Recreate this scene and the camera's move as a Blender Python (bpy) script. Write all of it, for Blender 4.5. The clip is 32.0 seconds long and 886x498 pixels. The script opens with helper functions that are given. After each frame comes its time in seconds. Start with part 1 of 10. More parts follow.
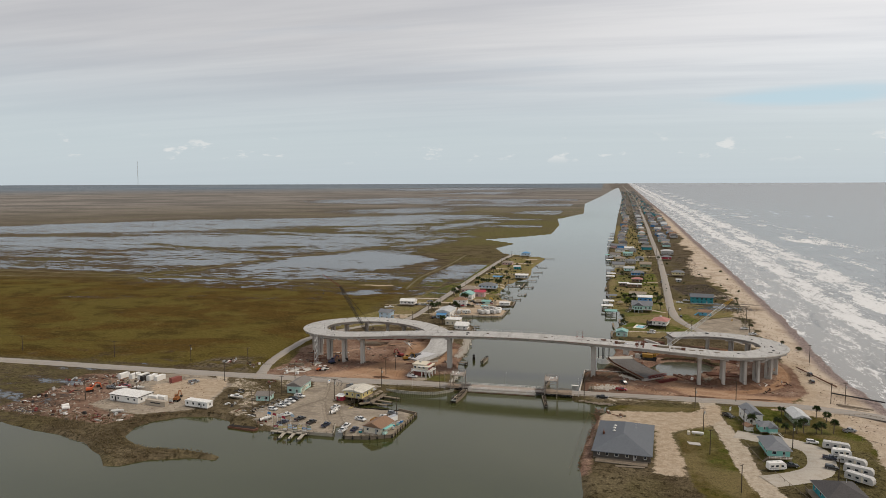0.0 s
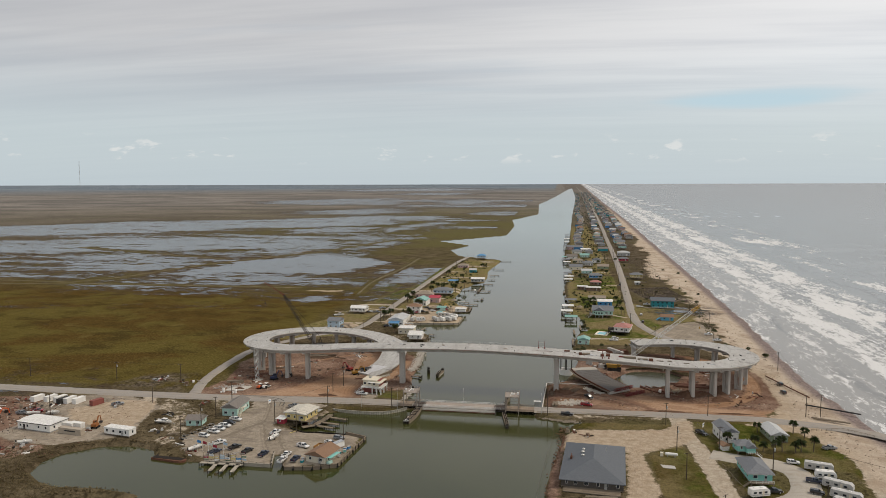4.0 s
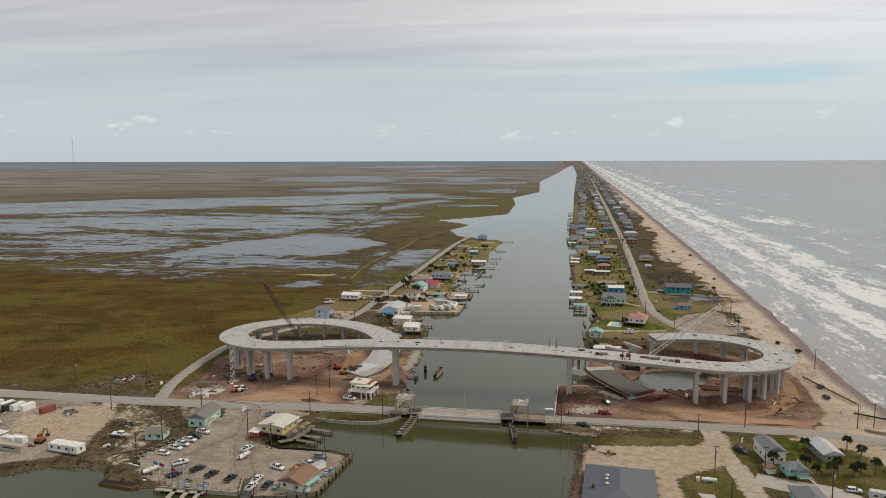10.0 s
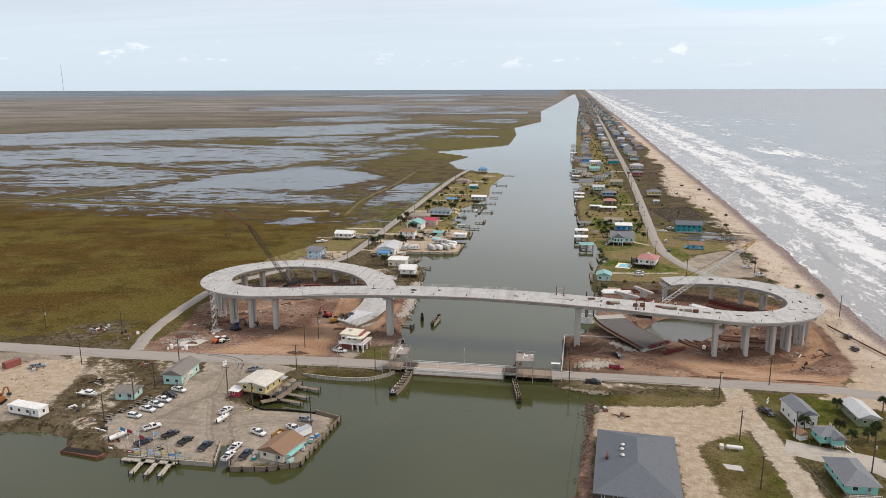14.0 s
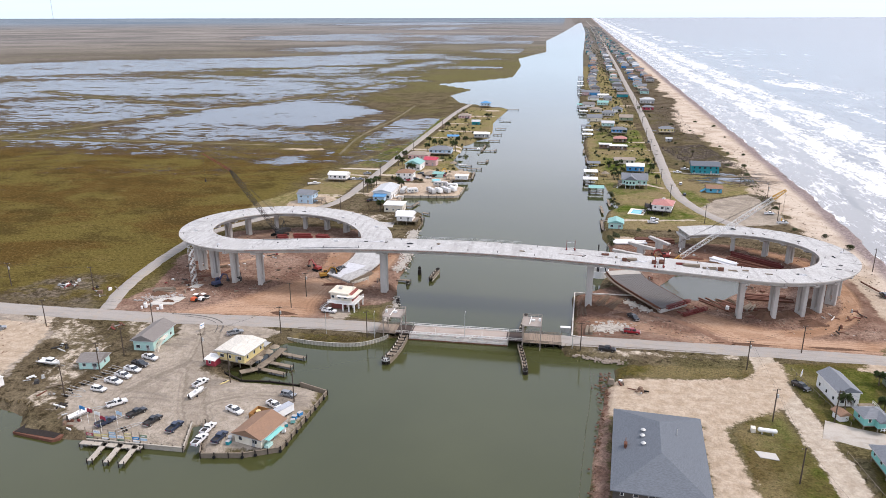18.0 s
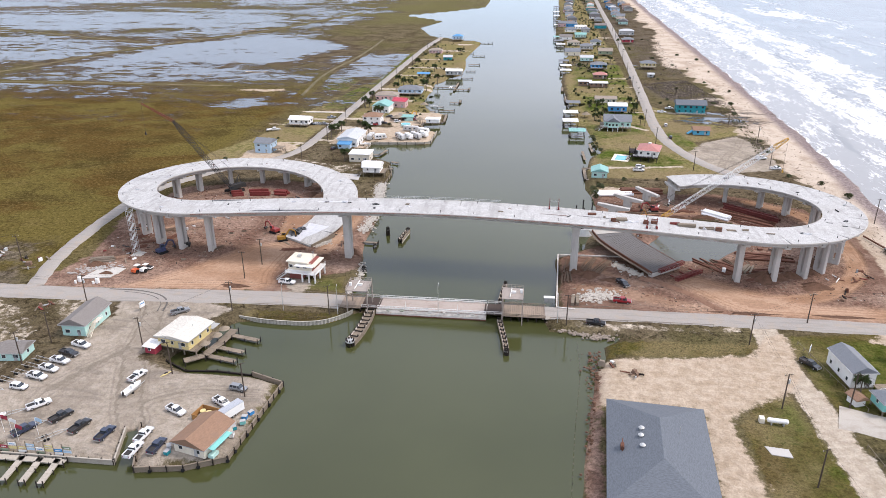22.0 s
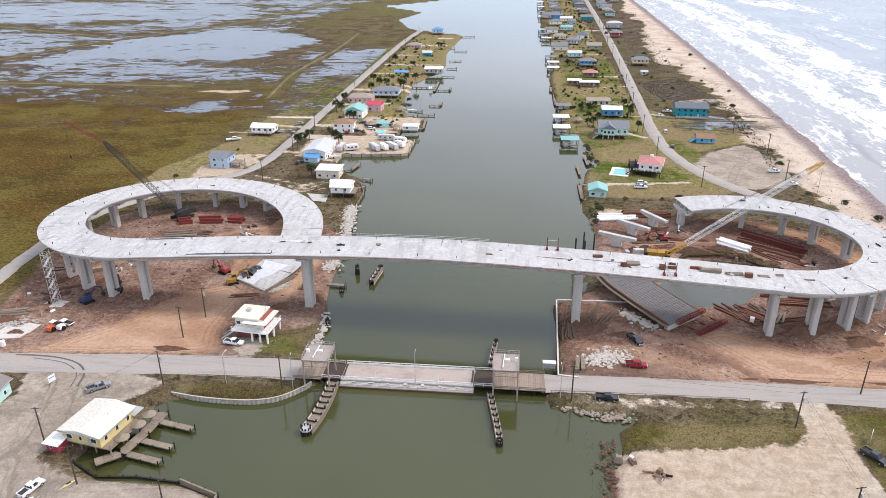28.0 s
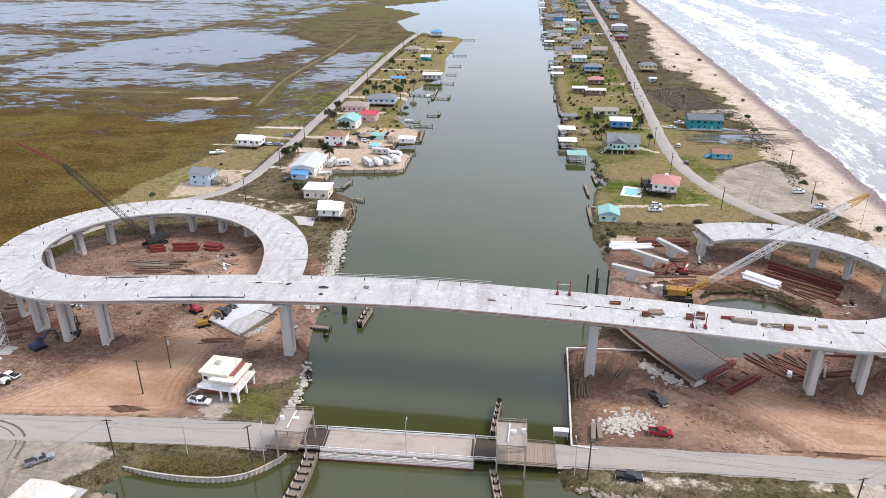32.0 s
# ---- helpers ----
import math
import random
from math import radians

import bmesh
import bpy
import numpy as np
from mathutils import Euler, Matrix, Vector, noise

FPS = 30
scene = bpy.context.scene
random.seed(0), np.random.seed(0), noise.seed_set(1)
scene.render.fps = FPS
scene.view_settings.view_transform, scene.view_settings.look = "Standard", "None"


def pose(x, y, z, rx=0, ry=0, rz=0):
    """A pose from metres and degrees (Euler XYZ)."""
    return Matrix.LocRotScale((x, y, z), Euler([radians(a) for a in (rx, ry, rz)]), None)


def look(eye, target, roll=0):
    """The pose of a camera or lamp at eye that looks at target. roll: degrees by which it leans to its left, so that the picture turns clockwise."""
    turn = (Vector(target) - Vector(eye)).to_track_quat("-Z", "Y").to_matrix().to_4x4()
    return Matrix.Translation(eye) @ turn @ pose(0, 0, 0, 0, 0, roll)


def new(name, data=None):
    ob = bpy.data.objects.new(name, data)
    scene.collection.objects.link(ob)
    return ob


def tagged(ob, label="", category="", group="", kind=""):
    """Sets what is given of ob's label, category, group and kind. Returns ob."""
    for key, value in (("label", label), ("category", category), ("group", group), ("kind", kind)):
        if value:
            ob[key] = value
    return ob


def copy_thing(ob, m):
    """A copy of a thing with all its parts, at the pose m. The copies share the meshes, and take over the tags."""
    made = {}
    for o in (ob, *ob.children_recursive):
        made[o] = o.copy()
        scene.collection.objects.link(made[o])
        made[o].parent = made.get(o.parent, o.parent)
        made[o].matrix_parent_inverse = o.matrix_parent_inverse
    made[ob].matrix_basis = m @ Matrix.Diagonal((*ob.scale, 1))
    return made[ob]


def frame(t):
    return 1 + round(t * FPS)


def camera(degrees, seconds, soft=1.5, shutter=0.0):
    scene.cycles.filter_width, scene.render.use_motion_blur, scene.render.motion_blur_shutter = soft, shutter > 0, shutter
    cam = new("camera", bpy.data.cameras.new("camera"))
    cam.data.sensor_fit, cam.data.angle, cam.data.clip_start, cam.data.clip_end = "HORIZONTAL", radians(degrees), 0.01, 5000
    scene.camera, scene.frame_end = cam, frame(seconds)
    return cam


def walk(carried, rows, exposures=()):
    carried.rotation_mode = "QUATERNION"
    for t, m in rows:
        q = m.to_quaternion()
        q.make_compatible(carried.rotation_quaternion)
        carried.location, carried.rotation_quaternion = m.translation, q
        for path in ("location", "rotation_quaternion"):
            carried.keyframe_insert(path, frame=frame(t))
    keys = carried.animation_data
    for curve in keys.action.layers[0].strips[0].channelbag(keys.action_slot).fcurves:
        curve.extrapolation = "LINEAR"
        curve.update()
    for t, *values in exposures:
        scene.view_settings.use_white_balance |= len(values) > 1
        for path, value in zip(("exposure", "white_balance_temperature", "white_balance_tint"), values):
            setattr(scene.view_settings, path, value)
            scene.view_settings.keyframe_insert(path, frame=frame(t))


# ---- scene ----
cam = camera(63.38, 32.0, soft=0.5)

# seconds, eye x y z, heading to the left of +y, pitch, roll
PATH = [
    (0, 53.31, -367.25, 112.12, 12.97, -5.47, -0.25),
    (0.5, 52.63, -363.49, 112.07, 11.30, -5.46, -0.22),
    (1, 51.95, -359.72, 112.03, 11.21, -5.46, -0.19),
    (1.5, 51.28, -355.96, 111.99, 10.69, -5.44, -0.19),
    (2, 50.62, -352.19, 111.95, 10.68, -5.42, -0.19),
    (2.5, 49.96, -348.43, 111.91, 9.65, -5.43, -0.20),
    (3, 49.31, -344.67, 111.87, 9.34, -5.43, -0.20),
    (3.5, 48.67, -340.90, 111.84, 9.34, -5.43, -0.20),
    (5.5, 46.18, -325.85, 111.71, 9.30, -5.45, -0.23),
    (6, 45.57, -322.09, 111.69, 9.32, -5.49, -0.25),
    (7, 44.37, -314.57, 111.64, 9.29, -5.48, -0.27),
    (8, 43.21, -307.05, 111.60, 9.27, -5.51, -0.24),
    (9, 42.07, -299.53, 111.56, 9.29, -5.83, -0.19),
    (10, 40.96, -292.01, 111.53, 9.27, -7.26, -0.17),
    (11, 39.87, -284.49, 111.51, 9.24, -8.67, -0.22),
    (12, 38.82, -276.98, 111.49, 9.24, -10.05, -0.19),
    (13, 37.79, -269.46, 111.48, 9.24, -11.43, -0.23),
    (14, 36.79, -261.95, 111.48, 9.24, -12.79, -0.20),
    (14.5, 36.30, -258.20, 111.48, 9.25, -13.48, -0.23),
    (16.5, 34.40, -243.18, 111.50, 9.33, -16.14, -0.11),
    (17, 33.95, -239.42, 111.51, 9.36, -16.80, -0.16),
    (18, 33.06, -231.91, 111.53, 9.41, -18.14, -0.15),
    (19, 32.19, -224.41, 111.56, 9.49, -19.46, -0.23),
    (19.5, 31.77, -220.66, 111.57, 9.54, -20.14, -0.28),
    (20, 31.36, -216.90, 111.59, 8.88, -20.79, -0.25),
    (20.5, 30.95, -213.15, 111.61, 8.40, -21.46, -0.33),
    (21, 30.55, -209.40, 111.63, 8.06, -22.09, -0.30),
    (22, 29.77, -201.90, 111.68, 7.25, -23.39, -0.34),
    (22.5, 29.39, -198.15, 111.71, 6.85, -24.05, -0.36),
    (23, 29.01, -194.40, 111.74, 6.44, -24.16, -0.38),
    (24, 28.29, -186.90, 111.80, 5.80, -24.18, -0.44),
    (25, 27.59, -179.40, 111.87, 5.78, -24.22, -0.35),
    (25.5, 27.25, -175.65, 111.90, 5.79, -24.22, -0.39),
    (27.5, 25.96, -160.66, 112.06, 5.73, -24.29, -0.33),
    (28, 25.66, -156.92, 112.11, 5.73, -24.31, -0.27),
    (29, 25.07, -149.43, 112.20, 5.74, -24.31, -0.24),
    (30, 24.51, -141.94, 112.30, 5.76, -24.32, -0.24),
    (31, 23.97, -134.45, 112.41, 5.74, -24.29, -0.20),
    (32, 23.57, -128.46, 112.50, 5.66, -24.41, -0.04),
]


def aim(x, y, z, yaw, pitch, roll):
    a, b = radians(yaw), radians(pitch)
    way = Vector((-math.sin(a) * math.cos(b), math.cos(a) * math.cos(b), math.sin(b)))
    eye = Vector((x, y, z))
    return look(eye, eye + way, roll)


walk(cam, [(t, aim(*row)) for t, *row in PATH], exposures=[(0, -0.27, 7200, 12), (9, -0.32, 7200, 10), (11, -0.22, 7100, 11), (13, 0.02, 6900, 12), (14.5, 0.19, 6700, 14), (16.5, 0.40, 6400, 16), (19, 0.67, 6200, 17), (32, 0.71, 6150, 16)])

# ---- world and light ----
world = bpy.data.worlds.new("sky")
scene.world = world
world.use_nodes = True
SUN_EL, SUN_AZ = radians(52), radians(82)


def build_sky():
    nt = world.node_tree
    nt.nodes.clear()
    L = nt.links
    out = nt.nodes.new("ShaderNodeOutputWorld")
    bg = nt.nodes.new("ShaderNodeBackground")
    sky = nt.nodes.new("ShaderNodeTexSky")
    sky.sky_type, sky.sun_disc = "NISHITA", False
    sky.sun_elevation, sky.sun_rotation = SUN_EL, SUN_AZ
    sky.altitude, sky.air_density, sky.dust_density = 50, 1.0, 2.5
    dim = nt.nodes.new("ShaderNodeMix")
    dim.data_type, dim.blend_type = "RGBA", "MULTIPLY"
    dim.inputs["Factor"].default_value = 1.0
    L.new(sky.outputs["Color"], dim.inputs["A"])
    dim.inputs["B"].default_value = (0.13, 0.13, 0.13, 1)
    co = nt.nodes.new("ShaderNodeTexCoord")
    sep = nt.nodes.new("ShaderNodeSeparateXYZ")
    L.new(co.outputs["Generated"], sep.inputs[0])

    def calc(op, a, b=None, clamp=False):
        n = nt.nodes.new("ShaderNodeMath")
        n.operation, n.use_clamp = op, clamp
        for k, v in enumerate((a, b)):
            if v is None:
                continue
            if isinstance(v, (int, float)):
                n.inputs[k].default_value = v
            else:
                L.new(v, n.inputs[k])
        return n.outputs[0]

    up = calc("ADD", calc("MAXIMUM", sep.outputs["Z"], 0.0), 0.06)
    flat = nt.nodes.new("ShaderNodeCombineXYZ")
    L.new(calc("DIVIDE", sep.outputs["X"], up), flat.inputs[0])
    L.new(calc("DIVIDE", sep.outputs["Y"], up), flat.inputs[1])

    def clouds(scale, stretch, detail, lo, hi, shift=0.0):
        m = nt.nodes.new("ShaderNodeMapping")
        m.inputs["Scale"].default_value = (stretch, 1.0, 1.0)
        m.inputs["Location"].default_value = (shift, shift * 0.7, 0)
        m.inputs["Rotation"].default_value = (0, 0, 0.25)
        L.new(flat.outputs[0], m.inputs[0])
        n = nt.nodes.new("ShaderNodeTexNoise")
        n.inputs["Scale"].default_value, n.inputs["Detail"].default_value = scale, detail
        n.inputs["Roughness"].default_value = 0.55
        L.new(m.outputs[0], n.inputs["Vector"])
        r = nt.nodes.new("ShaderNodeMapRange")
        r.interpolation_type = "SMOOTHSTEP"
        r.inputs["From Min"].default_value, r.inputs["From Max"].default_value = lo, hi
        L.new(n.outputs["Fac"], r.inputs["Value"])
        return r.outputs[0]

    def ramp(v, lo, hi, a, b):
        r = nt.nodes.new("ShaderNodeMapRange")
        r.interpolation_type = "SMOOTHSTEP"
        for key, q in (("From Min", lo), ("From Max", hi), ("To Min", a), ("To Max", b)):
            r.inputs[key].default_value = q
        L.new(v, r.inputs["Value"])
        return r.outputs[0]

    def blend(f, a, b, kind="MIX"):
        m = nt.nodes.new("ShaderNodeMix")
        m.data_type, m.blend_type = "RGBA", kind
        for key, v in (("Factor", f), ("A", a), ("B", b)):
            if isinstance(v, bpy.types.NodeSocket):
                L.new(v, m.inputs[key])
            else:
                m.inputs[key].default_value = (*v, 1) if isinstance(v, tuple) else v
        return m.outputs["Result"]

    # a high thin deck: broad soft sheets, long faint streaks, brighter out to sea
    broad = clouds(0.32, 0.45, 4, 0.30, 0.70, 4.4)
    streak = clouds(0.95, 0.22, 5, 0.28, 0.74, 1.7)
    wisp = clouds(2.6, 0.16, 6, 0.35, 0.75, 7.3)
    tone = blend(broad, (0.71, 0.725, 0.765), (0.93, 0.935, 0.95))
    tone = blend(calc("MULTIPLY", streak, 0.75), tone, (1.0, 1.0, 1.0))
    tone = blend(calc("MULTIPLY", wisp, 0.48), tone, (0.60, 0.625, 0.68))
    seaward = ramp(sep.outputs["X"], -0.45, 0.5, 0.85, 1.13)
    shade = nt.nodes.new("ShaderNodeCombineXYZ")
    for k in range(3):
        L.new(seaward, shade.inputs[k])
    tone = blend(1.0, tone, shade.outputs[0], "MULTIPLY")
    # pale blue air shows low down, where the deck breaks up
    low = ramp(sep.outputs["Z"], 0.0, 0.30, 0.80, 0.2)
    air = blend(low, dim.outputs["Result"], (0.745, 0.85, 0.915))
    cover = calc("MULTIPLY", clouds(0.45, 0.35, 6, 0.24, 0.44, 3.1), ramp(sep.outputs["Z"], 0.03, 0.20, 0.06, 1.0), True)
    # one ragged blue gap in the deck over the coast
    bearing = calc("ARCTAN2", sep.outputs["X"], sep.outputs["Y"])
    drift = calc("MULTIPLY", calc("SUBTRACT", clouds(1.6, 0.3, 5, 0.0, 1.0, 9.0), 0.5), 0.9)
    du = calc("DIVIDE", calc("SUBTRACT", bearing, 0.245), 0.12)
    dv = calc("DIVIDE", calc("SUBTRACT", sep.outputs["Z"], 0.102), 0.013)
    gap = calc("ADD", calc("ADD", calc("MULTIPLY", du, du), calc("MULTIPLY", dv, dv)), drift)
    hole = ramp(gap, 0.1, 1.4, 0.95, 0.0)
    cover = calc("MULTIPLY", cover, calc("SUBTRACT", 1.0, hole))
    col = blend(cover, blend(calc("MULTIPLY", hole, 0.7), air, (0.60, 0.82, 0.94)), tone)
    # small fair-weather puffs above the horizon
    puff = nt.nodes.new("ShaderNodeTexNoise")
    pm = nt.nodes.new("ShaderNodeMapping")
    pm.inputs["Scale"].default_value = (1, 1, 2.6)
    L.new(co.outputs["Generated"], pm.inputs[0])
    L.new(pm.outputs[0], puff.inputs["Vector"])
    puff.inputs["Scale"].default_value, puff.inputs["Detail"].default_value = 21.0, 6
    puff.inputs["Roughness"].default_value = 0.6
    belt = calc("MULTIPLY", ramp(sep.outputs["Z"], 0.02, 0.035, 0, 1), ramp(sep.outputs["Z"], 0.045, 0.065, 1, 0))
    puffs = calc("MULTIPLY", ramp(puff.outputs["Fac"], 0.57, 0.66, 0, 0.7), belt)
    col = blend(puffs, col, (0.93, 0.93, 0.92))
    lit = blend(ramp(sep.outputs["Z"], 0.02, 0.32, 1.0, 0.0), (0.90, 0.955, 1.04), (0.950, 1.025, 1.105))
    L.new(blend(1.0, col, lit, "MULTIPLY"), bg.inputs["Color"])
    bg.inputs["Strength"].default_value = 1.0
    L.new(bg.outputs[0], out.inputs[0])


build_sky()
sun = new("sun", bpy.data.lights.new("sun", "SUN"))
sun.data.energy, sun.data.angle, sun.data.color = 1.9, radians(16), (1.0, 0.90, 0.76)
sun.matrix_world = look(
    (math.sin(SUN_AZ) * math.cos(SUN_EL) * 100, math.cos(SUN_AZ) * math.cos(SUN_EL) * 100, math.sin(SUN_EL) * 100), (0, 0, 0)
)


# ---- materials ----
MATS = {}


class Nodes:
    """Small wrapper to write node trees in few lines."""

    def __init__(self, name):
        self.m = bpy.data.materials.new(name)
        self.m.use_nodes = True
        self.t = self.m.node_tree
        self.b = self.t.nodes["Principled BSDF"]
        self.cache = {}

    def put(self, socket, v):
        if isinstance(v, bpy.types.NodeSocket):
            self.t.links.new(v, socket)
        else:
            socket.default_value = v

    def set(self, **kw):
        for k, v in kw.items():
            self.put(self.b.inputs[k.replace("_", " ")], v)
        return self

    def coords(self, kind="pos"):
        if kind not in self.cache:
            if kind == "pos":
                n = self.t.nodes.new("ShaderNodeNewGeometry").outputs["Position"]
            elif kind == "uv":
                n = self.t.nodes.new("ShaderNodeUVMap").outputs[0]
            else:
                n = self.t.nodes.new("ShaderNodeTexCoord").outputs["Object"]
            self.cache[kind] = n
        return self.cache[kind]

    def noise(self, scale, detail=4, rough=0.55, kind="pos", stretch=(1, 1, 1), turn=0.0, distort=0.0):
        v = self.coords(kind)
        if stretch != (1, 1, 1) or turn:
            m = self.t.nodes.new("ShaderNodeMapping")
            m.inputs["Scale"].default_value = stretch
            m.inputs["Rotation"].default_value = (0, 0, turn)
            self.t.links.new(v, m.inputs[0])
            v = m.outputs[0]
        n = self.t.nodes.new("ShaderNodeTexNoise")
        n.inputs["Scale"].default_value, n.inputs["Detail"].default_value = scale, detail
        n.inputs["Roughness"].default_value, n.inputs["Distortion"].default_value = rough, distort
        self.t.links.new(v, n.inputs["Vector"])
        return n.outputs["Fac"]

    def band(self, v, lo, hi, a=0.0, b=1.0):
        n = self.t.nodes.new("ShaderNodeMapRange")
        n.interpolation_type = "SMOOTHSTEP"
        for k, q in (("From Min", lo), ("From Max", hi), ("To Min", a), ("To Max", b)):
            n.inputs[k].default_value = q
        self.put(n.inputs["Value"], v)
        return n.outputs[0]

    def calc(self, op, a, b=0.0, clamp=False):
        n = self.t.nodes.new("ShaderNodeMath")
        n.operation, n.use_clamp = op, clamp
        self.put(n.inputs[0], a)
        self.put(n.inputs[1], b)
        return n.outputs[0]

    def mix(self, f, a, b, blend="MIX"):
        n = self.t.nodes.new("ShaderNodeMix")
        n.data_type, n.blend_type = "RGBA", blend
        self.put(n.inputs["Factor"], f)
        self.put(n.inputs["A"], (*a, 1) if isinstance(a, tuple) else a)
        self.put(n.inputs["B"], (*b, 1) if isinstance(b, tuple) else b)
        return n.outputs["Result"]

    def attr(self, name, out="Fac"):
        n = self.t.nodes.new("ShaderNodeAttribute")
        n.attribute_name = name
        return n.outputs[out]

    def split(self, colour):
        n = self.t.nodes.new("ShaderNodeSeparateColor")
        self.t.links.new(colour, n.inputs[0])
        return n.outputs

    def bump(self, v, strength, dist):
        n = self.t.nodes.new("ShaderNodeBump")
        n.inputs["Strength"].default_value, n.inputs["Distance"].default_value = strength, dist
        self.t.links.new(v, n.inputs["Height"])
        self.t.links.new(n.outputs[0], self.b.inputs["Normal"])

    def random(self):
        return self.t.nodes.new("ShaderNodeObjectInfo").outputs["Random"]


def paint(name, c, var=0.25, scale=1.5, rough=0.7, metal=0.0, bump=0.0, dirt=None, dirt_amount=0.5, vary=0.0, stretch=(1, 1, 1)):
    """A coloured surface with fine grain and broad stains."""
    if name in MATS:
        return MATS[name]
    n = Nodes(name)
    fine, broad = n.noise(scale * 8, 5, 0.6, stretch=stretch), n.noise(scale * 0.6, 4, 0.6, stretch=stretch)
    dark = tuple(v * (1 - var) for v in c)
    light = tuple(min(1, v * (1 + var * 0.6)) for v in c)
    col = n.mix(fine, dark, light)
    d = dirt or tuple(v * (1 - var * 1.4) * 0.9 for v in c)
    col = n.mix(n.band(broad, 0.45, 0.75, 0, dirt_amount), col, d)
    if vary:
        col = n.mix(n.calc("MULTIPLY", n.random(), vary), col, tuple(v * 0.45 for v in c))
    n.set(Base_Color=col, Roughness=n.band(fine, 0.2, 0.8, max(0.05, rough - 0.12), min(1, rough + 0.1)), Metallic=metal, Specular_IOR_Level=0.5 if rough < 0.55 or metal else 0.15)
    if bump:
        n.bump(fine, bump, 0.05)
    MATS[name] = n.m
    return n.m


# ---- mesh building ----
class Geo:
    """Collects vertices and faces of one part."""

    def __init__(self):
        self.v, self.f = [], []

    def add(self, vs, fs):
        k = len(self.v)
        self.v += [tuple(p) for p in vs]
        self.f += [tuple(i + k for i in q) for q in fs]
        return self

    def box(self, x, y, z, sx, sy, sz, turn=0.0, taper=1.0):
        """A box that stands on z, centred on x, y."""
        c, s = math.cos(turn), math.sin(turn)
        vs = []
        for dz, k in ((0, 1.0), (sz, taper)):
            for a, b in ((-1, -1), (1, -1), (1, 1), (-1, 1)):
                px, py = a * sx / 2 * k, b * sy / 2 * k
                vs.append((x + px * c - py * s, y + px * s + py * c, z + dz))
        return self.add(vs, [(3, 2, 1, 0), (4, 5, 6, 7), (0, 1, 5, 4), (1, 2, 6, 5), (2, 3, 7, 6), (3, 0, 4, 7)])

    def bar(self, a, b, w, h=None):
        """A square bar from a to b."""
        a, b = Vector(a), Vector(b)
        h = h or w
        d = (b - a).normalized()
        s = d.cross(Vector((0, 0, 1)))
        s = s.normalized() if s.length > 1e-4 else Vector((1, 0, 0))
        u = s.cross(d)
        vs = [p + s * (i * w / 2) + u * (j * h / 2) for p in (a, b) for i, j in ((-1, -1), (1, -1), (1, 1), (-1, 1))]
        return self.add(vs, [(3, 2, 1, 0), (4, 5, 6, 7), (0, 1, 5, 4), (1, 2, 6, 5), (2, 3, 7, 6), (3, 0, 4, 7)])

    def tube(self, a, b, r0, r1=None, n=8):
        a, b = Vector(a), Vector(b)
        r1 = r0 if r1 is None else r1
        d = (b - a).normalized()
        s = d.orthogonal().normalized()
        u = d.cross(s)
        vs = []
        for p, r in ((a, r0), (b, r1)):
            for i in range(n):
                w = math.tau * i / n
                vs.append(p + s * (math.cos(w) * r) + u * (math.sin(w) * r))
        fs = [(i, (i + 1) % n, n + (i + 1) % n, n + i) for i in range(n)]
        return self.add(vs, fs + [tuple(range(n - 1, -1, -1)), tuple(range(n, 2 * n))])

    def prism(self, pts, z0, z1):
        """An upright prism over a plan outline (counter-clockwise)."""
        n = len(pts)
        vs = [(x, y, z0) for x, y in pts] + [(x, y, z1) for x, y in pts]
        fs = [(i, (i + 1) % n, n + (i + 1) % n, n + i) for i in range(n)]
        return self.add(vs, fs + [tuple(range(n - 1, -1, -1)), tuple(range(n, 2 * n))])

    def profile(self, pts, y0, y1):
        """A shape drawn in x, z and carried along y."""
        n = len(pts)
        vs = [(x, y0, z) for x, z in pts] + [(x, y1, z) for x, z in pts]
        fs = [(i, n + i, n + (i + 1) % n, (i + 1) % n) for i in range(n)]
        return self.add(vs, fs + [tuple(range(n)), tuple(range(2 * n - 1, n - 1, -1))])

    def sweep(self, line, section, closed=True):
        """A section (side, up) carried along a line of points."""
        n, vs, fs = len(section), [], []
        line = [Vector(p) for p in line]
        for i, p in enumerate(line):
            d = line[min(i + 1, len(line) - 1)] - line[max(i - 1, 0)]
            d.z = 0
            d.normalize()
            s = Vector((d.y, -d.x, 0))
            vs += [(p.x + s.x * a, p.y + s.y * a, p.z + b) for a, b in section]
        for i in range(len(line) - 1):
            for j in range(n if closed else n - 1):
                k = (j + 1) % n
                fs.append((i * n + j, i * n + k, (i + 1) * n + k, (i + 1) * n + j))
        if closed:
            fs += [tuple(range(n - 1, -1, -1)), tuple(range((len(line) - 1) * n, len(line) * n))]
        return self.add(vs, fs)

    def blob(self, x, y, z, rx, ry, rz, rnd, rough=0.25, n=7, m=4):
        """A rough half-mound or stone."""
        vs = []
        for j in range(m):
            w = math.pi / 2 * j / m
            for i in range(n):
                a = math.tau * (i + 0.5 * (j % 2)) / n
                k = 1 + rnd.uniform(-rough, rough)
                vs.append((x + math.cos(a) * math.cos(w) * rx * k, y + math.sin(a) * math.cos(w) * ry * k, z + math.sin(w) * rz * k))
        vs.append((x, y, z + rz))
        fs = []
        for j in range(m - 1):
            for i in range(n):
                fs.append((j * n + i, j * n + (i + 1) % n, (j + 1) * n + (i + 1) % n, (j + 1) * n + i))
        fs += [((m - 1) * n + i, (m - 1) * n + (i + 1) % n, m * n) for i in range(n)]
        return self.add(vs, fs)

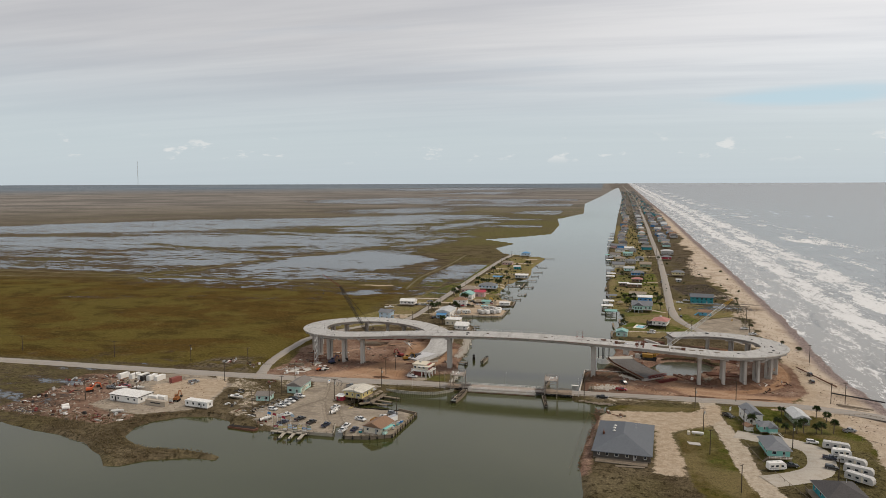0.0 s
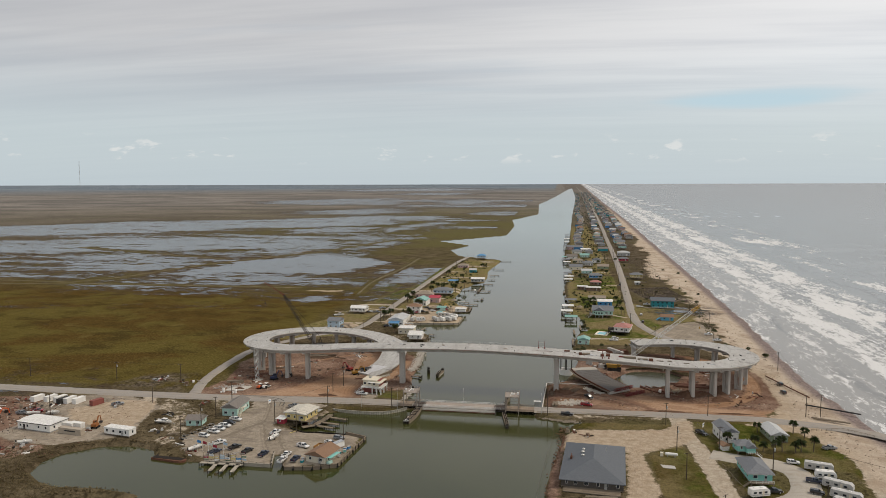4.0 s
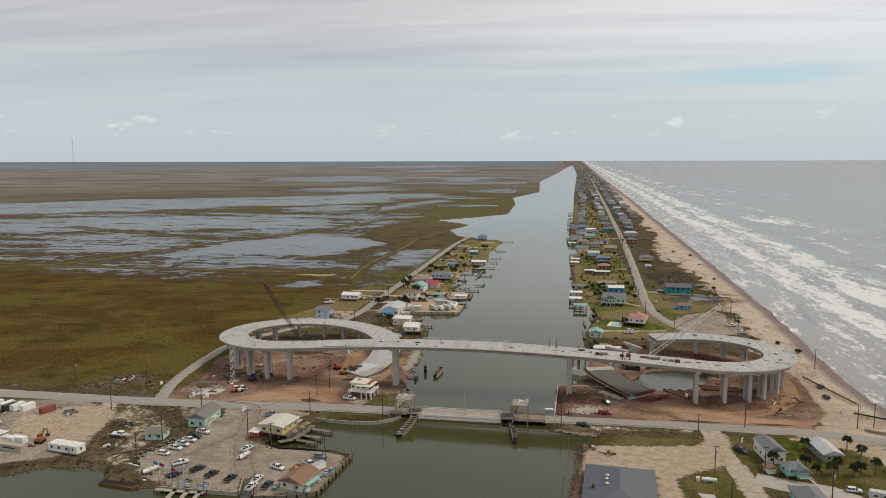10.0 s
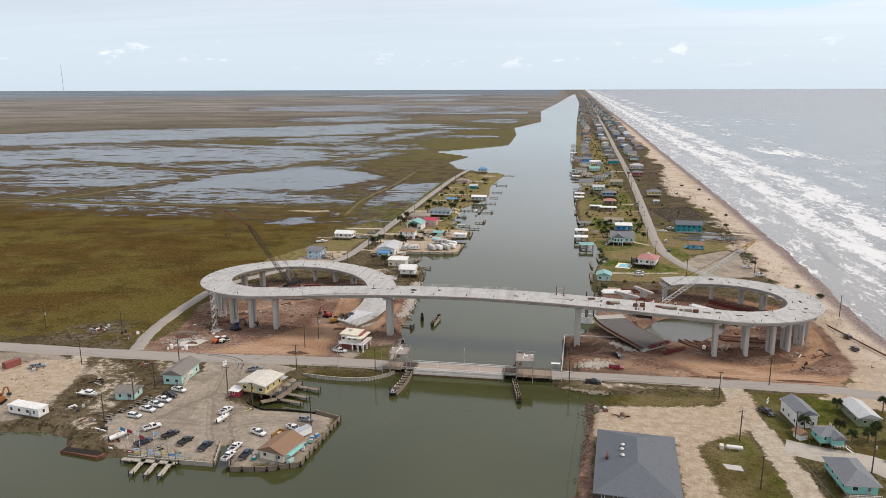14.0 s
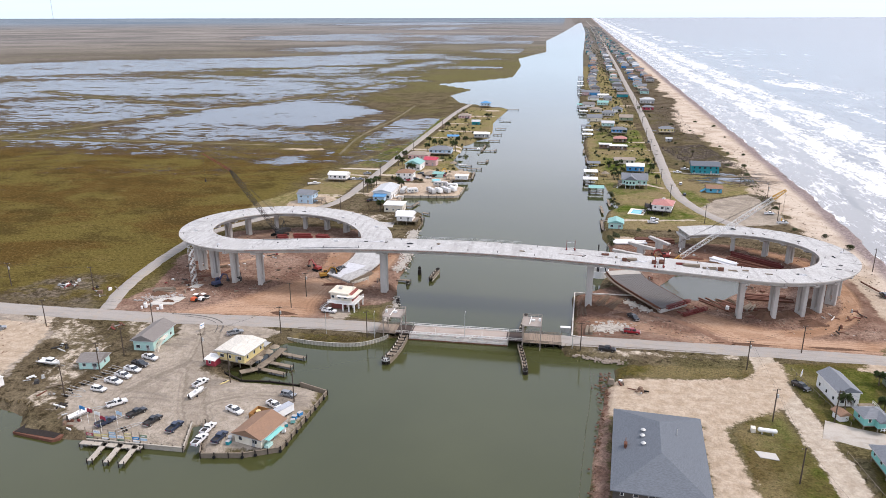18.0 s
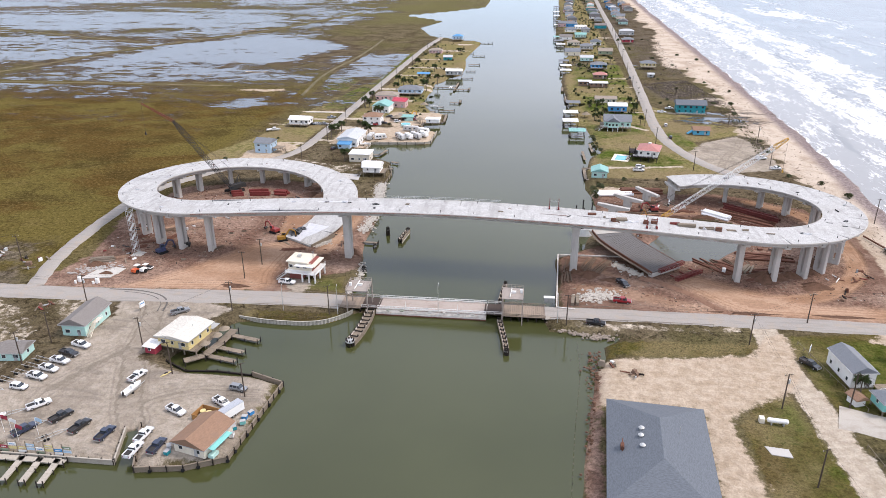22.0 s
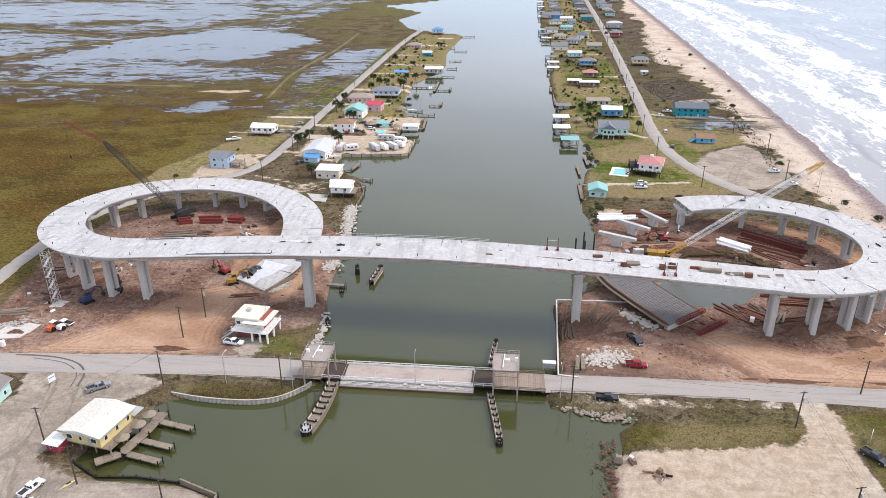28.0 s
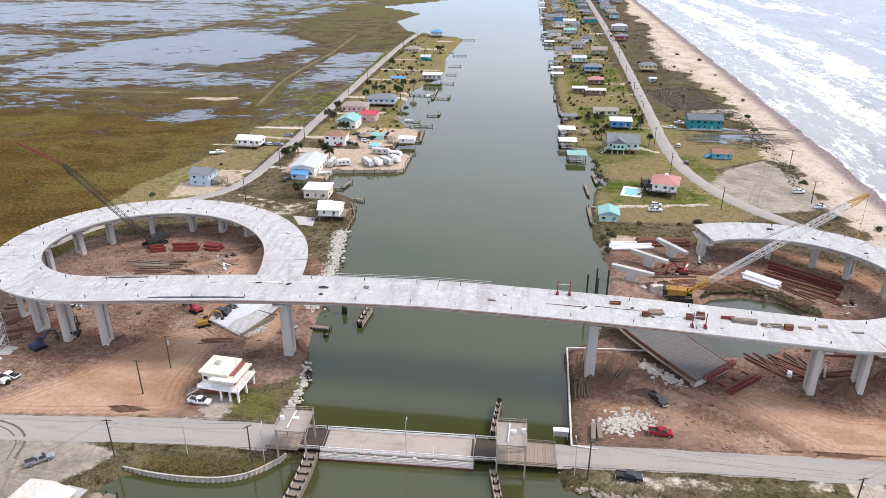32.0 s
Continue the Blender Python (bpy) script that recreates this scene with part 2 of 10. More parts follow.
    def mesh(self, name, mat, smooth=False):
        me = bpy.data.meshes.new(name)
        me.from_pydata(self.v, [], self.f)
        if mat:
            me.materials.append(mat)
        if smooth:
            me.polygons.foreach_set("use_smooth", [True] * len(me.polygons))
        me.update()
        return me


def part(name, geo, mat, parent, label="", smooth=False):
    ob = new(name, geo if isinstance(geo, bpy.types.Mesh) else geo.mesh(name, mat, smooth))
    ob.parent = parent
    if label:
        tagged(ob, label)
    return ob


def thing(name, x, y, z, turn, label, category, group="", kind=""):
    ob = new(name)
    ob.empty_display_size = 0.5
    ob.matrix_basis = pose(x, y, z, 0, 0, turn)
    return tagged(ob, label, category, group, kind)


def piece(name, geo, mat, label, category="", kind="", group="", smooth=False):
    return tagged(new(name, geo.mesh(name, mat, smooth)), label, category, group, kind)


# ---- the land, the water and the roads ----
HUB = np.array((30.0, -250.0, 112.0))  # the far country is drawn closer about this point, beyond 2.2 km

WATER_LINE = [
    (-25, 0), (-30, 16), (-28, 24), (-33, 46), (-35, 62), (-35, 86), (-41, 119), (-41, 130), (-41.5, 148), (-46, 167), (-57, 176), (-64.5, 189),
    (-64.5, 203), (-33, 206), (-29.5, 209), (-29, 235), (-38, 241), (-41, 257), (-29, 261), (-30, 284), (-40, 289), (-46, 306), (-51, 327), (-51, 365), (-52, 399), (-46, 412),
    (-44, 428), (-34, 444), (-36, 494), (-40, 543), (-32, 662), (-99, 710), (-128, 807), (-108, 890), (-180, 975),
    (-123, 1040), (-61, 1130), (-64, 1437), (-88, 1711), (-25, 2066), (-51, 3027), (13, 4503), (148, 8332), (224, 9800),
    (150, 4503), (86, 2075), (70, 1286), (64, 1002), (57, 895), (53, 689), (64, 600), (64, 570), (57, 526), (52, 383), (56, 335), (55, 300), (53, 263), (64, 262), (66, 233), (67, 220),
    (69, 199), (63, 190), (58, 164), (57, 133), (59, 123), (60, 108), (56, 78), (52, 60), (41, 50), (40, 6),
]
BAY_LINE = [
    (40, 6), (36, 1), (38, -6), (48, -6.5), (59, -6.5), (59, -9), (54, -14), (54, -21), (50, -27), (49, -40), (47, -52), (45, -68), (44, -93), (47, -113),
    (45, -150), (50, -420), (-700, -420), (-560, -40), (-400, -60), (-300, -84), (-224, -94), (-203, -100), (-186, -102), (-165, -110),
    (-149, -120), (-140, -130), (-134, -129), (-127, -121), (-113, -115), (-99, -115), (-100, -111), (-106, -109), (-117, -108),
    (-133, -109), (-144, -106), (-153, -99), (-156, -88), (-153, -78), (-144, -70), (-131, -67), (-118, -70), (-113, -78), (-100, -79),
    (-87, -79), (-63, -79), (-67, -68), (-64, -66), (-57, -81), (-46, -79), (-37, -75), (-35, -44), (-45, -41), (-63, -41),
    (-72, -36), (-71, -31), (-67, -25), (-63, -14), (-60, -10.6), (-49, -10.9), (-36, -10.3), (-31, -8.2), (-25, -1),
]
SLOUGH = [(73, 59), (84, 79), (90, 86.5), (101, 88.5), (112, 86), (117, 79), (113, 68), (103, 56), (96, 52.5), (79, 51.5)]
COAST = [(-500, 225), (0, 191), (80, 186.5), (145, 189.5), (200, 194), (330, 198), (550, 204), (1030, 214), (1640, 230), (3070, 257), (5370, 311), (22000, 720)]
DUNE = [(-500, 190), (-60, 166), (0, 163), (156, 160), (242, 158), (292, 162), (374, 169), (414, 171), (450, 163), (503, 153), (567, 151), (625, 156), (765, 177), (833, 179), (926, 176), (1052, 190), (1300, 188), (1790, 208), (3000, 243), (5370, 298), (22000, 705)]


def shore_distance(x, y, line):
    """Signed distance to a closed outline, positive inside."""
    px, py = np.array(line, float).T
    qx, qy = np.roll(px, -1), np.roll(py, -1)
    best, inside = np.full(x.shape, 1e12), np.zeros(x.shape, bool)
    for ax, ay, bx, by in zip(px, py, qx, qy):
        dx, dy = bx - ax, by - ay
        k = np.clip(((x - ax) * dx + (y - ay) * dy) / (dx * dx + dy * dy + 1e-9), 0, 1)
        best = np.minimum(best, (x - ax - k * dx) ** 2 + (y - ay - k * dy) ** 2)
        if ay != by:
            inside ^= ((ay > y) != (by > y)) & (x < dx * (y - ay) / dy + ax)
    d = np.sqrt(best)
    return np.where(inside, d, -d)


def wobble(x, y, size, seed):
    """Smooth cheap noise from a few waves, about -1 to 1."""
    r, out = np.random.RandomState(seed), 0
    for _ in range(7):
        a, k = r.uniform(0, math.tau), r.uniform(0.6, 1.7) * math.tau / size
        out = out + np.sin((x * math.cos(a) + y * math.sin(a)) * k + r.uniform(0, math.tau))
    return out / 3.2


def axis(lo, hi, step, grow, far_lo, far_hi):
    mid = list(np.arange(lo, hi + 1e-6, step))
    out, s, p = [], step, hi
    while p < far_hi:
        s *= grow
        p += s
        out.append(p)
    low, s, p = [], step, lo
    while p > far_lo:
        s *= grow
        p -= s
        low.append(p)
    return np.array(low[::-1] + mid + out)


def draw_in(P):
    """Brings the far country closer about HUB, so that every line of sight stays the same."""
    off = P - HUB
    D = np.hypot(off[:, 0], off[:, 1])
    u = np.maximum(D - 2200, 0) / 2500
    k = np.where(D > 2200, (2200 + 2500 * u / (1 + u)) / np.maximum(D, 1), 1.0)
    return HUB + off * k[:, None]


def sheet(name, X, Y, Z, mats, attrs, keep=None):
    """A grid sheet whose UV map holds the true plan place in kilometres."""
    ny, nx = X.shape
    flat = np.stack([X.ravel(), Y.ravel(), Z.ravel()], 1)
    P = draw_in(flat)
    idx = np.arange(nx * ny).reshape(ny, nx)
    q = np.stack([idx[:-1, :-1], idx[:-1, 1:], idx[1:, 1:], idx[1:, :-1]], -1).reshape(-1, 4)
    if keep is not None:
        k = keep.ravel()
        q = q[k[q].any(1)]
    me = bpy.data.meshes.new(name)
    me.vertices.add(len(P))
    me.vertices.foreach_set("co", P.ravel())
    me.loops.add(len(q) * 4)
    me.loops.foreach_set("vertex_index", q.ravel())
    me.polygons.add(len(q))
    me.polygons.foreach_set("loop_start", np.arange(len(q)) * 4)
    me.update(calc_edges=True)
    me.polygons.foreach_set("use_smooth", [True] * len(q))
    uv = me.uv_layers.new(name="plan")
    uv.data.foreach_set("uv", (flat[q.ravel(), :2] / 1000).ravel())
    for key, val in attrs.items():
        if val.ndim == 1:
            a = me.attributes.new(key, "FLOAT", "POINT")
            a.data.foreach_set("value", val.astype(np.float32))
        else:
            a = me.attributes.new(key, "FLOAT_COLOR", "POINT")
            a.data.foreach_set("color", val.astype(np.float32).ravel())
    me.materials.append(mats)
    return new(name, me)


ZONES = {
    "sand": [
        [(-188, -30), (-172, -12), (-152, -12), (-146, -29), (-142, -50), (-160, -50), (-176, -44)],
        [(50, -29), (54, -22), (79, -19), (96, -16), (102, -4), (108, -2), (106, -25), (100, -34), (90, -40), (82, -47), (84, -77), (84, -95), (72, -95), (75, -45), (49, -45)],
        [(132, -4), (150, 14), (152, 60), (165, 140), (200, 140), (210, -300), (172, -300), (172, -60), (152, -12)],
        [(-206, 350), (-193, 357), (-184, 354), (-170, 358), (-166, 353), (-180, 346), (-192, 349)], [(-130, 281.5), (-101, 284), (-101, 279.5), (-129, 278)], [(-368, 712), (-344, 748), (-338, 742), (-362, 708)], [(-280, 772), (-253, 764), (-256, 756), (-282, 764)],
        [(-128, 158), (-110, 165), (-104, 190), (-118, 200), (-130, 178)],
        [(-66, 190), (-88, 199), (-88, 229), (-66, 238), (-40, 250), (-31, 262), (-32, 284), (-66, 285), (-70, 262), (-58, 244), (-30, 234), (-30, 208), (-64, 205)],
        [(52, 112), (60, 120), (88, 124), (92, 132), (66, 134)],
    ],
    "red": [
        [(-142, 4), (-135, 30), (-144, 70), (-136, 112), (-95, 128), (-60, 122), (-37, 90), (-34, 60), (-31, 30), (-40, 23), (-53, 19), (-52, 12), (-49, 8.4), (-60, 8), (-90, 6), (-112, 4)],
        [(42, 48), (42, 8), (100, 8), (142, 6), (156, 30), (160, 80), (150, 112), (120, 128), (88, 126), (58, 122), (54, 80), (60, 62)],
        [(49, -16), (51.5, -30), (49.5, -60), (48.5, -100), (44, -100), (45, -68), (48, -40)],
        [(-240, -83), (-234, -48), (-240, -17), (-214, -12), (-206, -30), (-196, -34), (-194, -46), (-198, -66), (-180, -74), (-168, -74), (-162, -80), (-170, -90)],
    ],
    "lawn": [
        [(91, -38), (100, -35), (101, -48), (104, -73), (114, -130), (92, -130), (85, -100), (84, -70), (84, -50)],
        [(108, -4), (109, -37), (116, -46), (160, -46), (172, -20), (137, 2)],
        [(55, -12), (54, -21), (79, -18), (96, -15), (99, -9), (66, -11)],
        [(58, 148), (66, 200), (56, 262), (56, 420), (64, 700), (70, 1400), (112, 1400), (108, 700), (105, 300), (106, 240), (130, 165), (112, 150)],
        [(112, 205), (126, 225), (158, 245), (160, 262), (112, 320), (109, 260)],
        [(-150, 130), (-112, 150), (-104, 175), (-103, 330), (-120, 330), (-135, 215), (-150, 170)],
        [(-60, -11), (-32, -10.5), (-26, -4), (-58, -5.5)],
        [(-51, 17), (-34, 22), (-32, 10), (-48, 12)],
        [(-92, 260), (-60, 250), (-32, 250), (-34, 660), (-80, 660)],
    ],
    "gravel": [
        [(-106, 4), (-77, -1), (-64, -6), (-75, -19), (-80, -36), (-70, -42), (-37, -43), (-37, -75), (-57, -81), (-63, -66), (-67, -68), (-63, -79), (-87, -79), (-102, -74), (-113, -58), (-104, -43), (-101, -14)],
        [(-216, -80), (-214, -40), (-218, -14), (-174, -3), (-161, -10), (-146, -19), (-145, -29), (-139, -53), (-144, -64), (-162, -74), (-190, -78)],
        [(114, 195), (129, 222), (152, 240), (160, 210), (158, 171), (126, 162)],
        [(42, 20), (43, 8), (74, 8), (70, 22)],
        [(-62, 7), (-44, 7), (-44, 18), (-60, 19)],
    ],
}
TURF = [
    [(108, -4), (107.5, -30), (112, -44), (121, -42), (128, -30), (150, -36), (158, -46), (166, -36), (140, -4)], [(90, -42), (99, -37), (101, -50), (103.5, -66), (102, -86), (92, -86), (91, -60)],
    [(116, -58), (126, -64), (130, -84), (118, -88), (113, -72)], [(128, -48), (158, -54), (164, -90), (172, -90), (168, -44), (140, -42)],
    [(66, 168), (100, 170), (112, 180), (96, 200), (66, 202)], [(68, 225), (66, 262), (100, 262), (98, 240)], [(112, 205), (126, 203), (124, 225), (112, 250)], [(-52, 17), (-34, 21), (-33, 10), (-46, 12)],
    [(-104, 552), (-95, 572), (-92, 437), (-96, 341), (-103, 286), (-118, 289), (-115, 350), (-102, 409)], [(-140, 362), (-140, 418), (-118, 402), (-117, 352)],
    [(110, 242), (119, 245), (128, 200), (123, 190), (112, 208)], [(-112, 188), (-124, 172), (-102, 174), (-100, 184)], [(66, 290), (66, 350), (104, 350), (102, 290)], [(64, 400), (66, 500), (108, 500), (106, 400)], [(-60, 318), (-46, 318), (-50, 345), (-62, 345)],
]
# standing water in the marsh: outlines with a fill from 0 (broken) to 1 (open), then far ellipses
POND_LINES = [
    (0.95, [(-423, 450), (-403, 529), (-383, 608), (-305, 708), (-244, 678), (-180, 604), (-200, 518), (-231, 477), (-298, 480), (-342, 462), (-385, 444)]),
    (0.40, [(-1500, 860), (-1560, 1010), (-1110, 1513), (-784, 1643), (-474, 1960), (-360, 1462), (-617, 1255), (-746, 1209), (-879, 1064), (-997, 987)]),
    (0.26, [(-1589, 3436), (-1368, 3853), (-996, 4224), (-682, 2860), (-1044, 2906), (-1352, 2958)]),
    (0.24, [(-900, 2140), (-747, 2413), (-604, 2522), (-470, 2099), (-577, 1951), (-783, 1932)]),
    (0.40, [(-1230, 690), (-1260, 800), (-897, 900), (-839, 958), (-669, 1002), (-472, 992), (-339, 955), (-346, 861), (-393, 797), (-516, 728), (-653, 725), (-716, 647)]),
    (0.20, [(-649, 1091), (-505, 1045), (-420, 1080), (-290, 1071), (-397, 1012), (-512, 987)]),
    (0.30, [(-487, 677), (-439, 783), (-327, 917), (-307, 866), (-357, 708), (-418, 637)]),
    (0.24, [(-645, 562), (-616, 660), (-484, 617), (-407, 573), (-426, 508), (-472, 448), (-507, 396)]),
    (0.10, [(-437, 382), (-376, 425), (-283, 441), (-195, 420), (-221, 374), (-367, 364)]),
    (0.26, [(-586, 1212), (-508, 1335), (-387, 1314), (-373, 1178), (-519, 1106)]),
    (0.40, [(-370, 1207), (-325, 1427), (-265, 1577), (-226, 1457), (-262, 1440), (-310, 1180)]),
    (0.24, [(-574, 1715), (-427, 1900), (-287, 1853), (-273, 1669), (-388, 1586)]),
    (0.22, [(-606, 3384), (-503, 3873), (-271, 3672), (-279, 2883), (-464, 3005)]),
    (0.30, [(-1349, 5374), (-1174, 6318), (-643, 6026), (-768, 4982)]),
    (0.40, [(-2713, 7793), (-1920, 10373), (-685, 8943), (-1054, 7623), (-1973, 6981)]),
    (0.26, [(-330, 372), (-314, 408), (-274, 420), (-245, 378), (-313, 366)]),
    (0.12, [(-253, 420), (-213, 420), (-190, 390), (-235, 372)]),
    (0.60, [(-192, 295), (-189, 318), (-172, 331), (-167, 307), (-176, 286)]),
    (0.30, [(-147, 425), (-150, 545), (-144, 560), (-106, 556), (-100, 470), (-96, 415), (-114, 408)]), (0.12, [(-138, 350), (-130, 348), (-118, 408), (-132, 412)]),
    (0.45, [(143, 299), (167, 301), (159, 282), (141, 279)]),
    (0.5, [(118, 497), (136, 497), (136, 514), (118, 512)]),
    (0.5, [(66, 497), (104, 505), (103, 514), (66, 513)]),
    (0.22, [(-262, -36), (-236, -40), (-240, -70), (-280, -78), (-300, -50)]),
    (0.5, [(-520, 1010), (-330, 960), (-205, 1010), (-215, 1030), (-330, 985), (-520, 1040)]),
]
PONDS = [
    (-300, 1650, 200, 60, 0.0), (-250, 2800, 420, 160, 0.1), (-700, 3600, 700, 200, 0.05), (-200, 1350, 120, 50, 0), (-1100, 620, 260, 50, 0.1), (-150, 2100, 90, 160, 0.0),
]
LEVEES = [
    [(-488, 371), (-454, 423), (-417, 556), (-352, 683), (-319, 747), (-254, 989)], [(-752, 760), (-669, 724), (-524, 660), (-425, 619)],
    [(-482, 365), (-380, 368), (-293, 368), (-216, 367)], [(-147, 332), (-155, 429), (-149, 542), (-151, 666)], [(-700, 330), (-560, 352), (-482, 366)],
    [(-480, 372), (-620, 380), (-760, 384)],
]
# wheel-worn ways over the bare earth: width, strength, line
TRACKS = [
    (7, 0.8, [(-48, 44), (-45, 62), (-44, 84)]),
    (4, 0.4, [(-128, 26), (-110, 40), (-92, 46), (-78, 44)]),
    (4, 0.6, [(-120, 60), (-100, 78), (-82, 96), (-60, 104)]),
    (9, 0.45, [(50, 22), (60, 21), (72, 17), (84, 12), (100, 9)]),
    (7, 0.9, [(100, 20), (126, 24), (146, 44), (152, 74), (146, 104), (128, 118)]),
    (4, 0.7, [(78, 96), (100, 102), (124, 96), (136, 78)]),
    (4, 0.6, [(52, 44), (60, 34), (70, 28)]), (12, 0.7, [(-66, 106), (-69, 86), (-66, 62)]),
]
# broad haul ways graded over the bare earth
HAULS = [
    [(-116, 4), (-107, 10), (-92, 26), (-79, 46), (-67, 53), (-58, 46), (-59, 32), (-59, 22), (-56, 12), (-60, 8), (-90, 5)],
    [(78, 31), (89, 38), (106, 28), (121, 19.5), (145, 19), (158, 22), (158, 8), (100, 7.5), (92, 15), (86, 22)],
]
# where wheels have ground the gravel dark
WHEELS = [
    (9, 1.0, [(-100, 1), (-92, -4), (-87, -16), (-82, -34), (-76, -48), (-70, -60), (-66, -66)]), (6, 0.8, [(-84, -30), (-92, -46), (-96, -60), (-86, -70)]),
    (5, 0.8, [(-70, -60), (-60, -52), (-48, -50), (-42, -56)]), (6, 0.7, [(-76, -10), (-84, -6), (-94, 1)]), (5, 0.7, [(126, 166), (134, 190), (146, 214), (154, 236)]), (4, 0.7, [(150, 180), (146, 206), (132, 226)]),
]
# bare drives and yards between the houses
DRIVES = [
    (8, 1.0, [(103, 3), (102.5, -20), (105, -38), (106, -53), (106.8, -66), (107, -80), (109.5, -96), (114, -115), (122, -140)]), (10, 0.9, [(168, 129), (164, 76), (158, 34), (156, 10)]), (9, 0.9, [(150, 4), (164, 2), (168, -15), (167, -44), (162, -77), (158, -110)]), (6, 0.9, [(146, 4), (166, -8), (186, -34), (196, -70)]), (7, 0.9, [(146, 140), (160, 118), (162, 91), (158, 50), (154, 22), (158, 4)]),
    (8, 0.8, [(-160, -1), (-158, -14), (-172, -30), (-190, -34)]), (5, 0.7, [(-158, -14), (-150, -40), (-150, -62)]), (16, 0.42, [(-146, -14), (-128, -26), (-122, -48)]), (14, 0.42, [(-120, -8), (-112, -14)]), (10, 0.45, [(-118, -62), (-106, -66)]), (14, 0.45, [(-90, 150), (-70, 150), (-56, 156)]),
    (3.5, 0.8, [(-99, 186), (-116, 188)]), (3, 0.6, [(-98, 165), (-60, 150)]), (9, 0.9, [(-96, 236), (-40, 236)]), (4, 0.7, [(-98, 206), (-72, 202)]),
    (3, 0.7, [(-104, 245), (-140, 242)]), (5, 0.9, [(-93, 262), (-38, 262)]), (8, 0.9, [(-64, 262), (-36, 284)]), (4, 0.9, [(-98, 256), (-132, 262)]),
    (4, 0.8, [(-92, 318), (-60, 322)]), (7, 0.9, [(-90, 366), (-46, 366)]), (6, 0.8, [(-62, 388), (-40, 372)]), (5, 0.8, [(-88, 430), (-44, 432)]),
    (6, 0.8, [(-86, 470), (-40, 470)]), (4, 0.7, [(-84, 520), (-42, 524)]), (5, 0.8, [(-82, 580), (-36, 584)]), (5, 0.8, [(-80, 640), (-40, 630)]),
    (3, 0.9, [(108, 172), (70, 166)]), (4, 0.9, [(100, 250), (88, 262)]), (3, 0.7, [(106, 300), (92, 300)]), (3, 0.7, [(108, 333), (88, 336)]),
    (3, 0.7, [(110, 392), (80, 384)]), (4, 0.8, [(114, 306), (130, 296)]), (3, 0.7, [(112, 430), (92, 430)]), (4, 0.7, [(116, 486), (128, 480)]),
    (3, 0.7, [(118, 540), (80, 534)]), (3, 0.7, [(120, 600), (80, 590)]), (3, 0.7, [(122, 650), (74, 640)]), (4, 0.7, [(122, 655), (134, 648)]),
    (3, 0.7, [(124, 705), (78, 700)]), (4, 0.7, [(126, 722), (140, 716)]), (3, 0.7, [(128, 780), (80, 776)]), (10, 0.7, [(142, 345), (165, 350)]),
    (1.4, 0.6, [(46, -1.6), (66, -2.2), (86, -1.6), (94, 0)]), (1.4, 0.6, [(46, -3.4), (66, -4), (86, -3.2), (96, -0.6)]), (4, 0.7, [(-112, 190), (-104, 198), (-128, 196)]), (5, 0.7, [(-290, 412), (-262, 420), (-236, 412)]),
    (8, 0.9, [(-230, 436), (-214, 432)]),
]


def strip_weight(x, y, strips, soft):
    out = np.zeros(len(x))
    for width, strength, line in strips:
        line = smooth_line(line, 4.0)
        gap = np.full(len(x), 1e9)
        lo, hi = np.min(line, 0) - 30, np.max(line, 0) + 30
        near = (x > lo[0]) & (x < hi[0]) & (y > lo[1]) & (y < hi[1])
        px, py, best = x[near], y[near], gap[near]
        for (ax, ay), (bx, by) in zip(line, line[1:]):
            k = np.clip(((px - ax) * (bx - ax) + (py - ay) * (by - ay)) / ((bx - ax) ** 2 + (by - ay) ** 2 + 1e-9), 0, 1)
            best = np.minimum(best, np.hypot(px - ax - k * (bx - ax), py - ay - k * (by - ay)))
        gap[near] = best
        out = np.maximum(out, strength * np.clip((width / 2 - gap) / soft + 0.5, 0, 1))
    return out


def smooth_line(pts, step=3.0):
    """A Catmull-Rom line through the points."""
    p = [np.array(q, float) for q in pts]
    p = [2 * p[0] - p[1]] + p + [2 * p[-1] - p[-2]]
    out = []
    for i in range(1, len(p) - 2):
        n = max(2, int(np.linalg.norm(p[i + 1] - p[i]) / step))
        for k in range(n):
            t = k / n
            out.append(0.5 * (2 * p[i] + (p[i + 1] - p[i - 1]) * t + (2 * p[i - 1] - 5 * p[i] + 4 * p[i + 1] - p[i + 2]) * t**2 + (3 * p[i] - p[i - 1] - 3 * p[i + 1] + p[i + 2]) * t**3))
    return out + [p[-2]]



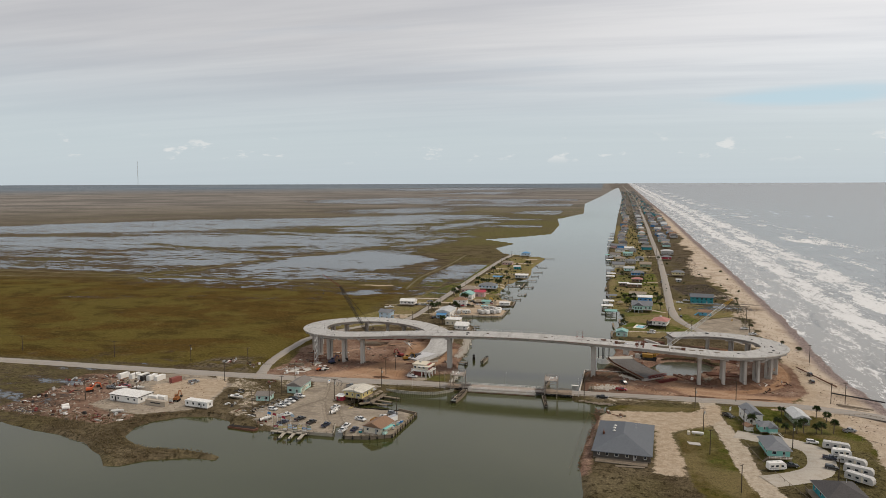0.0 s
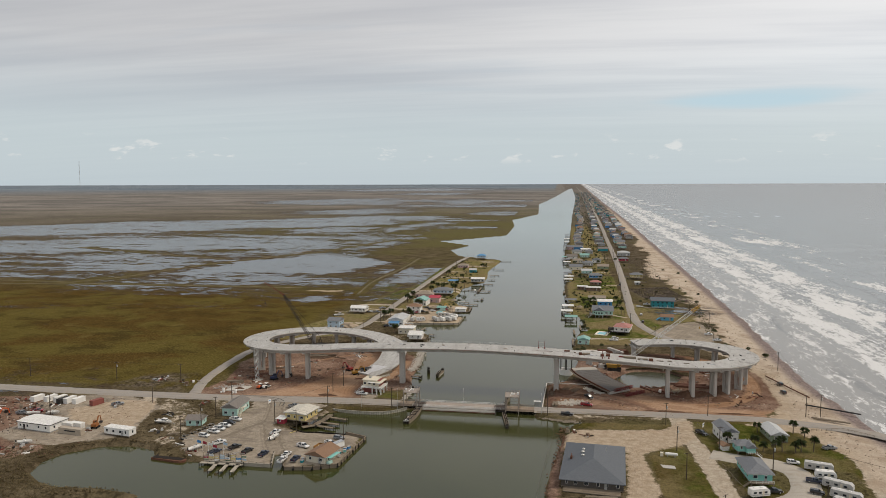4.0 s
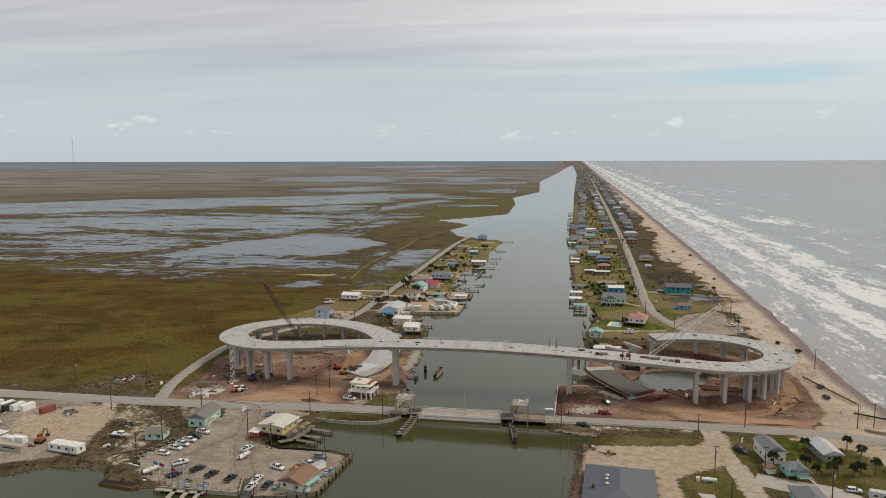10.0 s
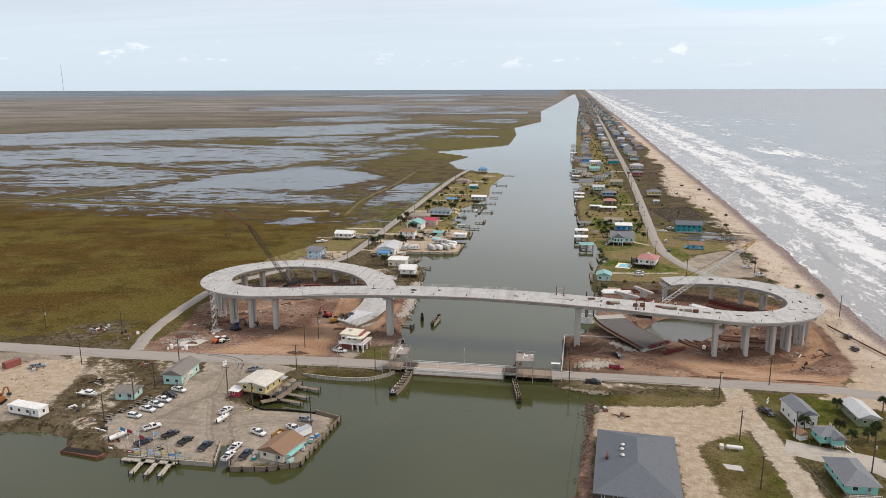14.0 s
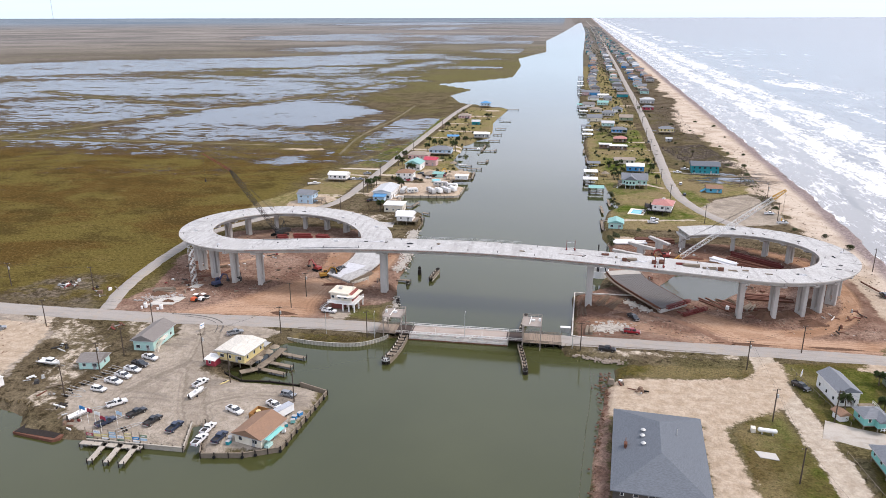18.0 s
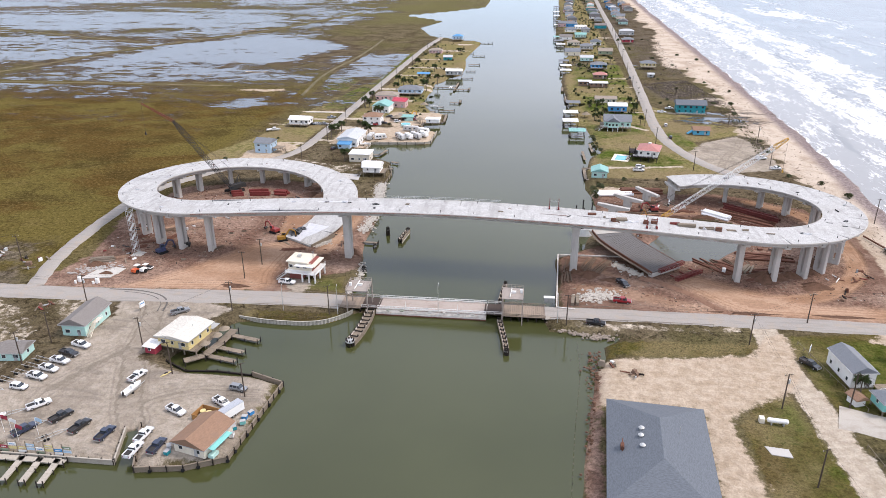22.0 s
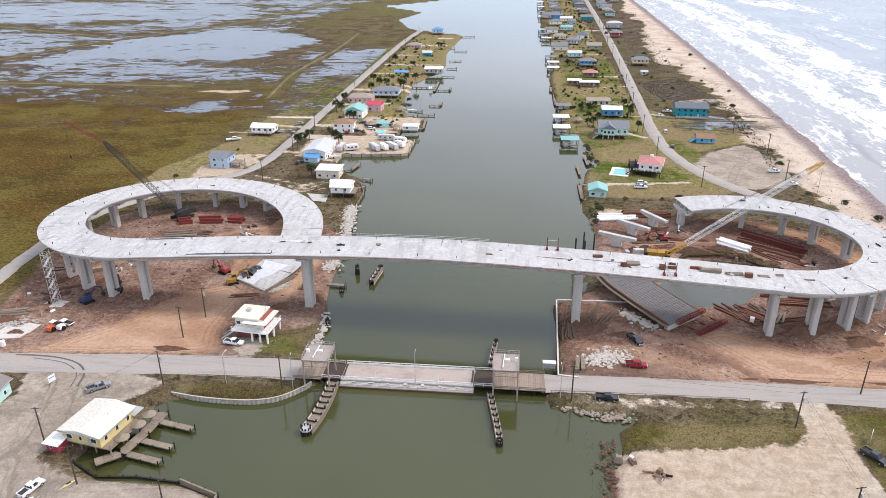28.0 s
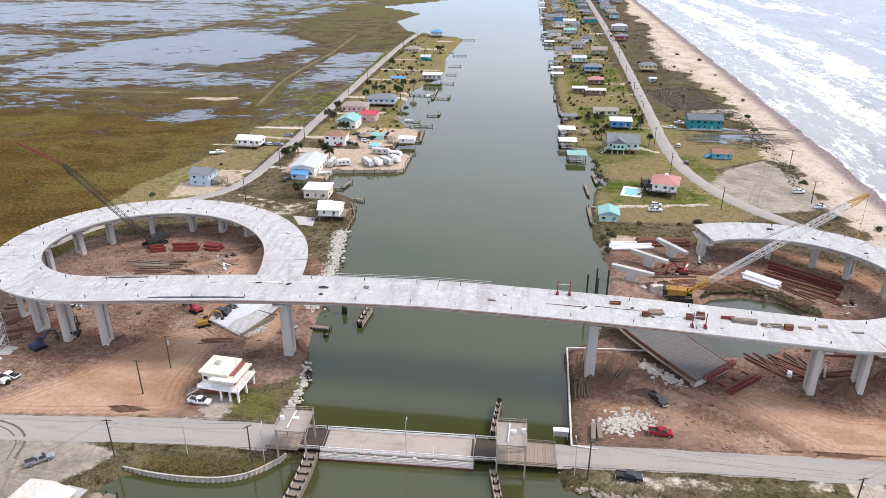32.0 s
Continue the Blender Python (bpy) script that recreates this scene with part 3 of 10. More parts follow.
def build_ground():
    gx = axis(-250, 226, 2.0, 1.055, -20000, 20000)
    gy = axis(-140, 310, 2.0, 1.028, -520, 20500)
    X, Y = np.meshgrid(gx, gy)
    x, y = X.ravel(), Y.ravel()
    wet = np.maximum(shore_distance(x, y, WATER_LINE), shore_distance(x, y, BAY_LINE))
    wet = np.maximum(wet, shore_distance(x, y, SLOUGH))
    s = -wet + wobble(x, y, 23, 3) * 0.5
    coast = np.interp(y, *np.array(COAST).T[[0, 1]]) + wobble(x * 0, y, 60, 5) * 0.4
    sea = coast - x
    z = np.where(s > 0, np.minimum(1.5, 0.15 + s * 0.55), np.maximum(-2.0, 0.15 + s * 0.8))
    z = np.minimum(z, np.clip(sea * 0.05, -2.5, 1.5))
    rough = wobble(x, y, 31, 8) * 0.05 + wobble(x, y, 9, 9) * 0.03
    z = z + np.where(s > 3, rough, 0)
    zone = np.zeros((len(x), 4))
    for k, key in enumerate(("sand", "red", "lawn", "gravel")):
        for line in ZONES[key]:
            near = shore_distance(x, y, line)
            zone[:, k] = np.maximum(zone[:, k], np.clip(near / 5 + 0.5, 0, 1))
    dune = np.interp(y, *np.array(DUNE).T[[0, 1]]) + wobble(x * 0, y, 45, 11) * 5 + wobble(x * 0, y, 17, 12) * 4
    zone[:, 0] = np.maximum(zone[:, 0], np.clip((x - dune) / 10 + 0.5, 0, 1))
    wash = np.clip(1.5 - np.abs(sea - 6.0) / (4.6 + 0.002 * np.clip(y, 0, 2500)), 0, 1)
    # thin broken pools all over the low marsh
    low = np.clip((-170 - x) / 80, 0, 1) * np.clip((y - np.interp(x, [-260, -200], [376, 450]) + wobble(x, y, 90, 33) * 8) / 30, 0, 1) * np.clip((2300 - y) / 1300, 0, 1) * np.clip((x + 1500 + wobble(x, y, 900, 31) * 200) / 500, 0, 1)
    pond = -1.0 + low * 1.0
    for cx, cy, a, b, w in PONDS:
        u, v = (x - cx) * math.cos(w) + (y - cy) * math.sin(w), -(x - cx) * math.sin(w) + (y - cy) * math.cos(w)
        pond = np.maximum(pond, 1 - np.sqrt((u / a) ** 2 + (v / b) ** 2))
    pond = np.minimum(pond, 0.16)
    for fill, line in POND_LINES:
        reach = np.maximum(26.0, np.hypot(x, y) / 40)
        pond = np.maximum(pond, np.minimum(shore_distance(x, y, line) / reach * fill, fill))
    for line in LEVEES:
        for (ax, ay), (bx, by) in zip(line, line[1:]):
            k = np.clip(((x - ax) * (bx - ax) + (y - ay) * (by - ay)) / ((bx - ax) ** 2 + (by - ay) ** 2), 0, 1)
            gap = np.hypot(x - ax - k * (bx - ax), y - ay - k * (by - ay))
            pond = np.where(gap < 5.5, -1, pond)
    pond[(x > -100) & (x < 60) & (y > -50)] = -1
    veg = np.clip((-130 - x) / 20, 0, 1) * np.clip((y - 5) / 10, 0, 1) * np.clip((420 - y) / 120, 0, 1)
    mud = np.clip(shore_distance(x, y, [(116, 405), (156, 430), (170, 330), (150, 318), (124, 352)]) / 8 + 0.5, 0, 1)
    mud = np.maximum(mud, np.clip(shore_distance(x, y, [(-196, 8), (-186, 34), (-160, 44), (-153, 20), (-150, 6)]) / 8 + 0.5, 0, 1) * 0.8)
    mud = np.maximum(mud, np.clip((x - 120) / 8, 0, 1) * np.clip((y - 430) / 30, 0, 1) * 0.6)
    mud = np.maximum(mud, np.clip(4 - np.abs(x - 158) / 4, 0, 1) * np.clip((y - 195) / 20, 0, 1) * np.clip((300 - y) / 20, 0, 1))
    track, drive = strip_weight(x, y, TRACKS, 3.0), strip_weight(x, y, DRIVES, 2.5)
    for line in HAULS:
        track = np.maximum(track, np.clip(shore_distance(x, y, line) / 9 + 0.35, 0, 1))
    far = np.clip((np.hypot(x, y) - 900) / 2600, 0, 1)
    side = np.clip((x + 900) / 500, 0, 1) * np.clip((y - 650) / 300, 0, 1) * np.clip((2800 - y) / 1400, 0, 1) * (x < 0)
    turf = np.zeros(len(x))
    for line in TURF:
        turf = np.maximum(turf, np.clip(shore_distance(x, y, line) / 4 + 0.5, 0, 1))
    ob = sheet("ground", X, Y, z.reshape(X.shape), ground_material(), dict(zone=zone, pond=pond, wash=wash, field=veg, scrub=mud, track=track, drive=drive, wheel=strip_weight(x, y, WHEELS, 4.0), remote=far, village=np.clip((y - 110) / 40, 0, 1), far_haze=np.clip((np.hypot(x, y) - 6000) / 5000, 0, 1) * (x < 0), canal_side=side, turf=turf, strand=np.clip((x - dune) / 14 + 0.5, 0, 1)))
    return tagged(ob, "coastal marsh, sand and red earth beside a canal", "ground", kind="structure")


def ground_material():
    n = Nodes("marsh_and_earth")
    far = dict(kind="uv")
    big, mid, fine, grain = n.noise(9, 6, 0.6, **far), n.noise(60, 8, 0.66, **far), n.noise(330, 8, 0.7, **far), n.noise(1700, 5, 0.7, **far)
    tuft = n.noise(700, 4, 0.75, **far)
    zone = n.attr("zone", "Color")
    zr = n.split(zone)
    zone_a = n.attr("zone", "Alpha")
    # marsh: brown sedge, olive patches, dark mud
    marsh = n.mix(n.band(mid, 0.38, 0.62), (0.076, 0.058, 0.037), (0.150, 0.121, 0.080))
    marsh = n.mix(n.band(big, 0.44, 0.60, 0, 0.7), marsh, (0.110, 0.098, 0.044))
    marsh = n.mix(n.band(fine, 0.50, 0.62, 0, 0.85), marsh, (0.030, 0.024, 0.014))
    marsh = n.mix(n.band(grain, 0.52, 0.7, 0, 0.5), marsh, (0.19, 0.155, 0.090))
    # marsh greys out with distance: haze put into its colour
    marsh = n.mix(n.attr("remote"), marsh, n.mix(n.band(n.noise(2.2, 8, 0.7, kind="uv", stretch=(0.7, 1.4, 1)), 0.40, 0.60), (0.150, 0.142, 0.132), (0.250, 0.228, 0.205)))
    marsh = n.mix(n.calc("MULTIPLY", n.attr("canal_side"), n.band(big, 0.35, 0.6, 0.5, 1.0)), marsh, n.mix(n.band(fine, 0.45, 0.62), (0.142, 0.130, 0.062), (0.078, 0.066, 0.032)))
    # the rough pasture: russet and olive drifts, dark tussocks
    drift = n.noise(13, 5, 0.6, kind="uv", stretch=(0.9, 1.3, 1), distort=0.6)
    sward = n.noise(40, 7, 0.66, kind="uv", stretch=(0.8, 1.2, 1))
    field = n.mix(n.band(drift, 0.42, 0.58), (0.094, 0.062, 0.023), (0.120, 0.096, 0.033))
    field = n.mix(n.band(sward, 0.47, 0.64, 0, 0.7), field, (0.053, 0.039, 0.016))
    field = n.mix(n.band(mid, 0.55, 0.68, 0, 0.7), field, (0.140, 0.108, 0.042))
    field = n.mix(n.band(fine, 0.50, 0.66, 0, 0.5), field, (0.044, 0.032, 0.014))
    field = n.mix(n.band(tuft, 0.54, 0.68, 0, 0.45), field, (0.150, 0.118, 0.056))
    marsh = n.mix(n.attr("field"), marsh, field)
    # blue-grey haze painted into the land colour beyond 6 km
    marsh = n.mix(n.attr("far_haze"), marsh, n.mix(n.band(n.noise(0.9, 8, 0.7, kind="uv", stretch=(0.5, 1.6, 1)), 0.40, 0.60), (0.140, 0.172, 0.205), (0.210, 0.240, 0.262)))
    brush = n.mix(n.band(fine, 0.42, 0.58), (0.046, 0.038, 0.031), (0.19, 0.158, 0.126))
    brush = n.mix(n.band(grain, 0.5, 0.65, 0, 0.6), brush, (0.040, 0.032, 0.027))
    marsh = n.mix(n.calc("MULTIPLY", n.attr("scrub"), n.band(mid, 0.42, 0.56, 0.1, 1.0)), marsh, brush)
    edge = n.calc("MULTIPLY", n.calc("SUBTRACT", n.calc("ADD", n.calc("MULTIPLY", fine, 0.6), n.calc("MULTIPLY", mid, 0.4)), 0.5), 2.6)

    def where(v, soft=0.16):
        return n.band(n.calc("ADD", v, edge), 0.5 - soft, 0.5 + soft)

    green = n.mix(n.band(fine, 0.38, 0.62), (0.066, 0.062, 0.018), (0.125, 0.100, 0.038))
    green = n.mix(n.band(mid, 0.44, 0.58, 0, 0.8), green, (0.108, 0.080, 0.038))
    green = n.mix(n.band(n.noise(38, 5, 0.6, **far), 0.46, 0.58, 0, 0.75), green, (0.200, 0.160, 0.085))
    green = n.mix(n.band(tuft, 0.52, 0.64, 0, 0.75), green, (0.030, 0.030, 0.012))
    lush = n.mix(n.band(fine, 0.40, 0.62), (0.054, 0.078, 0.016), (0.104, 0.122, 0.032))
    lush = n.mix(n.band(tuft, 0.54, 0.66, 0, 0.6), lush, (0.040, 0.050, 0.014))
    yard = n.mix(n.band(fine, 0.38, 0.62), (0.135, 0.122, 0.048), (0.245, 0.205, 0.105))
    yard = n.mix(n.band(n.noise(30, 5, 0.6, **far), 0.44, 0.58, 0, 0.7), yard, (0.215, 0.165, 0.098))
    yard = n.mix(n.band(tuft, 0.54, 0.66, 0, 0.5), yard, (0.050, 0.048, 0.018))
    green = n.mix(n.attr("village"), green, yard)
    green = n.mix(n.calc("MULTIPLY", n.calc("MULTIPLY", n.attr("turf"), n.band(n.attr("village"), 0, 1, 0.6, 1.0)), n.band(mid, 0.40, 0.58, 1.0, 0.35)), green, lush)
    col = n.mix(where(n.calc("MAXIMUM", zr[2], n.attr("turf")), 0.22), marsh, green)
    pale = n.mix(n.band(fine, 0.35, 0.65), (0.375, 0.315, 0.245), (0.49, 0.425, 0.345))
    col = n.mix(where(n.attr("drive"), 0.14), col, pale)
    # worn gravel: grey stone dust with curved wheel lines and damp patches
    gravel = n.mix(n.band(fine, 0.38, 0.62), (0.302, 0.258, 0.204), (0.392, 0.340, 0.280))
    gravel = n.mix(n.band(mid, 0.46, 0.62, 0, 0.7), gravel, (0.250, 0.212, 0.170))
    rut = n.noise(30, 2, 0.4, kind="uv", stretch=(0.35, 2.6, 1), turn=0.9, distort=2.2)
    gravel = n.mix(n.band(n.calc("MULTIPLY", n.calc("SINE", n.calc("MULTIPLY", rut, 44.0)), n.band(mid, 0.42, 0.6)), 0.1, 0.8, 0, 0.5), gravel, (0.205, 0.178, 0.150))
    gravel = n.mix(n.band(tuft, 0.56, 0.70, 0, 0.5), gravel, (0.165, 0.140, 0.118))
    ground = n.calc("MULTIPLY", n.attr("wheel"), n.band(n.calc("SINE", n.calc("ADD", n.calc("MULTIPLY", n.attr("wheel"), 20.0), n.calc("MULTIPLY", mid, 9.0))), -0.3, 0.7, 0.35, 0.9))
    gravel = n.mix(ground, gravel, (0.195, 0.165, 0.132))
    col = n.mix(where(zone_a), col, gravel)
    sand = n.mix(n.band(fine, 0.38, 0.62), (0.365, 0.290, 0.212), (0.465, 0.380, 0.292))
    sand = n.mix(n.band(mid, 0.54, 0.70, 0, 0.45), sand, (0.36, 0.265, 0.185))
    sand = n.mix(n.band(n.calc("SINE", n.calc("MULTIPLY", rut, 38.0)), 0.4, 0.95, 0, 0.10), sand, (0.60, 0.52, 0.43))
    sand = n.mix(n.band(tuft, 0.58, 0.72, 0, 0.45), sand, (0.24, 0.185, 0.135))
    sand = n.mix(n.attr("strand"), sand, n.mix(n.band(mid, 0.42, 0.64), (0.525, 0.445, 0.362), (0.385, 0.310, 0.242)))
    sand = n.mix(n.calc("MULTIPLY", n.attr("strand"), n.band(tuft, 0.58, 0.70, 0, 0.6)), sand, (0.20, 0.145, 0.10))
    col = n.mix(where(zr[0]), col, sand)
    lane = n.noise(26, 4, 0.5, kind="uv", stretch=(0.6, 1.4, 1), turn=-0.3, distort=1.2)
    clod = n.noise(130, 7, 0.68, **far)
    red = n.mix(n.band(n.calc("ADD", n.calc("MULTIPLY", lane, 0.55), n.calc("MULTIPLY", clod, 0.45)), 0.42, 0.60), (0.165, 0.103, 0.077), (0.270, 0.185, 0.142))
    red = n.mix(n.band(mid, 0.52, 0.66, 0, 0.6), red, (0.32, 0.235, 0.185))
    red = n.mix(n.band(fine, 0.54, 0.66, 0, 0.55), red, (0.090, 0.056, 0.042))
    # haul ways: packed tan earth with fine wheel lines that follow them
    way = n.mix(n.band(n.calc("ADD", n.calc("MULTIPLY", lane, 0.6), n.calc("MULTIPLY", clod, 0.4)), 0.40, 0.60), (0.305, 0.190, 0.124), (0.410, 0.280, 0.196))
    lines = n.calc("SINE", n.calc("ADD", n.calc("MULTIPLY", n.attr("track"), 34.0), n.calc("MULTIPLY", lane, 7.0)))
    way = n.mix(n.band(lines, 0.35, 0.95, 0, 0.40), way, (0.225, 0.128, 0.080))
    worn = n.band(n.calc("ADD", n.attr("track"), n.calc("MULTIPLY", edge, 0.10)), 0.12, 0.80, 0.0, 0.95)
    red = n.mix(worn, red, way)
    red = n.mix(n.calc("MULTIPLY", n.band(tuft, 0.60, 0.74, 0, 0.35), n.band(n.attr("track"), 0.2, 0.8, 1.0, 0.1)), red, (0.36, 0.27, 0.21))
    col = n.mix(where(zr[1]), col, red)
    damp = n.mix(n.band(n.calc("ADD", n.calc("MULTIPLY", fine, 0.5), n.calc("MULTIPLY", tuft, 0.5)), 0.42, 0.58), (0.125, 0.096, 0.098), (0.29, 0.24, 0.228))
    col = n.mix(n.calc("MULTIPLY", n.attr("wash"), n.band(fine, 0.35, 0.6, 0.75, 1)), col, damp)
    rich = n.t.nodes.new("ShaderNodeHueSaturation")
    rich.inputs["Saturation"].default_value = 1.06
    n.put(rich.inputs["Color"], col)
    col = rich.outputs["Color"]
    speck = n.calc("ADD", n.calc("MULTIPLY", tuft, 0.6), n.calc("MULTIPLY", grain, 0.4))
    bare = n.calc("MAXIMUM", n.calc("MAXIMUM", zr[0], zone_a), n.calc("MAXIMUM", n.attr("drive"), n.attr("track")))
    shade = n.calc("ADD", 1.0, n.calc("MULTIPLY", n.band(speck, 0.36, 0.64, -0.42, 0.38), n.band(bare, 0.2, 0.8, 1.0, 0.35)))
    tone = n.t.nodes.new("ShaderNodeCombineColor")
    for k in range(3):
        n.put(tone.inputs[k], shade)
    col = n.mix(1.0, col, tone.outputs[0], "MULTIPLY")
    # standing water: sharp broken edges, islets of sedge
    cells = n.calc("MULTIPLY", n.calc("SUBTRACT", n.noise(9, 5, 0.62, kind="uv", stretch=(0.5, 1.7, 1), turn=-0.12), 0.5), 2.0)
    shred = n.calc("MULTIPLY", n.calc("SUBTRACT", n.noise(60, 10, 0.82, kind="uv", stretch=(0.8, 1.3, 1), distort=0.4), 0.5), 2.9)
    islets = n.band(n.noise(34, 5, 0.65, kind="uv", stretch=(0.45, 1.9, 1), turn=-0.15), 0.56, 0.62, 0.0, -0.55)
    scraps = n.band(n.noise(150, 5, 0.7, kind="uv", stretch=(0.6, 1.5, 1), turn=-0.1), 0.56, 0.63, 0.0, -0.75)
    lie = n.calc("ADD", n.calc("ADD", n.attr("pond"), n.calc("ADD", islets, scraps)), n.calc("ADD", cells, shred))
    pool = n.band(lie, 0.02, 0.05)
    rim = n.band(lie, -0.40, -0.02, 0, 0.75)
    col = n.mix(rim, col, n.mix(n.band(fine, 0.42, 0.58), (0.040, 0.030, 0.023), (0.105, 0.078, 0.060)))
    col = n.mix(pool, col, (0.088, 0.102, 0.116))
    n.set(Base_Color=col, Roughness=n.band(pool, 0, 1, 0.95, 0.24))
    n.set(Specular_IOR_Level=n.band(pool, 0, 1, 0.0, 0.5), IOR=1.38)
    n.bump(n.calc("MULTIPLY", n.calc("ADD", fine, n.calc("MULTIPLY", tuft, 0.6)), n.calc("MULTIPLY", n.band(pool, 0, 1, 1.0, 0.0), n.band(n.attr("track"), 0.2, 0.8, 1.0, 0.25))), 0.8, 1.0)
    return n.m


def water_material(name, deep, shallow, ripple, foam=False):
    n = Nodes(name)
    a, b = n.noise(180, 3, 0.5, kind="uv", stretch=(1, 1.6, 1)), n.noise(14, 4, 0.5, kind="uv")
    col = n.mix(n.band(b, 0.3, 0.7), deep, shallow)
    rough = 0.09
    if foam:
        off = n.attr("offshore")
        # thin lace over the shallows, two bars of broken surf, patches on a third
        drift = n.noise(7, 4, 0.6, kind="uv", stretch=(1.2, 0.6, 1))
        place = n.calc("ADD", off, n.calc("MULTIPLY", n.calc("SUBTRACT", drift, 0.5), 46.0))

        def bar(lo, full, end, gone, power):
            return n.calc("MULTIPLY", n.band(place, lo, full), n.band(place, end, gone, power, 0.0))

        gaps = n.band(n.noise(9, 5, 0.62, kind="uv", stretch=(1.6, 0.6, 1)), 0.40, 0.58)
        patches = n.band(n.noise(8, 5, 0.62, kind="uv", stretch=(1.7, 0.6, 1), turn=0.1), 0.50, 0.60)
        row = n.calc("ADD", bar(-30, -12, 100, 150, 0.17), bar(36, 46, 54, 76, 0.26))
        row = n.calc("ADD", row, n.calc("MULTIPLY", bar(78, 88, 100, 132, 0.34), n.calc("ADD", n.calc("MULTIPLY", gaps, 0.6), 0.4)))
        row = n.calc("ADD", row, n.calc("MULTIPLY", bar(150, 170, 200, 270, 0.46), patches))
        lace = n.noise(170, 7, 0.8, kind="uv", stretch=(1.7, 0.6, 1), distort=0.8)
        net = n.noise(34, 8, 0.72, kind="uv", stretch=(2.4, 0.5, 1), distort=0.5)
        froth = n.calc("ADD", n.calc("MULTIPLY", lace, 0.5), n.calc("MULTIPLY", net, 0.5))
        froth = n.calc("ADD", n.calc("MULTIPLY", n.calc("SUBTRACT", froth, 0.5), 3.6), 0.36)
        white = n.calc("MULTIPLY", n.band(n.calc("ADD", froth, row), 0.60, 0.78, 0.0, 0.97), n.band(row, 0.02, 0.14))
        # unbroken swells farther out: shaded faces painted as thin dark lines, a rare whitecap
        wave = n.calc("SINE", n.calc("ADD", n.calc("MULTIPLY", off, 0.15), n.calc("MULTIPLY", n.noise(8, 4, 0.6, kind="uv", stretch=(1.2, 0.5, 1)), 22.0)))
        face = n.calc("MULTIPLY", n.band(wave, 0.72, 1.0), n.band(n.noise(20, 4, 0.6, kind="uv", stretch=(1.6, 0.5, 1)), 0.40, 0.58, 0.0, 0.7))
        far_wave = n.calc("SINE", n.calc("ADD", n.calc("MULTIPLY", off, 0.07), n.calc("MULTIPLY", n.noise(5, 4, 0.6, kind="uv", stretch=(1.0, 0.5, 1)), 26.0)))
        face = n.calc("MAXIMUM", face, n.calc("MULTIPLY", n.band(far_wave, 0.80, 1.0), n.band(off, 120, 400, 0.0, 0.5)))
        caps = n.calc("MULTIPLY", n.band(n.noise(24, 7, 0.68, kind="uv", stretch=(2.4, 0.5, 1), turn=0.08), 0.64, 0.68), n.band(off, 200, 900, 0.8, 0.0))
        white = n.calc("MAXIMUM", white, caps)
        col = n.mix(n.band(off, 0, 170, 0.85, 0.0), col, (0.245, 0.232, 0.210))
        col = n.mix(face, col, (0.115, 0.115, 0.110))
        col = n.mix(white, col, (0.68, 0.685, 0.68))
        rough = n.band(white, 0, 1, 0.26, 0.85)
        n.bump(n.calc("ADD", a, n.calc("MULTIPLY", row, 1.5)), 0.3, 0.5)
    else:
        n.bump(a, ripple, 0.12)
    n.set(Base_Color=col, Roughness=rough, Specular_IOR_Level=0.5, IOR=1.50)
    return n.m


def build_water():
    gx = axis(-320, 230, 12.0, 1.12, -1500, 700)
    gy = axis(-200, 320, 12.0, 1.08, -900, 20500)
    X, Y = np.meshgrid(gx, gy)
    ob = sheet("canal_water", X, Y, np.zeros(X.shape) + 0.02, water_material("canal_water", (0.044, 0.048, 0.015), (0.055, 0.059, 0.020), 0.12), {})
    tagged(ob, "calm grey-green canal and bay water", "water", kind="structure")
    pond = piece("slough_water", Geo().prism([(94 + (x - 94) * 1.06, 69 + (y - 69) * 1.08) for x, y in SLOUGH[::-1]], -0.2, 0.07), paint("muddy_slough_water", (0.064, 0.066, 0.042), 0.08, 0.05, 0.12), "still grey-brown water in a slough under the ramp", "water", "structure")
    # the open sea runs out from the beach
    u = axis(-14, 420, 6.0, 1.09, -15, 20000)
    v = axis(-200, 400, 8.0, 1.05, -900, 20500)
    U, V = np.meshgrid(u, v)
    C = np.interp(V, *np.array(COAST).T[[0, 1]])
    swell = np.sin(U * 0.12 + wobble(U, V, 160, 21) * 1.6) * 0.12 * np.clip((U - 25) / 40, 0, 1)
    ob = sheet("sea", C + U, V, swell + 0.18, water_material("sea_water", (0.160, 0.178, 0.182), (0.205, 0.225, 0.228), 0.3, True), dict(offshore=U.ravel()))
    tagged(ob, "grey open sea with white breakers along the beach", "water", kind="structure")


def road_material(name, c, c2, patch):
    n = Nodes(name)
    fine, mid, run = n.noise(6, 5, 0.65), n.noise(0.35, 5, 0.6), n.noise(0.9, 3, 0.5, stretch=(0.12, 1, 1))
    col = n.mix(n.band(fine, 0.3, 0.7), c, c2)
    col = n.mix(n.band(mid, 0.48, 0.7, 0, 0.7), col, patch)
    col = n.mix(n.band(run, 0.5, 0.7, 0, 0.35), col, tuple(v * 0.7 for v in c))
    n.set(Base_Color=col, Roughness=0.9, Specular_IOR_Level=0.2)
    n.bump(fine, 0.2, 0.03)
    return n.m


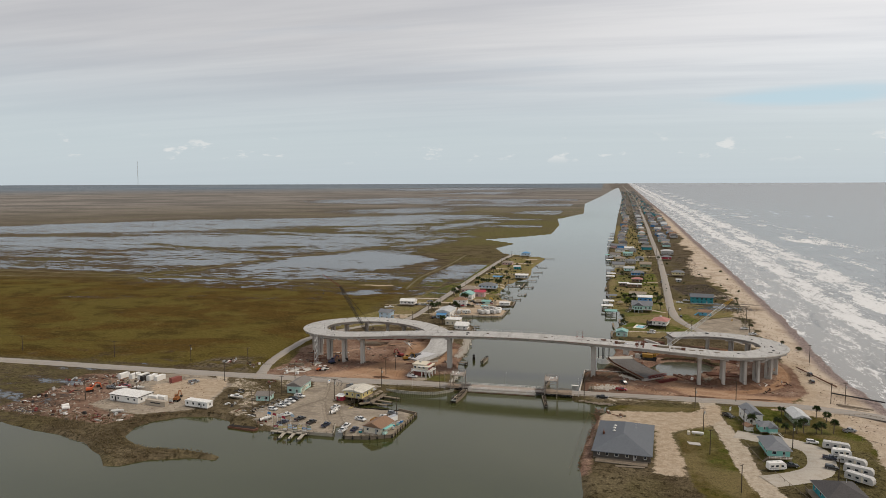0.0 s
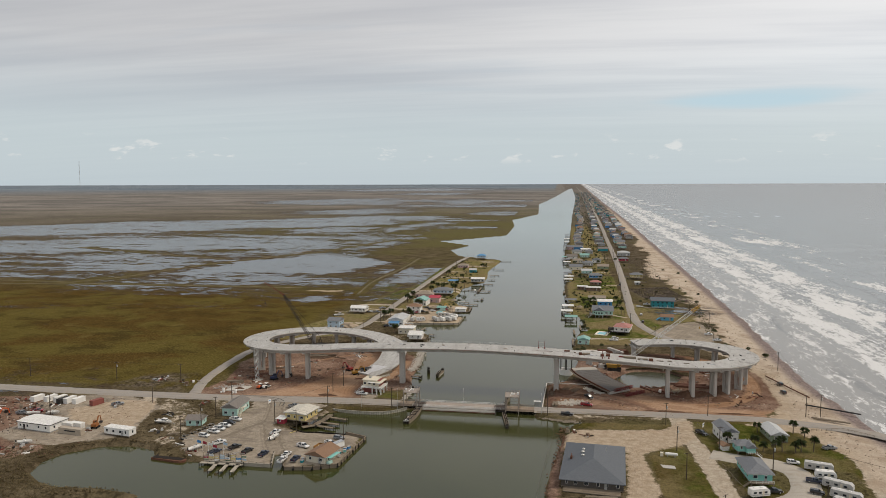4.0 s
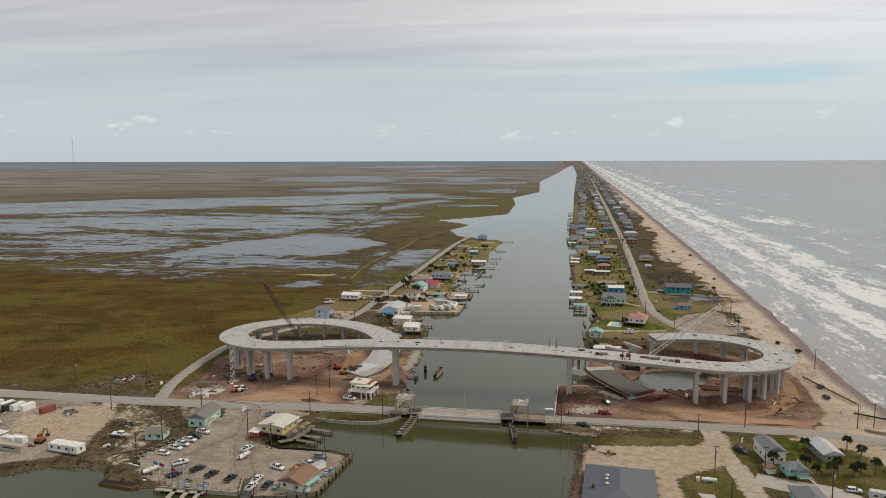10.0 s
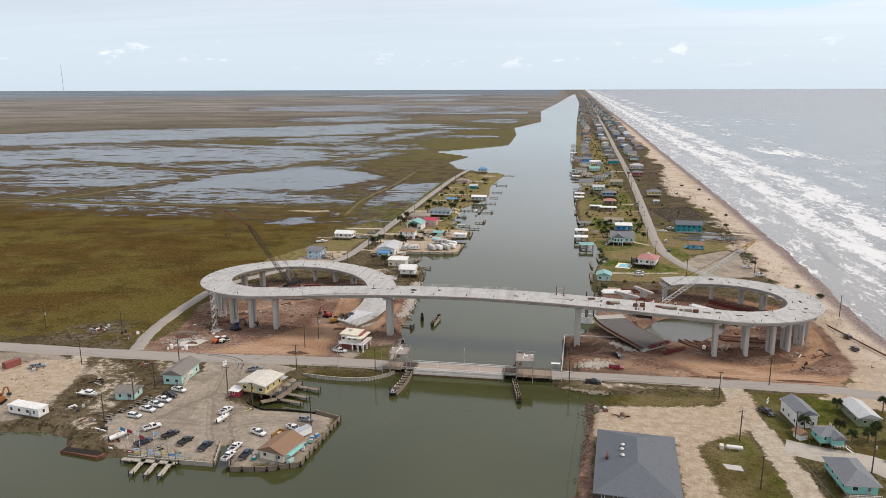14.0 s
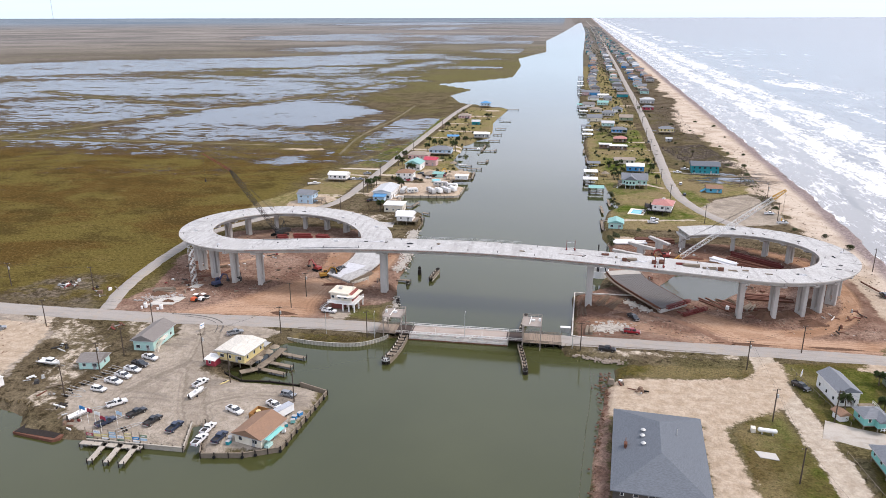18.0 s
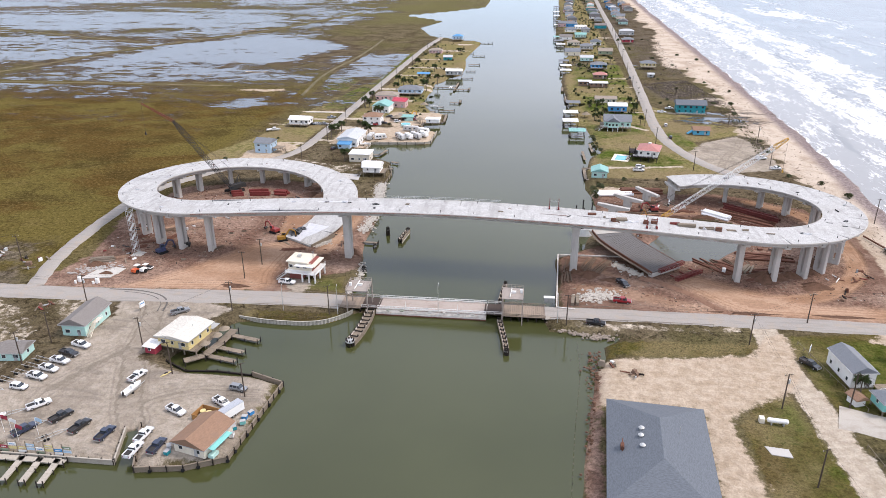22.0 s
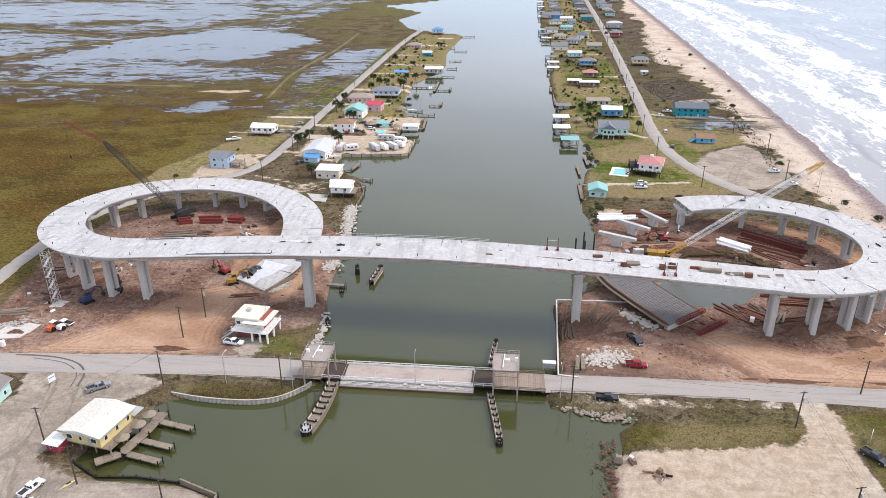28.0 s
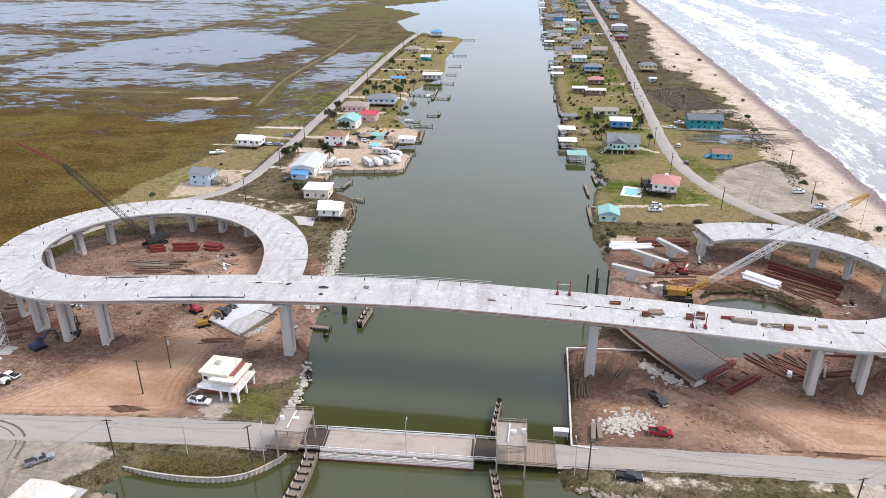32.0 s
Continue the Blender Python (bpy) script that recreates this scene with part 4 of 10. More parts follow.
def road(name, pts, width, z, mat, label, ragged=0.0, seed=1):
    rnd = random.Random(seed)
    line = smooth_line(pts, 3.0)
    g = Geo()
    vs, fs = [], []
    for i, p in enumerate(line):
        d = line[min(i + 1, len(line) - 1)] - line[max(i - 1, 0)]
        d = d / (np.linalg.norm(d) + 1e-9)
        s = np.array((d[1], -d[0]))
        w = width[0] + (width[1] - width[0]) * i / len(line) if isinstance(width, tuple) else width
        a, b = w / 2 + rnd.uniform(-ragged, ragged), w / 2 + rnd.uniform(-ragged, ragged)
        for k, h in ((-a - 0.5, -0.35), (-a, 0.0), (0, 0.07), (b, 0.0), (b + 0.5, -0.35)):
            vs.append((p[0] + s[0] * k, p[1] + s[1] * k, z + h))
        if i:
            o = (i - 1) * 5
            fs += [(o + j, o + j + 1, o + j + 6, o + j + 5) for j in range(4)]
    g.add(vs, fs)
    P = draw_in(np.array(g.v))
    g.v = [tuple(q) for q in P]
    return piece(name, g, mat, label, "road", "structure", smooth=True)


build_ground()
build_water()
ASPHALT = road_material("worn_asphalt", (0.275, 0.250, 0.222), (0.350, 0.322, 0.288), (0.34, 0.285, 0.228))
SHELL = road_material("crushed_shell", (0.43, 0.38, 0.31), (0.56, 0.51, 0.44), (0.36, 0.30, 0.23))
CONCRETE_LOT = road_material("pale_concrete_paving", (0.37, 0.335, 0.285), (0.46, 0.42, 0.365), (0.33, 0.285, 0.23))
road("road", [(-1500, 40), (-900, 16), (-500, 4), (-320, 0), (-180, -1.5), (-135, -1.2), (-112, -0.4), (-85, 1.6), (-60, 3.2), (-44, 3.5), (-30, 3.5)], 8.8, 1.72, ASPHALT, "worn grey asphalt two-lane road with sandy shoulders", 0.25, 1)
road("road", [(36.4, 3.5), (60, 4.2), (90, 4.6), (120, 4.6), (146, 3.2), (175, -4), (190, -13)], 7.2, 1.72, ASPHALT, "worn grey asphalt road with sandy shoulders", 0.25, 2)
road("road", [(-140, 3), (-147, 30), (-151, 70), (-149, 105), (-128, 145), (-103, 176), (-98, 242), (-96, 372), (-91, 589), (-84, 692)], 5.6, 1.66, ASPHALT, "narrow grey asphalt lane along the canal houses", 0.3, 3)
road("road", [(146, 142), (138, 152), (121, 178), (110, 214), (107, 257), (110, 333), (117, 490), (125, 713), (134, 1064), (153, 1785), (236, 5385), (330, 12000)], 6.6, 1.66, ASPHALT, "grey asphalt beach road between rows of houses", 0.3, 4)
road("road", [(109, -43), (120, -47), (131, -50), (137, -57), (137, -68), (132, -80), (122, -88), (112, -93)], 10.0, 1.60, CONCRETE_LOT, "pale concrete driveway loop beside parked trailers", 0.2, 6)


# ---- the spiral bridge ----
CONCRETE = paint("bridge_concrete", (0.47, 0.445, 0.41), 0.18, 0.5, 0.85, dirt=(0.28, 0.26, 0.235), dirt_amount=0.6, stretch=(1, 1, 0.25))


def deck_material():
    """New concrete: broom streaks across the deck, cement dust, tyre marks, damp blotches."""
    n = Nodes("deck_concrete")
    fine, mid, broad = n.noise(2.2, 7, 0.75), n.noise(0.5, 6, 0.68), n.noise(0.09, 4, 0.6)
    streak = n.noise(0.5, 5, 0.6, stretch=(0.9, 0.12, 1), turn=0.12)
    col = n.mix(n.band(fine, 0.40, 0.60), (0.345, 0.338, 0.322), (0.485, 0.477, 0.460))
    col = n.mix(n.band(streak, 0.46, 0.66, 0, 0.75), col, (0.29, 0.28, 0.265))
    col = n.mix(n.band(mid, 0.50, 0.64, 0, 0.7), col, (0.515, 0.508, 0.490))
    col = n.mix(n.band(broad, 0.52, 0.66, 0, 0.55), col, (0.37, 0.355, 0.333))
    n.set(Base_Color=col, Roughness=0.88, Specular_IOR_Level=0.2)
    n.bump(fine, 0.2, 0.03)
    return n.m


DECK_TOP = deck_material()
RUST = paint("rusty_steel", (0.145, 0.066, 0.044), 0.4, 2.0, 0.8, dirt=(0.215, 0.105, 0.066))
RED_STEEL = paint("red_painted_steel", (0.19, 0.042, 0.036), 0.35, 2.0, 0.6)
TIMBER = paint("weathered_timber", (0.27, 0.22, 0.165), 0.35, 2.5, 0.85, vary=0.4)
DARK_TIMBER = paint("tarred_timber", (0.032, 0.026, 0.022), 0.4, 3.0, 0.85)
GALV = paint("galvanised_steel", (0.52, 0.52, 0.50), 0.2, 3.0, 0.5, 0.4)


def drop(d):
    """Fall of the deck at a way d from the crest: a crest curve, then six in a hundred."""
    return 0.03 * d * d / 70 if d < 70 else 2.1 + 0.06 * (d - 70)


def bridge_line(pts, crest=23.0):
    out, d = [], 0.0
    for i, p in enumerate(pts):
        if i:
            d += math.hypot(p[0] - pts[i - 1][0], p[1] - pts[i - 1][1])
        out.append((p[0], p[1], crest - drop(d)))
    return out


def arc(cx, cy, r, a0, a1, step=3.0):
    n = max(2, int(abs(math.radians(a1 - a0)) * r / step))
    return [(cx + r * math.cos(radians(a0 + (a1 - a0) * i / n)), cy + r * math.sin(radians(a0 + (a1 - a0) * i / n))) for i in range(n + 1)]


WEST_C, WEST_R, EAST_C, EAST_R = (-94.0, 82.0), 42.0, (106.0, 78.0), 43.0
west_plan = [tuple(p) for p in smooth_line([(5, 39.2), (-40, 40), (-94, 40)], 3.0)] + arc(*WEST_C, WEST_R, -90, -360)[1:] + [tuple(p) for p in smooth_line([(-52, 82), (-52.4, 72), (-55.4, 61), (-60.4, 51)], 3.0)][1:]
east_plan = [tuple(p) for p in smooth_line([(5, 39.2), (50, 36.8), (106, 35)], 3.0)] + arc(*EAST_C, EAST_R, -90, 106)[1:]
WEST, EAST = bridge_line(west_plan), bridge_line(east_plan)
for k in range(1, 13):  # the last stretch runs down to the ground
    u = (13 - k) / 12
    WEST[-k] = (*WEST[-k][:2], WEST[-k][2] * (1 - u) + 2.3 * u)
HALF = 7.4


def girder(line, off, depth, w=0.55):
    h = -0.28
    return Geo().sweep(line, [(off - w, h), (off - w * 0.35, h - 0.25), (off - w * 0.3, h - depth + 0.3), (off - w * 0.7, h - depth), (off + w * 0.7, h - depth), (off + w * 0.3, h - depth + 0.3), (off + w * 0.35, h - 0.25), (off + w, h)][::-1])


def nearest(line, x, y):
    return min(range(len(line)), key=lambda i: (line[i][0] - x) ** 2 + (line[i][1] - y) ** 2)


def build_span(line, i0, i1, root):
    cut = line[i0 : i1 + 1]
    if len(cut) < 2:
        return
    slab = part("deck_slab", Geo().sweep(cut, [(-HALF, 0), (-HALF, -0.28), (HALF, -0.28), (HALF, 0)]), DECK_TOP, root, "pale new concrete deck with dusty streaks")
    for side in (-1, 1):
        part("edge_beam", Geo().sweep(cut, [(side * (HALF + 0.02) - 0.14, -0.42), (side * (HALF + 0.02) + 0.14, -0.42), (side * (HALF + 0.02) + 0.14, 0.03), (side * (HALF + 0.02) - 0.14, 0.03)]), CONCRETE, slab)
    for off in (-5.4, -1.8, 1.8, 5.4):
        part("girder", girder(cut, off, 1.75), CONCRETE, root)


def pier(name, p, heading, z_top, base=0.9, wide=1.9):
    """Two legs joined by a cap and a low tie."""
    root = thing(name, p[0], p[1], base, math.degrees(heading), "pale concrete bridge pier with two legs", "bridge pier", "bridge piers")
    top = z_top - base - 2.05
    for s in (-1, 1):
        g = Geo()
        c = 0.22
        w, d = 0.78, wide / 2
        plan = [(-d + c, -w), (d - c, -w), (d, -w + c), (d, w - c), (d - c, w), (-d + c, w), (-d, w - c), (-d, -w + c)]
        g.prism([(x, y + s * 1.16) for x, y in plan], 0, top - 1.1)
        part("leg", g, CONCRETE, root)
    part("tie_wall", Geo().box(0, 0, 0, wide * 0.9, 1.7, 2.2), CONCRETE, root)
    part("upper_tie", Geo().box(0, 0, top - 2.4, wide * 0.9, 1.7, 1.3), CONCRETE, root)
    cap = Geo()
    L = 6.2
    cap.add([(a * wide * 0.56, y, z) for a in (-1, 1) for y, z in ((-2.1, top - 1.1), (2.1, top - 1.1), (L, top - 0.55), (L, top), (-L, top), (-L, top - 0.55))],
            [(5, 4, 3, 2, 1, 0), (6, 7, 8, 9, 10, 11)] + [(i, (i + 1) % 6, 6 + (i + 1) % 6, 6 + i) for i in range(6)])
    part("pier_cap", cap, CONCRETE, root)
    for off in (-5.4, 5.4):
        part("bearing", Geo().box(0, off, top, 0.7, 0.7, 0.08), RUST, root)
    return root


def build_bridge():
    root = thing("spiral_bridge", 0, 0, 0, 0, "pale concrete bridge with a spiral ramp at each end, under construction", "bridge")
    for line, centre, r, angles, ends in (
        (WEST, WEST_C, WEST_R, (-103, -118, -135, -152, -168, -183, -201, -220, -240, -259, -276, -293, -312, -332, -350), (-92, 40)),
        (EAST, EAST_C, EAST_R, (-79, -64, -49, -33, -16, 2, 19, 37, 55, 73, 105), (102, 35.2)),
    ):
        stops = [0, nearest(line, -37.5 if line is WEST else 47.5, 38), nearest(line, *ends)]
        stops += [nearest(line, centre[0] + r * math.cos(radians(a)), centre[1] + r * math.sin(radians(a))) for a in angles]
        if line is WEST:
            stops.append(len(line) - 4)
        for i, j in zip(stops, stops[1:]):
            build_span(line, i, j, root)
        if line is WEST:
            build_span(line, stops[-1], len(line) - 1, root)
        for i in stops[1:]:
            if line is WEST and i > len(line) - 5:
                continue
            x, y, z = line[i]
            a, b = line[max(i - 1, 0)], line[min(i + 1, len(line) - 1)]
            pier("bridge_pier", (x, y), math.atan2(b[1] - a[1], b[0] - a[0]), z, wide=2.6 if i == stops[1] else 1.9)
    return root


build_bridge()


# ---- builders for the things ----
def colour(name, c, rough=0.7, **kw):
    return paint(name, c, kw.pop("var", 0.12), kw.pop("scale", 1.2), rough, **kw)


def glass_material():
    n = Nodes("window_glass")
    n.set(Base_Color=n.mix(n.noise(0.8), (0.012, 0.016, 0.02), (0.05, 0.06, 0.07)), Roughness=0.08, Specular_IOR_Level=0.6)
    return n.m


GLASS = glass_material()
WHITE = colour("white_paint", (0.78, 0.77, 0.74), 0.6, dirt=(0.55, 0.52, 0.46), dirt_amount=0.35)
CREAM = colour("cream_paint", (0.70, 0.64, 0.52))
RUBBER = colour("black_rubber", (0.018, 0.018, 0.018), 0.9, var=0.3)
STEEL_DARK = colour("dark_steel", (0.045, 0.042, 0.04), 0.6, var=0.3)
ALU = colour("bare_aluminium", (0.60, 0.60, 0.60), 0.35, metal=0.7)
WALLS = {
    "white": WHITE,
    "cream": CREAM,
    "teal": colour("teal_paint", (0.22, 0.52, 0.47)),
    "mint": colour("mint_paint", (0.45, 0.66, 0.60)),
    "blue": colour("blue_paint", (0.06, 0.24, 0.50)),
    "deep_teal": colour("deep_teal_paint", (0.03, 0.25, 0.29)),
    "light_blue": colour("light_blue_paint", (0.42, 0.55, 0.66)),
    "yellow": colour("yellow_paint", (0.62, 0.51, 0.24)),
    "red": colour("red_paint", (0.34, 0.05, 0.07)),
    "pink": colour("pink_paint", (0.62, 0.42, 0.40)),
    "green": colour("grey_green_paint", (0.24, 0.29, 0.20)),
    "grey": colour("grey_paint", (0.40, 0.40, 0.39)),
    "brown": colour("brown_paint", (0.20, 0.13, 0.09)),
    "brick": colour("brick_red_paint", (0.26, 0.09, 0.075)),
    "wood": TIMBER,
    "sky_blue": colour("sky_blue_paint", (0.10, 0.36, 0.52)),
    "weathered": colour("weathered_dark_boards", (0.10, 0.09, 0.08), 0.9, var=0.4),
}


def roofing(name, c, rough=0.8):
    """Shingles or sheets: rows of slightly different tone."""
    n = Nodes(name)
    rows = n.noise(3.0, 3, 0.6, kind="obj", stretch=(0.5, 0.5, 4.0))
    fine, broad = n.noise(14, 4, 0.6), n.noise(0.5, 4, 0.6)
    col = n.mix(n.band(rows, 0.3, 0.7), tuple(v * 0.8 for v in c), tuple(min(1, v * 1.15) for v in c))
    col = n.mix(n.band(fine, 0.4, 0.8, 0, 0.5), col, tuple(v * 0.6 for v in c))
    col = n.mix(n.band(broad, 0.5, 0.75, 0, 0.5), col, tuple(min(1, v * 0.75 + 0.03) for v in c))
    n.set(Base_Color=col, Roughness=rough, Specular_IOR_Level=0.25)
    n.bump(rows, 0.3, 0.05)
    return n.m


ROOFS = {
    "grey": roofing("grey_shingles", (0.185, 0.195, 0.21)),
    "slate": roofing("slate_blue_sheeting", (0.125, 0.138, 0.155), 0.75),
    "dark": roofing("dark_shingles", (0.075, 0.07, 0.07)),
    "light": roofing("pale_metal_roof", (0.48, 0.49, 0.49), 0.5),
    "aged": roofing("aged_white_roof", (0.60, 0.565, 0.49), 0.7),
    "white": roofing("white_metal_roof", (0.74, 0.73, 0.70), 0.5),
    "brown": roofing("brown_shingles", (0.255, 0.155, 0.10)),
    "tan": roofing("tan_shingles", (0.30, 0.25, 0.20)),
    "taupe": roofing("taupe_shingles", (0.205, 0.185, 0.168)),
    "pink": roofing("faded_red_roof", (0.43, 0.20, 0.175)),
    "teal": roofing("teal_metal_roof", (0.22, 0.42, 0.38), 0.5),
    "red": roofing("red_metal_roof", (0.48, 0.06, 0.09), 0.5),
    "blue": roofing("blue_metal_roof", (0.10, 0.28, 0.50), 0.5),
}


def roof_geo(kind, w, d, z, rise, over=0.5, t=0.18):
    g = Geo()
    a, b = w / 2 + over, d / 2 + over
    if kind == "flat":
        g.box(0, 0, z, 2 * a, 2 * b, 0.3)
        return g.box(0, 0, z + 0.3, 2 * a - 0.5, 2 * b - 0.5, 0.06)
    if kind == "shed":
        vs = [(-a, -b, z), (a, -b, z), (a, b, z + rise), (-a, b, z + rise)]
        vs += [(x, y, q + t) for x, y, q in vs]
        return g.add(vs, [(3, 2, 1, 0), (4, 5, 6, 7), (0, 1, 5, 4), (1, 2, 6, 5), (2, 3, 7, 6), (3, 0, 4, 7)])
    hip = min(a, b) if kind == "hip" else 0.0
    if w >= d:
        r0, r1 = (-a + hip, 0), (a - hip, 0)
    else:
        r0, r1 = (0, -b + hip), (0, b - hip)
    low = [(-a, -b, z), (a, -b, z), (a, b, z), (-a, b, z)]
    vs = low + [(x, y, q + t) for x, y, q in low] + [(*r0, z + rise + t), (*r1, z + rise + t)]
    fs = [(3, 2, 1, 0), (0, 1, 5, 4), (1, 2, 6, 5), (2, 3, 7, 6), (3, 0, 4, 7)]
    if w >= d:
        fs += [(4, 5, 9, 8), (5, 6, 9), (6, 7, 8, 9), (7, 4, 8)]
    else:
        fs += [(4, 5, 8), (5, 6, 9, 8), (6, 7, 9), (7, 4, 8, 9)]
    return g.add(vs, fs)


def window(root, x, y, z, w, h, face):
    """A framed pane on a wall; face is the way it looks."""
    s = {"s": (0, -1), "n": (0, 1), "e": (1, 0), "w": (-1, 0)}[face]
    gx, gy = (w, 0.10) if s[0] == 0 else (0.10, w)
    if root.location.y > 230:
        part("window", Geo().box(x, y, z, gx, gy, h), GLASS, root)
        return
    f = part("window", Geo().box(x, y, z, gx, gy, h), WHITE, root)
    px, py = (w - 0.2, 0.04) if s[0] == 0 else (0.04, w - 0.2)
    part("pane", Geo().box(x + s[0] * 0.06, y + s[1] * 0.06, z + 0.1, px, py, h - 0.2), GLASS, f)


def railing(name, root, pts, z, mat, h=1.0, gap=1.8):
    g = Geo()
    for (x0, y0), (x1, y1) in zip(pts, pts[1:]):
        n = max(1, int(math.hypot(x1 - x0, y1 - y0) / gap))
        for k in range(n + 1):
            x, y = x0 + (x1 - x0) * k / n, y0 + (y1 - y0) * k / n
            g.box(x, y, z, 0.1, 0.1, h)
        for q in (0.5, 1.0):
            g.bar((x0, y0, z + h * q), (x1, y1, z + h * q), 0.09)
    return part(name, g, mat, root)


def stairs(root, x, y, z0, z1, way, width, mat):
    """Steps that climb from z0 at x, y along the way."""
    n = max(2, int((z1 - z0) / 0.19))
    g = Geo()
    run = 0.27
    c, s = way
    for k in range(n):
        g.box(x + c * run * k, y + s * run * k, z0 + (k + 0.7) * (z1 - z0) / n, width if c == 0 else 0.3, width if s == 0 else 0.3, 0.05)
    for q in (-1, 1):
        ox, oy = (q * width / 2, 0) if c == 0 else (0, q * width / 2)
        g.bar((x + ox, y + oy, z0), (x + ox + c * run * n, y + oy + s * run * n, z1), 0.08, 0.25)
        g.bar((x + ox, y + oy, z0 + 0.9), (x + ox + c * run * n, y + oy + s * run * n, z1 + 0.9), 0.08)
    part("stairs", g, mat, root)


def house(label, x, y, turn, w, d, wall_h, walls, roof, roof_kind="hip", stilt=0.0, rise=None, porch="", seed=0, detail=2, base=1.5, name="house", over=0.55, deck_mat=None, group="", z_extra=0.0):
    """A beach house; porch holds the sides (s, n, e, w) with an open deck."""
    rnd = random.Random(seed + int(x * 7 + y * 3))
    root = thing(name, x, y, base, turn, label, name.replace("_", " "), group)
    wm, rm = WALLS[walls], ROOFS[roof]
    dm = deck_mat or TIMBER
    rise = min(w, d) * 0.28 if rise is None else rise
    if stilt > 0:
        ext = {k: (2.4 if k in porch else 0.0) for k in "snew"}
        x0, x1, y0, y1 = -w / 2 - ext["w"], w / 2 + ext["e"], -d / 2 - ext["s"], d / 2 + ext["n"]
        nx, ny = max(2, int((x1 - x0) / 4.0) + 1), max(2, min(3 if y < 400 else 2, int((y1 - y0) / 4.2) + 1))
        if detail < 2:
            nx, ny = (3 if y < 1000 else 2), 2
        for i in range(nx):
            for j in range(ny):
                px, py = x0 + 0.25 + (x1 - x0 - 0.5) * i / (nx - 1), y0 + 0.25 + (y1 - y0 - 0.5) * j / (ny - 1)
                part("stilt", Geo().box(px, py, -0.3, 0.3, 0.3, stilt + 0.3), dm, root)
        part("floor_deck", Geo().box((x0 + x1) / 2, (y0 + y1) / 2, stilt - 0.3, x1 - x0, y1 - y0, 0.3), dm, root)
        if porch and detail > 1:
            pts = [(x0, y0), (x1, y0)] if "s" in porch else []
            if pts:
                railing("deck_railing", root, pts, stilt, WHITE if walls != "brown" else dm)
            if "e" in porch:
                railing("deck_railing", root, [(x1, y0), (x1, y1)], stilt, dm)
            if "w" in porch:
                railing("deck_railing", root, [(x0, y0), (x0, y1)], stilt, dm)
            stairs(root, x0 - 0.27 * int(stilt / 0.19), y0 + 0.8, 0, stilt, (1, 0), 1.1, dm)
    part("wall", Geo().box(0, 0, stilt, w, d, wall_h), wm, root)
    if roof_kind == "gable":
        t = stilt + wall_h
        g = Geo()
        if w >= d:
            for sx in (-1, 1):
                g.add([(sx * w / 2, -d / 2, t), (sx * w / 2, d / 2, t), (sx * w / 2, 0, t + rise * 0.92), (sx * (w / 2 - 0.15), -d / 2, t), (sx * (w / 2 - 0.15), d / 2, t), (sx * (w / 2 - 0.15), 0, t + rise * 0.92)], [(0, 1, 2), (5, 4, 3)])
        else:
            for sy in (-1, 1):
                g.add([(-w / 2, sy * d / 2, t), (w / 2, sy * d / 2, t), (0, sy * d / 2, t + rise * 0.92), (-w / 2, sy * (d / 2 - 0.15), t), (w / 2, sy * (d / 2 - 0.15), t), (0, sy * (d / 2 - 0.15), t + rise * 0.92)], [(0, 1, 2), (5, 4, 3)])
        part("gable_wall", g, wm, root)
    part("roof", roof_geo(roof_kind, w, d, stilt + wall_h, rise, over), rm, root)
    if roof_kind in ("hip", "gable") and detail > 1:
        g = Geo()
        a, b, q = w / 2 + over, d / 2 + over, stilt + wall_h
        for p0, p1 in (((-a, -b), (a, -b)), ((a, -b), (a, b)), ((a, b), (-a, b)), ((-a, b), (-a, -b))):
            g.bar((*p0, q + 0.06), (*p1, q + 0.06), 0.07, 0.22)
        part("fascia", g, WALLS["white" if walls == "white" else "grey"] if roof != "slate" else ROOFS["slate"], root)
    floors = max(1, int(wall_h / 2.6))
    for k in range(floors):
        z = stilt + k * 2.7 + 0.95
        if z + 1.2 > stilt + wall_h:
            continue
        n = max(1, int(w / 3.2))
        for i in range(n):
            px = -w / 2 + w * (i + 0.5) / n + rnd.uniform(-0.3, 0.3)
            if detail > 1 or i == 0 or (i == 2 and y < 1100):
                window(root, px, -d / 2, z, rnd.choice((0.9, 1.2, 1.6)), 1.25, "s")
        if detail > 1:
            n = max(1, int(d / 3.6)) if y < 260 else 1
            for i in range(n):
                py = -d / 2 + d * (i + 0.5) / n
                window(root, -w / 2, py, z, 1.0, 1.25, "w")
                window(root, w / 2, py, z, 1.0, 1.25, "e")
    if detail > 1:
        door = part("door", Geo().box(w * 0.22, -d / 2 - 0.03, stilt, 0.95, 0.1, 2.05), WALLS["grey"] if walls != "grey" else WHITE, root)
        part("door_handle", Geo().box(w * 0.22 + 0.36, -d / 2 - 0.11, stilt + 1.0, 0.06, 0.08, 0.06), STEEL_DARK, door)
        if rnd.random() < 0.7:
            part("roof_vent", Geo().tube((w * 0.2, d * 0.12, stilt + wall_h + rise * 0.4), (w * 0.2, d * 0.12, stilt + wall_h + rise + 0.3), 0.09), GALV, root)
    return root


CAR_PAINT = {}


def car_paint(name, c, rough=0.28):
    if name not in CAR_PAINT:
        n = Nodes(name + "_car_paint")
        n.set(Base_Color=n.mix(n.band(n.noise(2.0), 0.4, 0.8, 0, 0.4), c, tuple(v * 0.75 + 0.03 for v in c)), Roughness=rough, Coat_Weight=0.5)
        CAR_PAINT[name] = n.m
    return CAR_PAINT[name]


